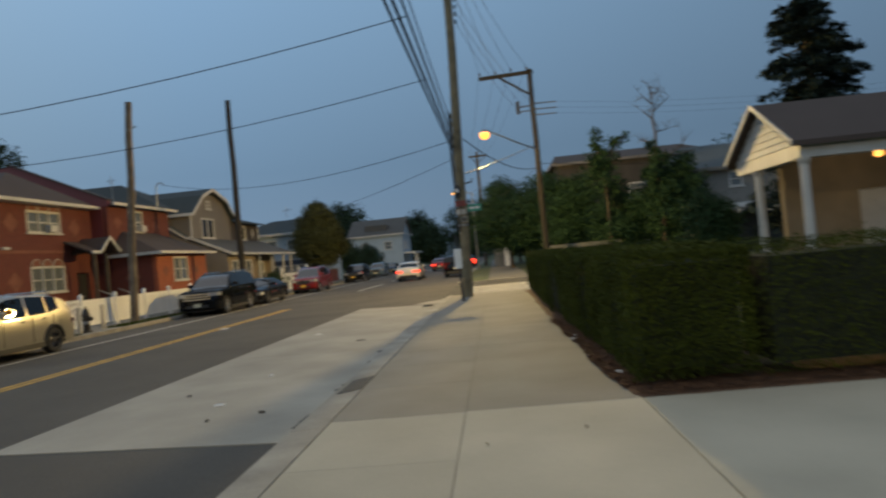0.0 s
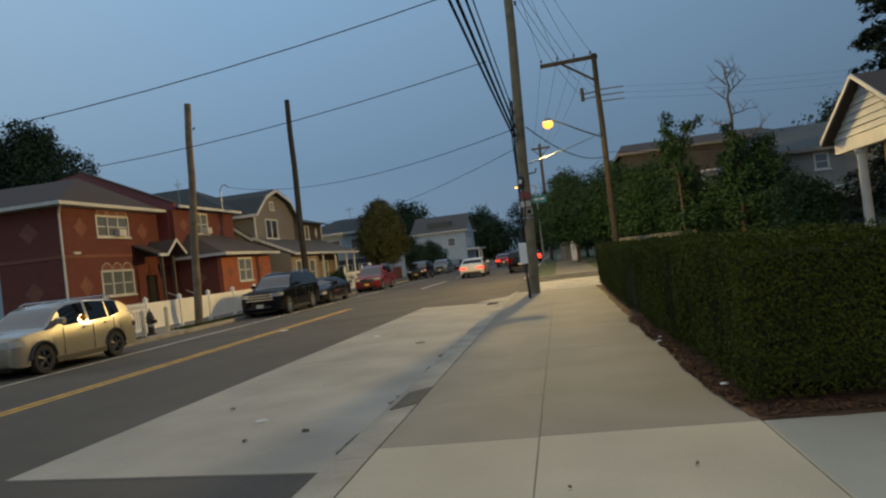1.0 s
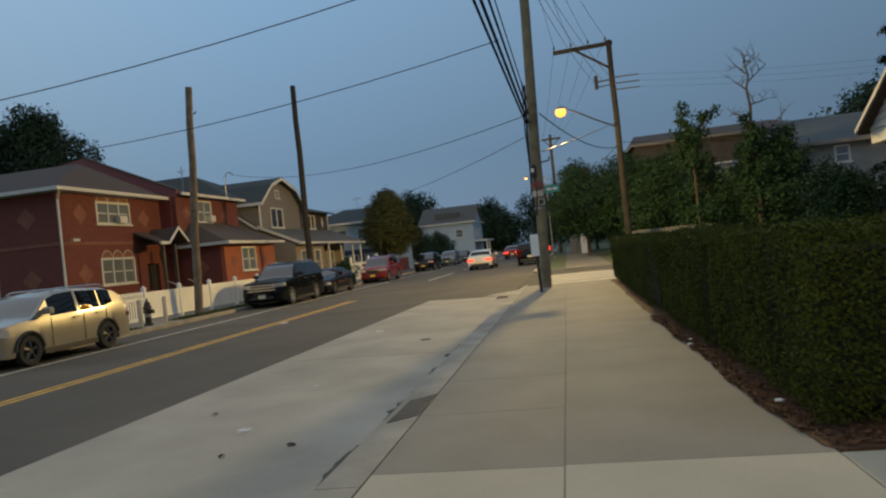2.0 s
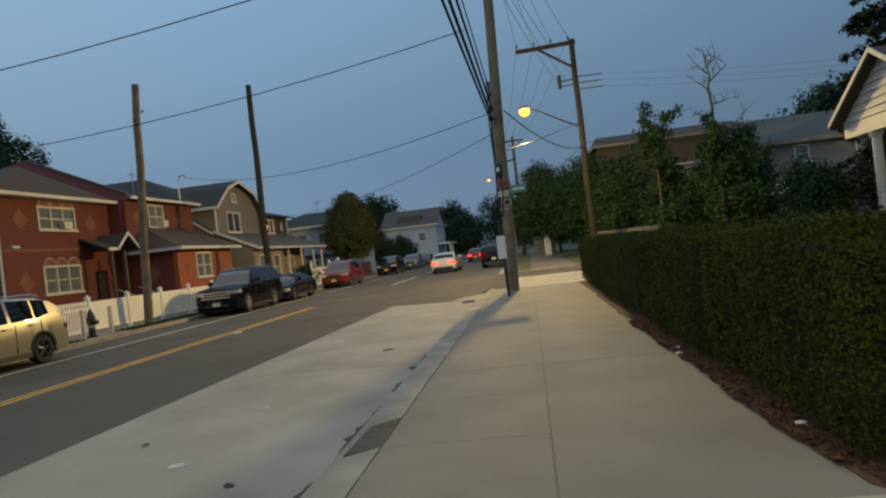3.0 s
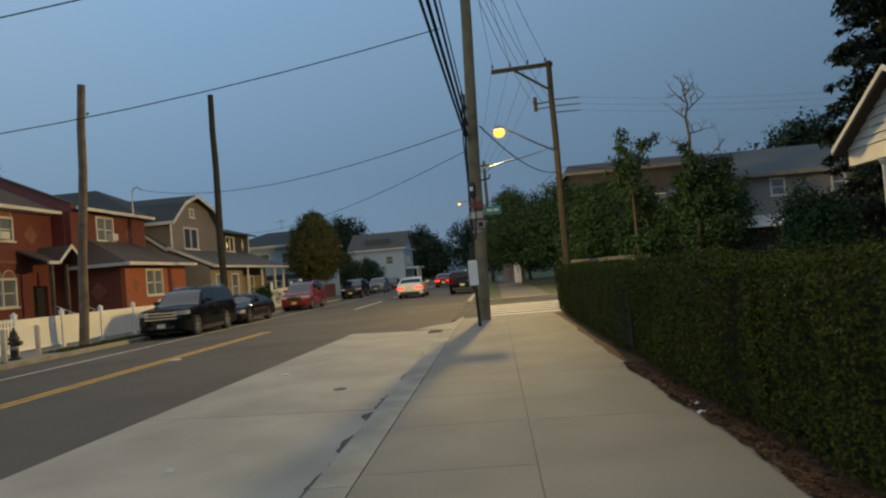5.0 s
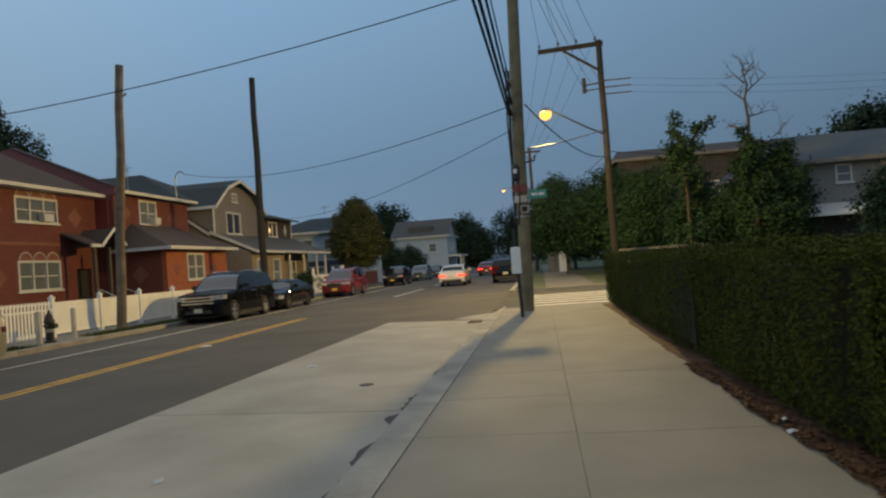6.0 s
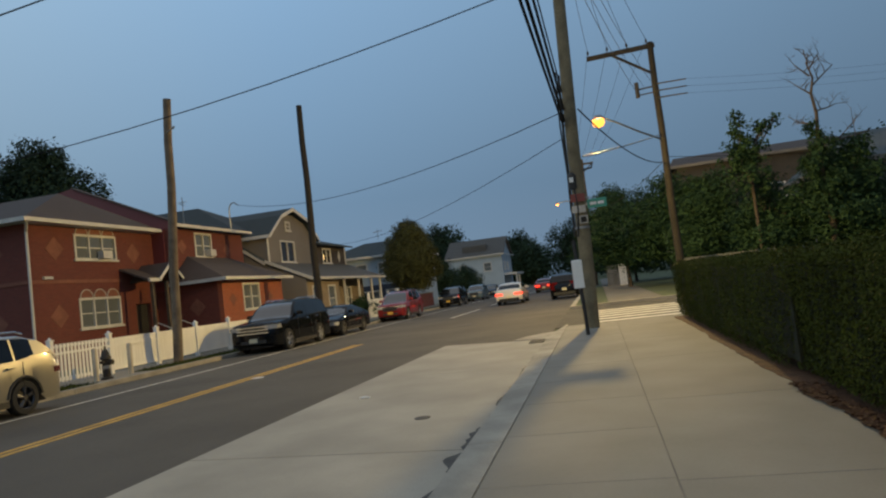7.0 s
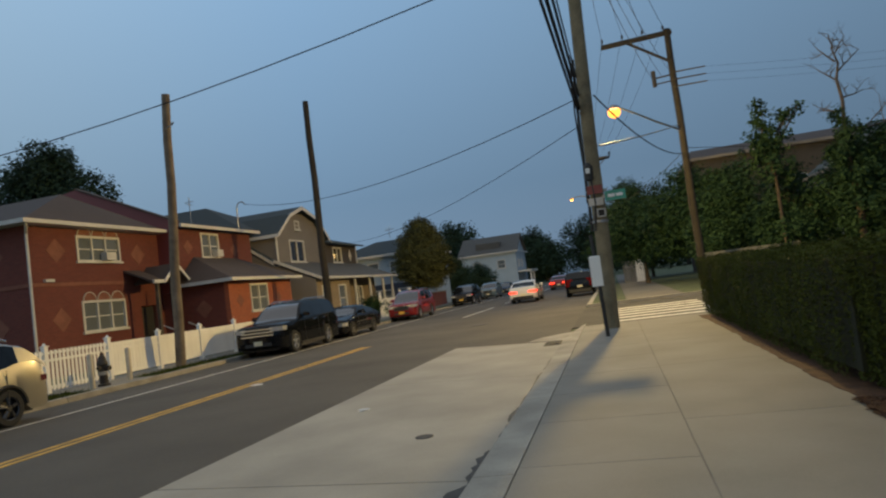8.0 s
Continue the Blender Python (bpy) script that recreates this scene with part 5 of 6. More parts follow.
flat = plain_house("low_roof_house", 6.6, 64, 20.0, 76, 8.9, 10.4, "x", BROWN_WALL, SHINGLE, "shaded brown house with a low brown roof", [(13.0, 5.0, 14.3, 6.5)], hip=1.0, edge=DARK_WALL)
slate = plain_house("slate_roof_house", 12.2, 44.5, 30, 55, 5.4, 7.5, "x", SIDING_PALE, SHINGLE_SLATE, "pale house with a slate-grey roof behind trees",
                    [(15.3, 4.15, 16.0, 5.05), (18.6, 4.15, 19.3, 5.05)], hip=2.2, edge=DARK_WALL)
part("awning", roof_plane(Geo(), [(11.0, 42.6, 2.5), (18.5, 42.6, 2.5), (18.5, 44.45, 3.1), (11.0, 44.45, 3.1)], 0.1), SIDING_WHITE, slate, "white carport awning")
# black panel stands in for the shade under the awning
part("carport_shade_panel", Geo().box(11.4, 44.3, 0.0, 18.2, 44.44, 2.4), PLASTIC, slate, "black panel for the shade in the garage opening")

# unseen houses added behind the start, so that the cars reflect dark walls
plain_house("unseen_tan_house", 15.5, -24, 26, -8, 5.6, 8.2, "y", DARK_WALL, SHINGLE, "unseen plain tan house, added beside the driveway", (), [(-18, 1.0, -16.6, 2.5), (-13, 1.0, -11.6, 2.5)])
plain_house("unseen_tan_house", 12.0, -48, 26, -30, 5.6, 8.4, "x", DARK_WALL, SHINGLE, "unseen plain tan house, added further back along the street")
plain_house("unseen_duplex", -34, -26, -22.5, -4, 6.0, 8.2, "y", BRICK_Y, SHINGLE, "unseen plain brick house, added across the street behind the start")

# ---------------------------------------------------------------- vehicles
def lerp_line(line, u):
    for (a, p), (b, q) in zip(line[:-1], line[1:]):
        if u <= b:
            k = 0 if b == a else max(0.0, (u - a) / (b - a))
            k = k * k * (3 - 2 * k) * 0.35 + k * 0.65
            return p + (q - p) * k
    return line[-1][1]


def car(name, at, heading, label, paint, L, W, H, wheel_r, axles, belt, roof, rim=None, lit=False, grille=None, plate=None, rails=False, sill_h=0.26, roof_in=0.76, pillars=(), cat="car", two_tone=None, tail_tall=False, chrome_bars=0, arches=False):
    """A road car, nose towards +y before turning. axles, belt and roof are given along u: 0 at the nose, 1 at the tail."""
    t = thing(name, at, label, cat)
    hw = W / 2
    y_of = lambda u: L / 2 - u * L
    ax = [y_of(a) for a in axles]
    arch_r = wheel_r + 0.055
    us = sorted({0, 0.008, 0.02, 0.05, 0.97, 0.985, 1.0, *[i / 34 for i in range(1, 34)], *[a + s * arch_r / L for a in axles for s in (-1, -0.92, -0.75, -0.5, 0, 0.5, 0.75, 0.92, 1)]})
    rings = []
    for u in us:
        y = y_of(u)
        nose = min(1.0, (u / 0.07)) if u < 0.07 else min(1.0, ((1 - u) / 0.06)) if u > 0.94 else 1.0
        nose = math.sqrt(max(0.0, 1 - (1 - nose) ** 2))
        w = hw * (0.80 + 0.20 * nose) * (1 - 0.05 * max(0, (0.25 - u)) / 0.25)
        zb = sill_h + (0.10 * (1 - nose))
        zt = lerp_line(belt, u) - 0.05 * (1 - nose)
        za = zb
        for c in ax:
            d = abs(y - c)
            if d < arch_r:
                za = max(za, wheel_r + math.sqrt(arch_r ** 2 - d ** 2))
        za = min(za, zt - 0.12)
        zm = max(za + 0.02, zb + (zt - zb) * 0.45)
        zs = max(zm + 0.02, zb + (zt - zb) * 0.78)
        half = [(w * 0.55, zb), (w * 0.80, zb if za == zb else za - 0.02), (w * 0.975, za), (w * 1.0, zm), (w * 0.985, zs), (w * 0.93, zt - 0.015), (w * 0.80, zt + 0.02), (0, zt + 0.045)]
        rings.append([(x, y, z) for x, z in half] + [(-x, y, z) for x, z in reversed(half[:-1])])
    g = Geo()
    n = len(rings[0])
    for r in rings:
        g.v += r
    for k in range(len(rings) - 1):
        for i in range(n):
            j = (i + 1) % n
            g.f.append((k * n + i, k * n + j, (k + 1) * n + j, (k + 1) * n + i))
    g.f.append(tuple(range(n)))
    g.f.append(tuple((len(rings) - 1) * n + i for i in range(n - 1, -1, -1)))
    body = part("body", g, paint, t, world=False, smooth=40)
    # glasshouse: glazing, with roof panel and pillars in paint
    u0, u1 = roof[0][0], roof[-1][0]
    ru = sorted({*[u0 + (u1 - u0) * i / 30 for i in range(31)], *[r[0] for r in roof], *[p for q in pillars for p in q]})
    sec = []
    for u in ru:
        zr = lerp_line(roof, u)
        zb = lerp_line(belt, u) - 0.01
        zr = max(zr, zb + 0.012)
        k = min(1.0, (zr - zb) / (H - zb) if H > zb else 0)
        wb, wt = hw * 0.93, hw * (0.93 - (0.93 - roof_in) * k)
        y = y_of(u)
        sec.append([(wb, y, zb), (wt + 0.02 * k, y, zr - 0.07 * k), (wt * 0.90, y, zr - 0.005), (0, y, zr + 0.025 * k), (-wt * 0.90, y, zr - 0.005), (-wt - 0.02 * k, y, zr - 0.07 * k), (-wb, y, zb)])
    glass, top, run, was = {"windscreen": Geo(), "rear_window": Geo()}, Geo(), 0, False
    flat = [u for u in ru if lerp_line(roof, u) > H - 0.14]
    f0, f1 = flat[0], flat[-1]
    for k in range(len(ru) - 1):
        mid = (ru[k] + ru[k + 1]) / 2
        pil = any(a <= mid <= b for a, b in pillars)
        run, was = run + (pil and not was), pil
        for i in range(6):
            quad = [sec[k][i], sec[k][i + 1], sec[k + 1][i + 1], sec[k + 1][i]]
            side = i in (0, 5)
            edge = i in (1, 4)
            if side:
                (top if pil else glass.setdefault(f"side_window_{i}_{run}", Geo())).face(*quad)
            elif edge:
                top.face(*quad)
            else:
                (top if f0 <= mid <= f1 else glass["windscreen" if mid < f0 else "rear_window"]).face(*quad)
    for k, pane in glass.items():
        if pane.f:
            part(k[:11] if k.startswith("side") else k, pane, WINDSCREEN if k == "windscreen" else CAR_GLASS, t, "dark tinted glass", world=False, smooth=40, weld=True)
    part("roof", top, two_tone or paint, t, world=False, smooth=40, weld=True)
    # wheels
    for c in ax:
        for s in (-1, 1):
            x = s * (hw - 0.12)
            tw = 0.115
            ty = Geo().turn([(wheel_r * 0.64, -tw), (wheel_r * 0.93, -tw), (wheel_r, -tw * 0.7), (wheel_r, tw * 0.7), (wheel_r * 0.93, tw), (wheel_r * 0.64, tw)], (x, c, wheel_r), "x", 24)
            wheel = part("wheel", ty, RUBBER, t, world=False, smooth=40)
            tagged(wheel, label="black rubber tyre")
            rg = Geo()
            fx = x + s * tw * 0.72
            for k in range(5):
                a = 2 * math.pi * k / 5 + 0.3
                for d in (-0.11, 0.11):
                    rg.rod((fx + s * 0.02, c + 0.07 * math.cos(a), wheel_r + 0.07 * math.sin(a)), (fx, c + wheel_r * 0.62 * math.cos(a + d), wheel_r + wheel_r * 0.62 * math.sin(a + d)), 0.026, 0.02, 5)
            rg.turn([(0.001, s * 0.03), (0.06, s * 0.03), (0.075, 0.0)], (fx, c, wheel_r), "x", 12)
            rg.turn([(wheel_r * 0.60, 0.0), (wheel_r * 0.66, s * 0.015), (wheel_r * 0.67, -s * 0.03)], (fx, c, wheel_r), "x", 24)
            part("rim", rg, rim or RIM, wheel, "alloy rim", world=False)
            part("brake_disc", Geo().rod((x - s * 0.02, c, wheel_r), (x + s * 0.01, c, wheel_r), wheel_r * 0.64, wheel_r * 0.64, 18), PLASTIC, wheel, world=False)
    zt0 = lerp_line(belt, 0.03)
    zr1 = lerp_line(belt, 0.99)
    for s in (-1, 1):
        # head lamps wrap round the nose, tail lamps round the stern
        z = zt0 - 0.13
        g = Geo().prism([(s * hw * 0.50, L / 2 + 0.016), (s * hw * 0.84, L / 2 - 0.005), (s * hw * 0.945, L / 2 - 0.09), (s * hw * 0.985, L / 2 - 0.34), (s * hw * 0.90, L / 2 - 0.34), (s * hw * 0.5, L / 2 - 0.1)], "z", z - 0.08, z + 0.07)
        part("headlight", g, HEADLIGHT, t, "clear headlight", world=False)
        z = zr1 - 0.17
        h = 0.30 if tail_tall else 0.075
        g = Geo().prism([(s * hw * (0.70 if tail_tall else 0.42), -L / 2 - 0.018), (s * hw * 0.83, -L / 2 - 0.006), (s * hw * 0.95, -L / 2 + 0.07), (s * hw * 1.005, -L / 2 + 0.26), (s * hw * 0.9, -L / 2 + 0.26), (s * hw * 0.42, -L / 2 + 0.08)], "z", z - h * 0.6, z + h)
        part("tail_light", g, TAIL_ON if lit else TAIL_OFF, t, "glowing red tail light" if lit else "red tail light", world=False)
        if arches:
            for c in ax:
                pts = [(s * (hw * 0.985), c + (arch_r + 0.015) * math.cos(a), wheel_r + (arch_r + 0.015) * math.sin(a)) for a in [math.pi * (0.02 + 0.96 * k / 12) for k in range(13)]]
                part("arch_trim", Geo().tube(pts, [0.035] * 13, 6), PLASTIC, t, "black wheel arch trim", world=False, smooth=60)
        um = roof[0][0] + 0.09
        ym, zm = y_of(um), lerp_line(belt, um) + 0.12
        part("mirror", Geo().slab(min(s * (hw - 0.06), s * (hw + 0.16)), ym - 0.07, zm - 0.07, max(s * (hw - 0.06), s * (hw + 0.16)), ym + 0.07, zm + 0.09, 0.03), paint, t, world=False)
        part("sill_trim", Geo().box(s * hw * 0.985 - 0.015, ax[1] + arch_r, sill_h - 0.04, s * hw * 0.985 + 0.015, ax[0] - arch_r, sill_h + 0.09), PLASTIC, t, world=False)
        for ud in (0.52, 0.70):
            part("door_handle", Geo().slab(min(s * (hw - 0.02), s * (hw + 0.03)), y_of(ud) - 0.1, lerp_line(belt, ud) - 0.16, max(s * (hw - 0.02), s * (hw + 0.03)), y_of(ud) + 0.08, lerp_line(belt, ud) - 0.12, 0.008), CHROME if chrome_bars else paint, t, world=False)
        for ud in (0.345, 0.585, 0.77):
            part("door_seam", Geo().box(s * (hw - 0.01), y_of(ud) - 0.006, sill_h + 0.12, s * (hw + 0.003), y_of(ud) + 0.006, lerp_line(belt, ud) - 0.06), PLASTIC, t, world=False)
        if rails:
            yy = [y_of(a) for a in (f0 + 0.06, f0 + 0.1, f1 - 0.06, f1 - 0.02)]
            x = s * hw * roof_in * 0.9
            part("roof_rail", Geo().tube([(x, yy[0], H - 0.03), (x, yy[1], H + 0.03), (x, yy[2], H + 0.03), (x, yy[3], H - 0.03)], [0.02] * 4, 6), CHROME, t, world=False)
    gz = zt0 - 0.16
    part("grille", Geo().slab(-hw * 0.48, L / 2 - 0.06, gz - 0.2, hw * 0.48, L / 2 + 0.012, gz + 0.06, 0.01), grille or PLASTIC, t, "dark grille", world=False)
    for k in range(chrome_bars):
        z = gz + 0.05 - 0.11 * k
        part("grille_bar", Geo().box(-hw * 0.62, L / 2 - 0.05, z - 0.022, hw * 0.62, L / 2 + 0.03, z + 0.022), CHROME, t, world=False)
    part("lower_intake", Geo().slab(-hw * 0.5, L / 2 - 0.06, sill_h + 0.12, hw * 0.5, L / 2 + 0.006, sill_h + 0.24, 0.01), PLASTIC, t, world=False)
    part("rear_bumper", Geo().slab(-hw * 0.74, -L / 2 - 0.008, sill_h + 0.02, hw * 0.74, -L / 2 + 0.06, sill_h + 0.20, 0.01), PLASTIC, t, world=False)
    part("number_plate", Geo().box(-0.16, L / 2 + 0.006, sill_h + 0.16, 0.16, L / 2 + 0.024, sill_h + 0.31), plate or PLATE, t, world=False)
    part("number_plate", Geo().box(-0.16, -L / 2 - 0.02, zr1 - 0.42, 0.16, -L / 2 + 0.01, zr1 - 0.27), PLATE, t, world=False)
    part("underbody", Geo().box(-hw * 0.66, -L * 0.45, sill_h - 0.06, hw * 0.66, L * 0.45, sill_h + 0.02), PLASTIC, t, world=False)
    t.rotation_euler = (0, 0, radians(heading))
    return t


PAINT_GOLD = glossy("champagne_paint", (0.25, 0.228, 0.182), rough=0.36, metal=0.35)
PAINT_BLACK = glossy("black_paint", (0.006, 0.007, 0.009), rough=0.6, coat=0.55)
PAINT_CHARCOAL = glossy("charcoal_paint", (0.010, 0.010, 0.012), rough=0.6, coat=0.55)
PAINT_RED = glossy("dark_red_paint", (0.17, 0.012, 0.016), rough=0.35)
PAINT_WHITE = glossy("white_paint", (0.62, 0.60, 0.57), rough=0.45)
PAINT_BLUE = glossy("steel_blue_paint", (0.10, 0.15, 0.20), rough=0.45)

for m in (PAINT_BLACK, PAINT_CHARCOAL):
    m.node_tree.nodes["Principled BSDF"].inputs["Specular IOR Level"].default_value = 0.0

suv_belt = [(0, 0.84), (0.035, 0.97), (0.20, 1.06), (0.27, 1.09), (0.60, 1.12), (0.76, 1.15), (0.86, 1.24), (0.93, 1.24), (0.97, 1.12), (1, 0.94)]
suv_roof = [(0.225, 1.06), (0.37, 1.57), (0.43, 1.66), (0.56, 1.70), (0.80, 1.65), (0.89, 1.55), (0.985, 1.13)]
X_LEFT = -13.28
car("crossover", (X_LEFT - 0.02, 17.5, ROAD), 180, "champagne crossover parked at the far kerb", PAINT_GOLD, 4.69, 1.84, 1.70, 0.36, (0.195, 0.772), suv_belt, suv_roof,
    rim=RIM_DARK, rails=True, arches=True, pillars=((0.25, 0.355), (0.555, 0.575), (0.735, 0.745), (0.845, 0.99)))
big_belt = [(0, 0.96), (0.03, 1.09), (0.20, 1.17), (0.29, 1.20), (0.60, 1.24), (0.94, 1.26), (0.98, 1.2), (1, 1.05)]
big_roof = [(0.275, 1.2), (0.395, 1.72), (0.45, 1.84), (0.58, 1.89), (0.85, 1.87), (0.93, 1.80), (0.985, 1.26)]
car("large_suv", (X_LEFT + 0.1, 32.5, ROAD), 180, "large black sport utility vehicle with a chrome-barred grille", PAINT_BLACK, 5.18, 2.04, 1.89, 0.40, (0.185, 0.755), big_belt, big_roof,
    rails=True, pillars=((0.27, 0.36), (0.53, 0.55), (0.72, 0.74), (0.93, 0.99)), roof_in=0.72, chrome_bars=3, cat="suv")
low_belt = [(0, 0.66), (0.05, 0.78), (0.28, 0.92), (0.60, 0.97), (0.84, 1.0), (0.96, 0.96), (1, 0.80)]
coupe_roof = [(0.29, 0.93), (0.44, 1.32), (0.52, 1.385), (0.62, 1.37), (0.76, 1.22), (0.90, 1.0)]
car("coupe", (X_LEFT + 0.1, 38.2, ROAD), 180, "dark charcoal coupe parked behind the large black vehicle", PAINT_CHARCOAL, 4.78, 1.90, 1.38, 0.34, (0.20, 0.77), low_belt, coupe_roof,
    rim=RIM_DARK, pillars=((0.28, 0.36), (0.66, 0.70), (0.80, 0.91)))
car("red_suv", (X_LEFT + 0.1, 49.4, ROAD), 180, "dark red sport utility vehicle with a yellow plate", PAINT_RED, 4.75, 1.88, 1.78, 0.37, (0.19, 0.77), [(u, z * 1.03) for u, z in suv_belt], [(u, z * 1.05) for u, z in suv_roof],
    rails=True, plate=PLATE_YELLOW, pillars=((0.25, 0.37), (0.555, 0.575), (0.735, 0.75), (0.87, 0.99)), chrome_bars=1, cat="suv")
car("dark_suv", (X_LEFT + 0.1, 66.0, ROAD), 180, "black compact sport utility vehicle parked by the kerb", PAINT_BLACK, 4.6, 1.86, 1.72, 0.36, (0.195, 0.77), suv_belt, suv_roof,
    plate=PLATE_YELLOW, pillars=((0.25, 0.37), (0.555, 0.575), (0.735, 0.75), (0.87, 0.99)), cat="suv")
sedan_belt = [(0, 0.64), (0.05, 0.76), (0.27, 0.93), (0.60, 0.98), (0.82, 1.03), (0.96, 1.02), (1, 0.84)]
sedan_roof = [(0.27, 0.94), (0.40, 1.33), (0.48, 1.43), (0.60, 1.45), (0.72, 1.38), (0.87, 1.05)]
car("blue_hatchback", (X_LEFT + 0.1, 78.5, ROAD), 180, "blue-grey car parked down the street", PAINT_BLUE, 4.4, 1.8, 1.62, 0.34, (0.195, 0.77), suv_belt, [(u, z * 0.96) for u, z in suv_roof],
    pillars=((0.25, 0.37), (0.555, 0.575), (0.87, 0.99)))
car("dark_sedan", (X_LEFT + 0.1, 88, ROAD), 180, "dark sedan parked far down the street", PAINT_CHARCOAL, 4.7, 1.84, 1.45, 0.33, (0.195, 0.77), sedan_belt, sedan_roof, pillars=((0.26, 0.34), (0.53, 0.55), (0.76, 0.88)))
car("white_sedan", (-6.55, 54.8, ROAD), 0, "white sedan driving away with glowing tail lights", PAINT_WHITE, 4.85, 1.85, 1.45, 0.335, (0.195, 0.775), sedan_belt, sedan_roof, lit=True, pillars=((0.26, 0.34), (0.53, 0.55), (0.76, 0.88)))
car("red_sedan", (-6.2, 81, ROAD), 0, "red sedan far ahead with glowing tail lights", PAINT_RED, 4.85, 1.85, 1.45, 0.335, (0.195, 0.775), sedan_belt, sedan_roof, lit=True, pillars=((0.26, 0.34), (0.53, 0.55), (0.76, 0.88)))
car("kerbside_suv", (-2.85, 54.6, ROAD), 0, "black sport utility vehicle parked beyond the crossing", PAINT_BLACK, 4.7, 1.88, 1.75, 0.36, (0.195, 0.77), suv_belt, suv_roof, tail_tall=True, pillars=((0.25, 0.37), (0.555, 0.575), (0.735, 0.75), (0.87, 0.99)), cat="suv")
car("braking_car", (-2.95, 82, ROAD), 0, "dark car braking far ahead under the trees", PAINT_CHARCOAL, 4.7, 1.84, 1.5, 0.33, (0.195, 0.77), sedan_belt, sedan_roof, lit=True, tail_tall=True, pillars=((0.26, 0.34), (0.53, 0.55), (0.76, 0.88)))

# ---------------------------------------------------------------- fences, hydrant, small street things
FENCE_X = -16.05
fence = thing("white_fence", (FENCE_X, 28, 0), "white vinyl fence, picket then solid panels with capped posts", "fence")
posts = [21.06 + 2.43 * k for k in range(10)]
for y in posts:
    g = Geo().box(FENCE_X - 0.065, y - 0.065, -0.05, FENCE_X + 0.065, y + 0.065, 1.27)
    g.prism([(FENCE_X - 0.085, y - 0.085), (FENCE_X + 0.085, y - 0.085), (FENCE_X + 0.085, y + 0.085), (FENCE_X - 0.085, y + 0.085)], "z", 1.27, 1.30)
    g.turn([(0.085, 1.30), (0.03, 1.37), (0.001, 1.38)], (FENCE_X, y, 0), "z", 4)
    part("post", g, VINYL, fence)
for a, b in zip(posts[:-1], posts[1:]):
    for z0, z1 in ((0.10, 0.20), (1.06, 1.13)):
        part("rail", Geo().box(FENCE_X - 0.025, a + 0.07, z0, FENCE_X + 0.025, b - 0.07, z1), VINYL, fence)
    part("rail", Geo().box(FENCE_X + 0.046, a + 0.066, 0.86, FENCE_X + 0.060, b - 0.066, 0.93) if a < 25.0 else Geo().box(FENCE_X + 0.013, a + 0.066, 0.86, FENCE_X + 0.040, b - 0.066, 0.93), VINYL, fence)
    if a < 25.0:
        k = 15
        for i in range(k):
            y = a + 0.12 + (b - a - 0.24) * (i + 0.5) / k
            part("picket", Geo().box(FENCE_X + 0.026, y - 0.04, 0.06, FENCE_X + 0.045, y + 0.04, 1.17), VINYL, fence)
    else:
        k = 14
        for i in range(k):
            y0 = a + 0.07 + (b - a - 0.14) * i / k
            part("board", Geo().box(FENCE_X - 0.012, y0 + 0.003, 0.201, FENCE_X + 0.012, y0 + (b - a - 0.14) / k - 0.003, 1.059), VINYL, fence)
swoop = [(19.75, 0.0), (21.0, 0.0), (21.0, 1.5)] + [(21.0 - 0.125 * k, 1.5 - 0.55 * math.sin(k / 10 * math.pi / 2)) for k in range(1, 11)]
part("swooped_panel", Geo().prism(swoop, "x", FENCE_X - 0.015, FENCE_X + 0.015), VINYL, fence, "white swooped end panel")
far_fence = thing("low_fence", (-18, 58, 0), "low cream fence before a tan porch", "fence")
for k in range(16):
    y = 54.6 + 0.3 * k
    part("picket", Geo().box(-17.0, y, -0.03, -16.97, y + 0.2, 1.35), VINYL, far_fence)
part("rail", Geo().box(-17.03, 54.6, 0.9, -17.0, 59.3, 1.0), VINYL, far_fence)
for y in (54.5, 59.4):
    part("post", Geo().box(-17.1, y - 0.08, -0.03, -16.94, y + 0.08, 1.6).turn([(0.09, 1.6), (0.12, 1.7), (0.06, 1.82), (0.001, 1.85)], (-17.02, y, 0), "z", 10), VINYL, far_fence)
brick_low = thing("garden_wall", (-17, 66, 0), "low red brick garden wall with a white urn", "wall")
part("wall", Geo().box(-17.2, 60.2, -0.05, -16.9, 74, 1.25), BRICK_Y, brick_low)
part("coping", Geo().box(-17.25, 60.15, 1.25, -16.85, 74.05, 1.33), CONCRETE, brick_low)
urn = thing("urn", (-17.05, 62, 1.33), "white stone urn on a brick wall", "urn")
part("bowl", Geo().turn([(0.12, 0), (0.06, 0.1), (0.05, 0.2), (0.2, 0.35), (0.22, 0.5), (0.14, 0.6), (0.001, 0.66)], (0, 0, 0), "z", 14), TRIM, urn, world=False, smooth=60)

hyd = thing("fire_hydrant", (-14.75, 24.1, -0.005), "black fire hydrant with a pale cap band between bollards", "fire hydrant")
part("barrel", Geo().turn([(0.17, 0.0), (0.17, 0.05), (0.115, 0.07), (0.11, 0.55), (0.15, 0.58), (0.15, 0.64), (0.12, 0.68), (0.1, 0.78), (0.05, 0.86), (0.001, 0.88)], (0, 0, 0), "z", 16), CAST, hyd, "black hydrant barrel", world=False, smooth=40)
part("nozzle", Geo().rod((0.08, 0, 0.48), (0.23, 0, 0.48), 0.075, 0.075, 12), CAST, hyd, world=False)
part("nozzle", Geo().rod((0, 0.08, 0.5), (0, 0.2, 0.5), 0.05, 0.05, 10), CAST, hyd, world=False)
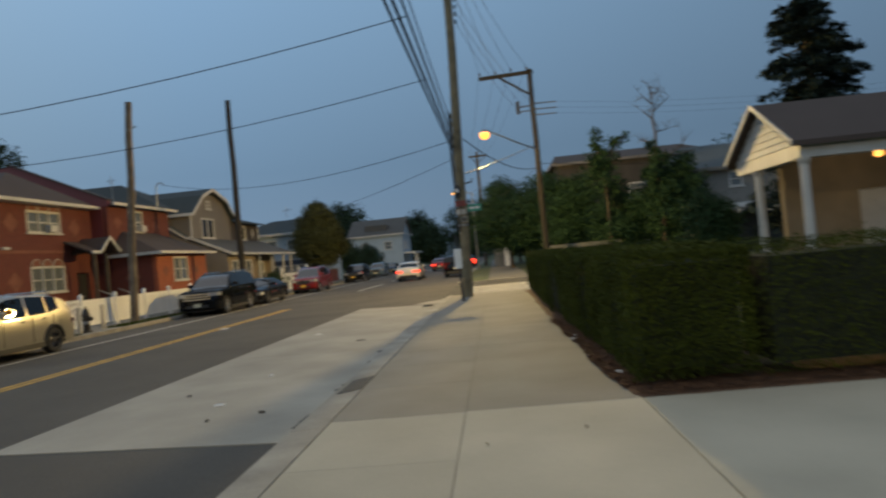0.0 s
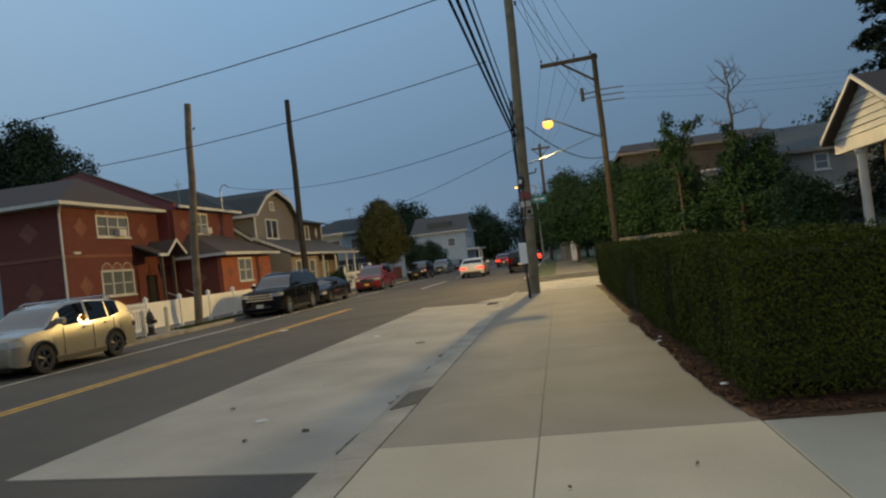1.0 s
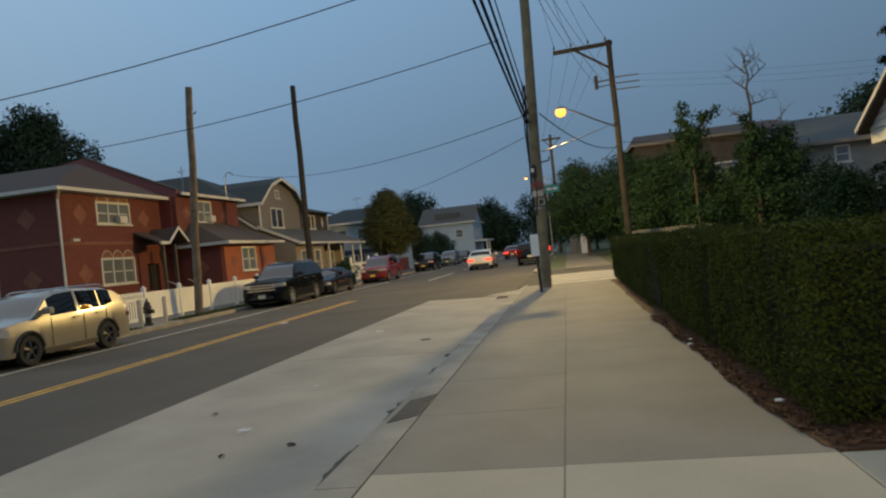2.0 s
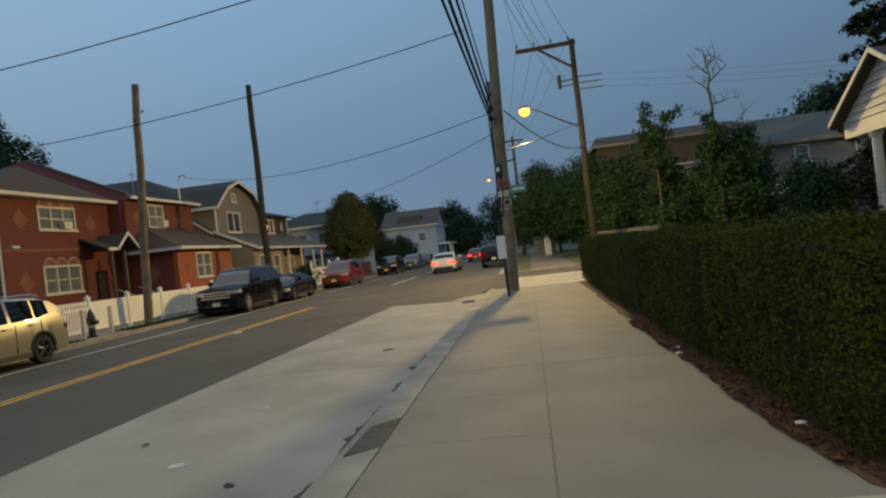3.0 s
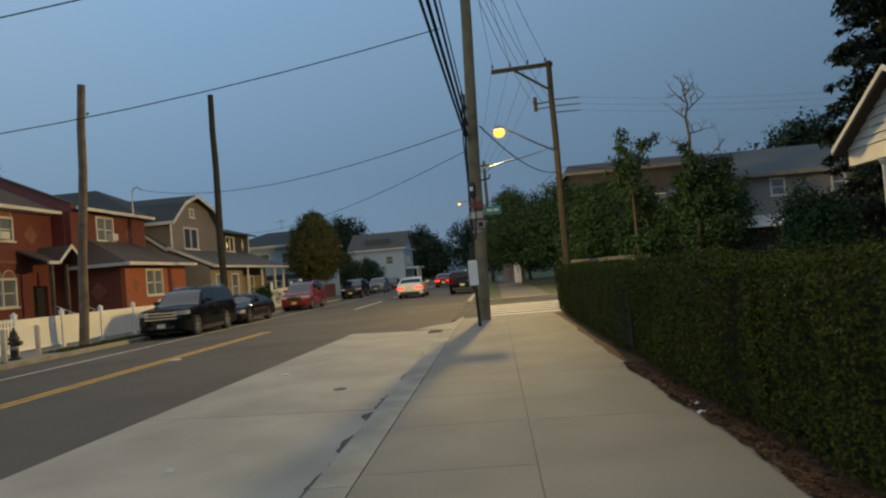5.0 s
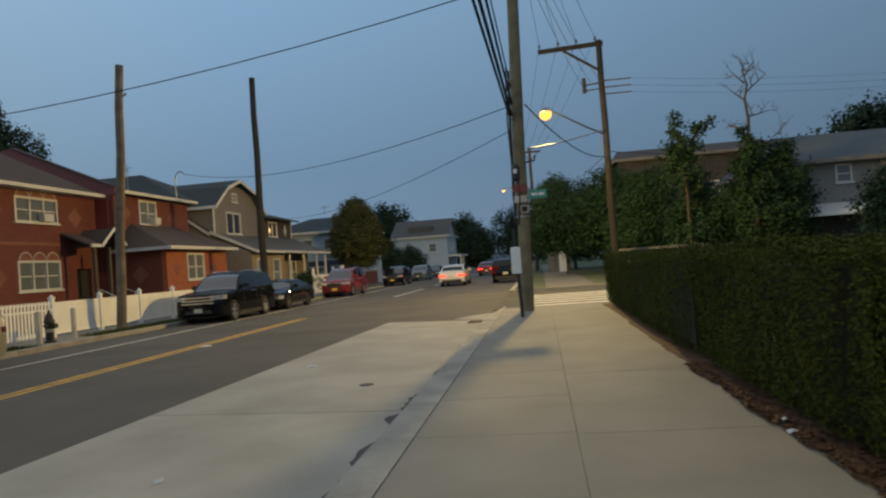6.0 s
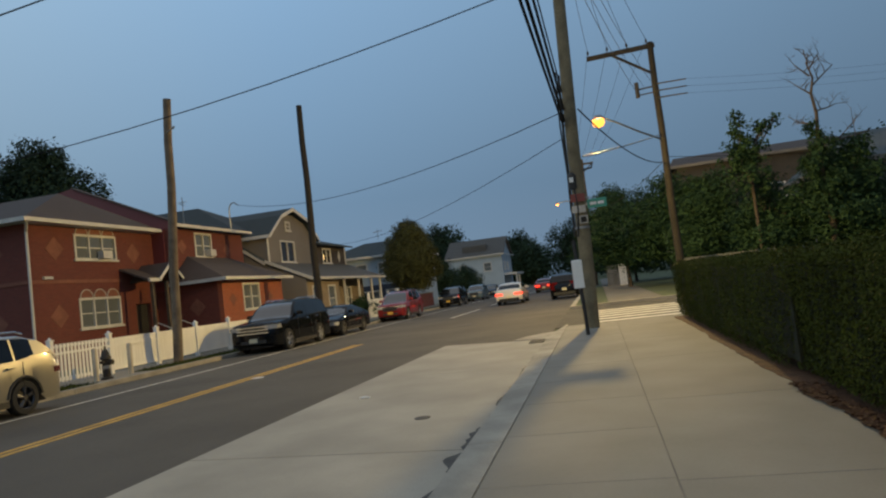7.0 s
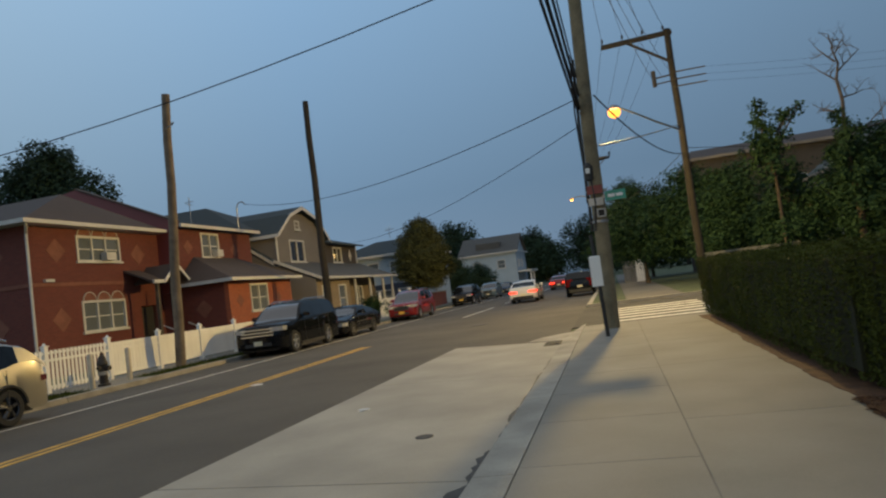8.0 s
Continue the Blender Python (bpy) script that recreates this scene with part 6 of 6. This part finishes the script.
part("nozzle", Geo().rod((0, -0.08, 0.5), (0, -0.2, 0.5), 0.05, 0.05, 10), CAST, hyd, world=False)
part("band", Geo().turn([(0.122, 0.30), (0.126, 0.32), (0.122, 0.40)], (0, 0, 0), "z", 16), STEEL, hyd, world=False)
part("operating_nut", Geo().rod((0, 0, 0.86), (0, 0, 0.95), 0.03, 0.03, 5), CAST, hyd, world=False)
bol = thing("bollard", (-14.7, 23.6, -0.005), "short pale steel bollard guarding the hydrant", "bollard", "hydrant bollards")
part("tube", Geo().turn([(0.075, 0.0), (0.075, 0.88), (0.06, 0.93), (0.001, 0.95)], (0, 0, 0), "z", 14), CREAM_STEEL, bol, world=False, smooth=40)
copy_thing(bol, pose(-14.75, 25.15, -0.005))

basin = thing("storm_drain", (-2.1, 23.5, ROAD), "iron storm drain grating by the corner kerb", "drain", kind="structure")
part("frame", Geo().box(-2.42, 23.15, ROAD + 0.0125, -2.03, 23.93, ROAD + 0.020), CAST, basin)
for k in range(7):
    part("bar", Geo().box(-2.40, 23.2 + 0.105 * k, ROAD + 0.0195, -2.05, 23.25 + 0.105 * k, ROAD + 0.032), CAST, basin)
for x, y, r in ((-6.02, 34.2, 0.38), (-7.6, 47.0, 0.38), (-2.9, 14.9, 0.10)):
    mh = thing("manhole_cover", (x, y, ROAD), "round cast iron cover in the road", "manhole cover", "manhole covers", "structure")
    z = 0.012 if r < 0.2 else 0.0
    part("ring", Geo().turn([(r, z), (r, z + 0.006), (r * 0.92, z + 0.008), (0.001, z + 0.006)], (0, 0, 0), "z", 24), CAST, mh, world=False)


def scrap(name, x, y, z, w, h, turn_deg, label, mat=None):
    """A crumpled flat scrap."""
    r = random.Random(int(x * 100 + y * 10))
    g = Geo()
    pts = [(w * math.cos(a) * r.uniform(0.6, 1), h * math.sin(a) * r.uniform(0.6, 1), r.uniform(0.0, 0.02)) for a in [k * math.pi / 4 for k in range(8)]]
    for i in range(8):
        g.face((0, 0, 0.03), pts[i], pts[(i + 1) % 8])
    g.face(*[(p[0], p[1], -0.004) for p in pts])
    ob = part(name, g, mat or PAPER)
    ob.matrix_basis = pose(x, y, z + 0.005, 0, 0, turn_deg)
    return tagged(ob, label, "litter", "street litter")


scrap("paper_scrap", -3.52, 8.78, ROAD + 0.012, 0.09, 0.05, 20, "crumpled white paper scrap on the slab")
scrap("paper_scrap", -3.55, 10.9, ROAD + 0.012, 0.06, 0.04, 70, "small white paper scrap on the slab")
scrap("paper_scrap", -4.35, 16.9, ROAD + 0.012, 0.11, 0.07, 40, "white paper scrap near the slab edge")
scrap("paper_scrap", -8.6, 21.5, ROAD, 0.22, 0.10, 10, "torn paper lying by the yellow line")
scrap("leaf_litter", -2.75, 8.15, ROAD + 0.012, 0.06, 0.03, 0, "dead leaf on the slab", BARK)
scrap("leaf_litter", -3.3, 7.9, ROAD + 0.012, 0.04, 0.02, 50, "dead leaf on the slab", BARK)
scrap("leaf_litter", -4.3, 9.6, ROAD + 0.012, 0.05, 0.03, 50, "dead leaf on the slab", BARK)
scrap("paper_scrap", 1.25, 11.13, 0.012, 0.05, 0.04, 10, "white scrap at the foot of the hedge")
scrap("paper_scrap", 1.42, 8.1, 0.012, 0.05, 0.04, 10, "white scrap on the mulch")
scrap("paper_scrap", 1.32, 11.5, 0.012, 0.05, 0.03, 60, "white scrap at the foot of the hedge")
scrap("leaf_litter", -0.05, 5.6, 0.0, 0.018, 0.008, 10, "dry twig on the pavement", BARK)
scrap("leaf_litter", 0.75, 5.9, 0.0, 0.018, 0.008, 10, "dry leaf on the pavement", BARK)

mulch = thing("mulch_chips", (1.8, 8, 0.02), "loose brown bark chips on bare soil", "mulch", kind="stuff")
r = random.Random(12)
g = Geo()
for i in range(5200):
    y = 6.93 + 7.5 * r.random() ** 1.4 if r.random() < 0.8 else r.uniform(6.93, 7.25)
    x = bed_edge(y) + abs(r.gauss(0.0, 0.12)) - 0.035 if y > 7.3 else r.uniform(1.40, 5.5)
    a, l, w = r.uniform(0, 6.28), r.uniform(0.012, 0.04), r.uniform(0.005, 0.012)
    c, s = math.cos(a), math.sin(a)
    z = 0.010 + r.uniform(0, 0.012)
    g.face((x - c * l - s * w, y - s * l + c * w, z), (x + c * l - s * w, y + s * l + c * w, z + r.uniform(0, 0.02)), (x + c * l + s * w, y + s * l - c * w, z + r.uniform(0, 0.012)), (x - c * l + s * w, y - s * l - c * w, z))
part("chips", g, SOIL, mulch)

blades = thing("verge_grass", (-15.5, 30, 0), "thin uneven grass along the far kerb", "grass", kind="stuff")
g = Geo()
for i in range(9000):
    x, y = r.uniform(-15.24, -14.26), r.choice((r.uniform(14, 23.1), r.uniform(25.8, 40)))
    h, a = r.uniform(0.03, 0.09), r.uniform(0, 6.28)
    c, s = math.cos(a) * 0.012, math.sin(a) * 0.012
    g.face((x - c, y - s, -0.022), (x + c, y + s, -0.022), (x + r.uniform(-0.04, 0.04), y + r.uniform(-0.04, 0.04), h))
part("blade", g, LEAF_HEDGE, blades)

# north-side details
nf = thing("pale_fence", (4.6, 43, 0), "pale board fence beyond the side street", "fence")
for k in range(22):
    part("board", Geo().box(3.6 + 0.2 * k, 43.0, -0.05, 3.79 + 0.2 * k, 43.03, 1.52), FENCE_GREY, nf)
part("rail", Geo().box(3.6, 43.031, 1.1, 8.0, 43.07, 1.2), FENCE_GREY, nf)
gate = thing("white_gate", (0.6, 62, 0), "white and grey board gate beyond the crossing", "gate")
for k in range(9):
    part("board", Geo().box(0.15 + 0.2 * k, 66.0, -0.03, 0.33 + 0.2 * k, 66.04, 1.75), VINYL if k > 4 else FENCE_GREY, gate)
part("rail", Geo().box(0.15, 66.041, 1.2, 1.95, 66.08, 1.32), VINYL, gate)

# ---------------------------------------------------------------- trees
def blobs(seed, h0, h1, rad, n, squash=1.0, top_taper=0.6):
    """Overlapping blobs that fill a crown from h0 to h1."""
    r = random.Random(seed)
    out = []
    for k in range(n):
        f = (k + 0.5) / n
        z = h0 + (h1 - h0) * f
        w = rad * (1 - top_taper * max(0, f - 0.35) / 0.65) * (0.75 if f < 0.15 else 1)
        a = k * 2.4 + r.uniform(-0.4, 0.4)
        d = w * r.uniform(0.25, 0.6)
        s = w * r.uniform(0.5, 0.72)
        out.append((d * math.cos(a), d * math.sin(a), z, s, s, s * squash * r.uniform(0.7, 1.0)))
    return out


tree("street_tree", (-16.7, 66.2, 0), 2.0, 0.18, [(0, 0, 3.6, 2.5, 2.5, 1.9), (0, 0, 5.2, 2.15, 2.15, 1.8), (0.1, 0, 6.5, 1.5, 1.5, 1.3), (-0.1, 0.1, 7.3, 0.8, 0.8, 0.7), (0.8, -0.8, 4.2, 1.7, 1.7, 1.4), (-0.9, 0.6, 4.4, 1.7, 1.7, 1.5)], 26000, 0.17, LEAF_OLIVE, 41, "dense egg-shaped olive street tree", 0.3)
tree("bush", (-19.8, 87, 0), 1.0, 0.14, blobs(2, 1.5, 5.2, 3.0, 8), 6000, 0.22, LEAF_DARK, 42, "dark spreading bush beside the pavement", 0.5, "bush")
tree("bush", (-18.2, 98, 0), 0.8, 0.12, blobs(3, 1.0, 3.4, 3.2, 7), 4500, 0.24, LEAF_DARK, 43, "dark low bush by the pavement", 0.5, "bush")
tree("shade_tree", (-30, 140, 0), 4, 0.4, blobs(4, 6, 13, 6.5, 10), 6000, 0.45, LEAF_DARK, 44, "dark tree behind a far house", 1.0)
tree("shade_tree", (-45.0, 55, 0), 5, 0.4, blobs(5, 7, 16.9, 5.6, 15), 26000, 0.30, LEAF_DARK, 45, "tall dark tree behind the brick house", 0.7)
tree("shade_tree", (-55, 54, 0), 5, 0.4, blobs(6, 6, 16.8, 6.5, 16), 22000, 0.32, LEAF_DARK, 46, "tall dark tree behind the brick house", 0.8)
# the four trees at negative y are unseen, added to darken car reflections
for i, (x, y, h, w) in enumerate(((-9, 230, 17, 10), (-22, 200, 14, 9), (6, 190, 17, 10), (-30, 260, 16, 12), (14, 150, 14, 9), (-16, 175, 8, 5), (-2, 300, 20, 14), (6, -75, 13, 8), (-24, -70, 14, 9), (-9, -130, 15, 10), (20, -62, 12, 8))):
    tree("far_tree", (x, y, 0), 4, 0.4, blobs(60 + i, 3, h, w, 9), 4500, 0.7, LEAF_DARK, 70 + i, "dark tree far along the street, seen ahead, added unseen behind", 1.6, group="far trees")
# beyond the side street, along the pavement
for i, (x, y, h, w) in enumerate(((1.6, 58, 6.4, 2.9), (4.6, 53, 6.6, 3.0), (0.9, 68, 8.0, 3.4), (5.6, 48, 5.6, 1.7), (3.0, 76, 9.0, 4.2))):
    tree("pavement_tree", (x, y, 0), 2.1, 0.15, blobs(80 + i, 2.3, h, w, 10), 8000, 0.20, LEAF_MID if i < 4 else LEAF_DARK, 90 + i, "leafy green tree beyond the side street", 0.45, group="pavement trees")
for i, (x, y, h, w) in enumerate(((8.2, 44.6, 4.6, 2.6), (10.9, 43.6, 5.8, 2.7), (5.0, 46.6, 4.6, 1.5), (6.6, 48.5, 6.2, 2.3), (11.9, 42.9, 6.3, 1.9))):
    tree("garden_tree", (x, y, 0), 1.4, 0.12, blobs(100 + i, 1.2, h, w, 9), 7000, 0.17, LEAF_MID, 110 + i, "leafy garden tree beyond the side street", 0.4, group="garden trees")
tree("sapling", (7.4, 43.0, 0), 5.2, 0.09, [(0, 0, 5.2, 1.1, 1.0, 1.0), (-0.6, 0, 6.3, 0.75, 0.6, 0.6), (0.3, 0, 6.6, 0.7, 0.6, 0.6), (-0.35, 0, 7.5, 0.4, 0.4, 0.9), (0.75, 0, 7.5, 0.5, 0.4, 0.35), (1.35, 0, 7.75, 0.45, 0.3, 0.18)], 1500, 0.19, LEAF_MID, 47, "leggy sapling with tufts of leaves", 0.25)
tree("bush", (6.05, 19.4, 0), 0.6, 0.06, [(0, 0, 0.9, 0.75, 0.75, 0.8), (0.05, 0, 1.6, 0.72, 0.72, 0.7), (-0.1, 0, 2.1, 0.55, 0.55, 0.5), (0.35, 0.1, 1.9, 0.5, 0.5, 0.5)], 7000, 0.075, LEAF_MID, 48, "rounded green bush beside a white porch", 0.18, "bush")
tree("shade_tree", (27.5, 66, 0), 4, 0.35, blobs(10, 5, 11.4, 5.8, 12), 8000, 0.36, LEAF_DARK, 49, "dark broad tree behind a slate roof", 0.8)


def dead_tree(at, h, seed):
    """A half-dead tree: bare crooked branches above, ivy tufts below."""
    t = thing("dead_tree", at, "half-dead tree with bare crooked top branches", "tree")
    r = random.Random(seed)
    trunk = Geo()
    pts = [Vector((0, 0, 0)), Vector((0.05, 0, h * 0.3)), Vector((-0.1, 0.05, h * 0.55)), Vector((0.05, 0, h * 0.75)), Vector((-0.05, 0, h * 0.85)), Vector((0.12, 0, h * 0.92)), Vector((-0.06, 0.05, h))]
    trunk.tube(pts, [0.17, 0.14, 0.11, 0.08, 0.065, 0.05, 0.03], 8)
    part("trunk", trunk, BARK, t, world=False)

    def grow(g, p, way, length, rad, depth):
        for k in range(3):
            q = p + way * (length / 3) + Vector((r.uniform(-.1, .1), r.uniform(-.1, .1), r.uniform(-.05, .09))) * length * 0.5
            g.rod(p, q, rad, rad * 0.75, 5)
            p, rad = q, rad * 0.75
            if depth and r.random() < 0.9:
                side = Vector((r.uniform(-1, 1), r.uniform(-1, 1), r.uniform(-0.2, 0.8))).normalized()
                grow(g, p, (way * 0.5 + side).normalized(), length * 0.55, rad * 0.8, depth - 1)

    for z, dx, ln in ((0.60, 1.0, 2.4), (0.70, -0.5, 1.0), (0.76, 0.9, 1.2), (0.84, -0.8, 1.0), (0.88, 0.9, 1.4), (0.93, -0.6, 0.9), (0.96, 0.6, 1.0), (0.99, -0.2, 0.7)):
        g = Geo()
        grow(g, Vector((0, 0, h * z)), Vector((dx, r.uniform(-0.4, 0.4), 0.75 if z > 0.8 else 0.2)).normalized(), ln, 0.05, 4)
        part("bare_branch", g, BARK, t, "bare crooked branch", world=False)
    bl = [(0.1, 0, h * 0.60, 0.5, 0.5, 0.5), (-0.35, 0, h * 0.52, 0.6, 0.6, 0.6), (0.4, 0, h * 0.42, 0.9, 0.9, 0.9), (-0.2, 0, h * 0.68, 0.3, 0.3, 0.35)]
    c = new("ivy", crown_mesh(bl, 2200, 0.15, seed, LEAF_MID, 0.25))
    c.parent = t
    return t


dead_tree((10.4, 42.2, 0), 10.1, 6)


def spruce(at, h, rad, seed):
    """A tall conifer: drooping tiers of needled boughs round a straight trunk."""
    t = thing("spruce", at, "tall dark spruce behind the porch house", "tree")
    part("trunk", Geo().rod((0, 0, -0.1), (0, 0, h), 0.28, 0.03, 10), BARK, t, world=False)
    r = random.Random(seed)
    rng = np.random.default_rng(seed)
    P, N = [], []
    g = Geo()
    z = 1.6
    while z < h - 0.4:
        f = 1 - z / h
        for k in range(9):
            a = r.uniform(0, 6.28)
            ln = rad * f ** 0.85 * r.uniform(0.75, 1.12) + 0.2
            tip = Vector((ln * math.cos(a), ln * math.sin(a), z - 0.18 * ln + r.uniform(-0.1, 0.25)))
            base = Vector((0, 0, z + 0.15 * ln))
            g.rod(base, tip, 0.04, 0.01, 4)
            m = int(70 * ln) + 20
            s = rng.random(m) ** 0.7
            w = 0.28 * ln * (1 - s * 0.75)
            p = np.array(base)[None] * (1 - s[:, None]) + np.array(tip)[None] * s[:, None]
            p = p + rng.normal(0, 1, (m, 3)) * np.stack([w * 0.6, w * 0.6, w * 0.35], 1) - np.array((0, 0, 0.05))
            P.append(p); N.append(np.tile((math.cos(a) * 0.3, math.sin(a) * 0.3, 1.0), (m, 1)))
        z += 0.42 + 0.2 * f
    tagged(part("bough_rest", g, BARK, t, world=False), kind="stuff")
    me = leaf_cloud(np.concatenate(P), np.concatenate(N), 0.30, seed, droop=0.8, aspect=0.35)
    me.materials.append(NEEDLE)
    c = new("needles", me)
    c.parent = t
    return t


spruce((14.2, 30.5, 0), 14.5, 3.6, 21)
side_hedge = tree("clipped_shrub", (-17.6, 18.2, 0), 0.3, 0.06, [(0, 0, 0.85, 0.9, 1.5, 0.8), (-1.2, -0.5, 0.85, 0.9, 1.4, 0.8), (0, -1.6, 0.85, 0.9, 1.2, 0.75)], 6000, 0.09, LEAF_HEDGE, 51, "clipped green shrub beside the fence", 0.15, "shrub")

# ---------------------------------------------------------------- overhead cables
MP = on_main(5.3, -0.17)
for dx, dz, r in ((0.0, 0.0, 0.036), (0.1, 0.28, 0.028), (-0.12, -0.12, 0.030), (0.12, 0.75, 0.016)):
    cable(MP + Vector((dx * 0.3, 0, dz)), (-2.2 + dx * 2.2, -12, 9.4 + dz * 1.3), 0.15, r, "trunk_cable", "thick black cable running along the street")
cable((-24, 20.6, 6.05), (-1.1, 17.5, 6.0), 0.76, 0.011)
cable((-24, 13.9, 5.62), (-1.1, 13.93, 6.38), 0.78, 0.011)
cable((-21.6, 45.2, 8.1), on_main(5.55, -0.18), 0.85, 0.013)
cable((-21.9, 58.0, 6.2), on_main(4.9, -0.18), 0.9, 0.010)
for k in range(4):
    p = ARM_PINS[k] + Vector((0, 0, 0.22))
    cable(p, on_main(11.7 + 0.12 * k, 0.1 + 0.1 * k), 0.25, 0.010, label="thin wire between timber poles")
    cable(p, (-1.55 + 0.6 * k, 77.9, 12.5), 0.5, 0.009, label="thin wire between timber poles")
for k in range(3):
    cable(on_main(9.72 + 0.42 * k, 0.2), (2.32 + 0.33 * k, 40.0, 9.47 + 0.24 * k), 0.3, 0.010, label="thin wire between timber poles")
    cable((4.45, 39.72, 9.69 - 0.33 * k), (29, 46, 10.0 - 0.36 * k), 0.5, 0.0045, label="thin wire over the side street")
cable(on_main(5.55, 0.2), (3.1, 40.25, 6.1), 0.45, 0.020, "trunk_cable", "thick black cable running along the street")
cable((3.2, 40.4, 6.35), (29, 57, 7.1), 0.5, 0.015)
cable((3.2, 40.4, 6.25), (0.2, 61, 6.0), 0.3, 0.015)
cable(on_main(4.33, 0.2), (3.08, 40.2, 7.4), 0.05, 0.024, "guy_wire", "steel guy wire catching the lamp light", mat=STEEL)
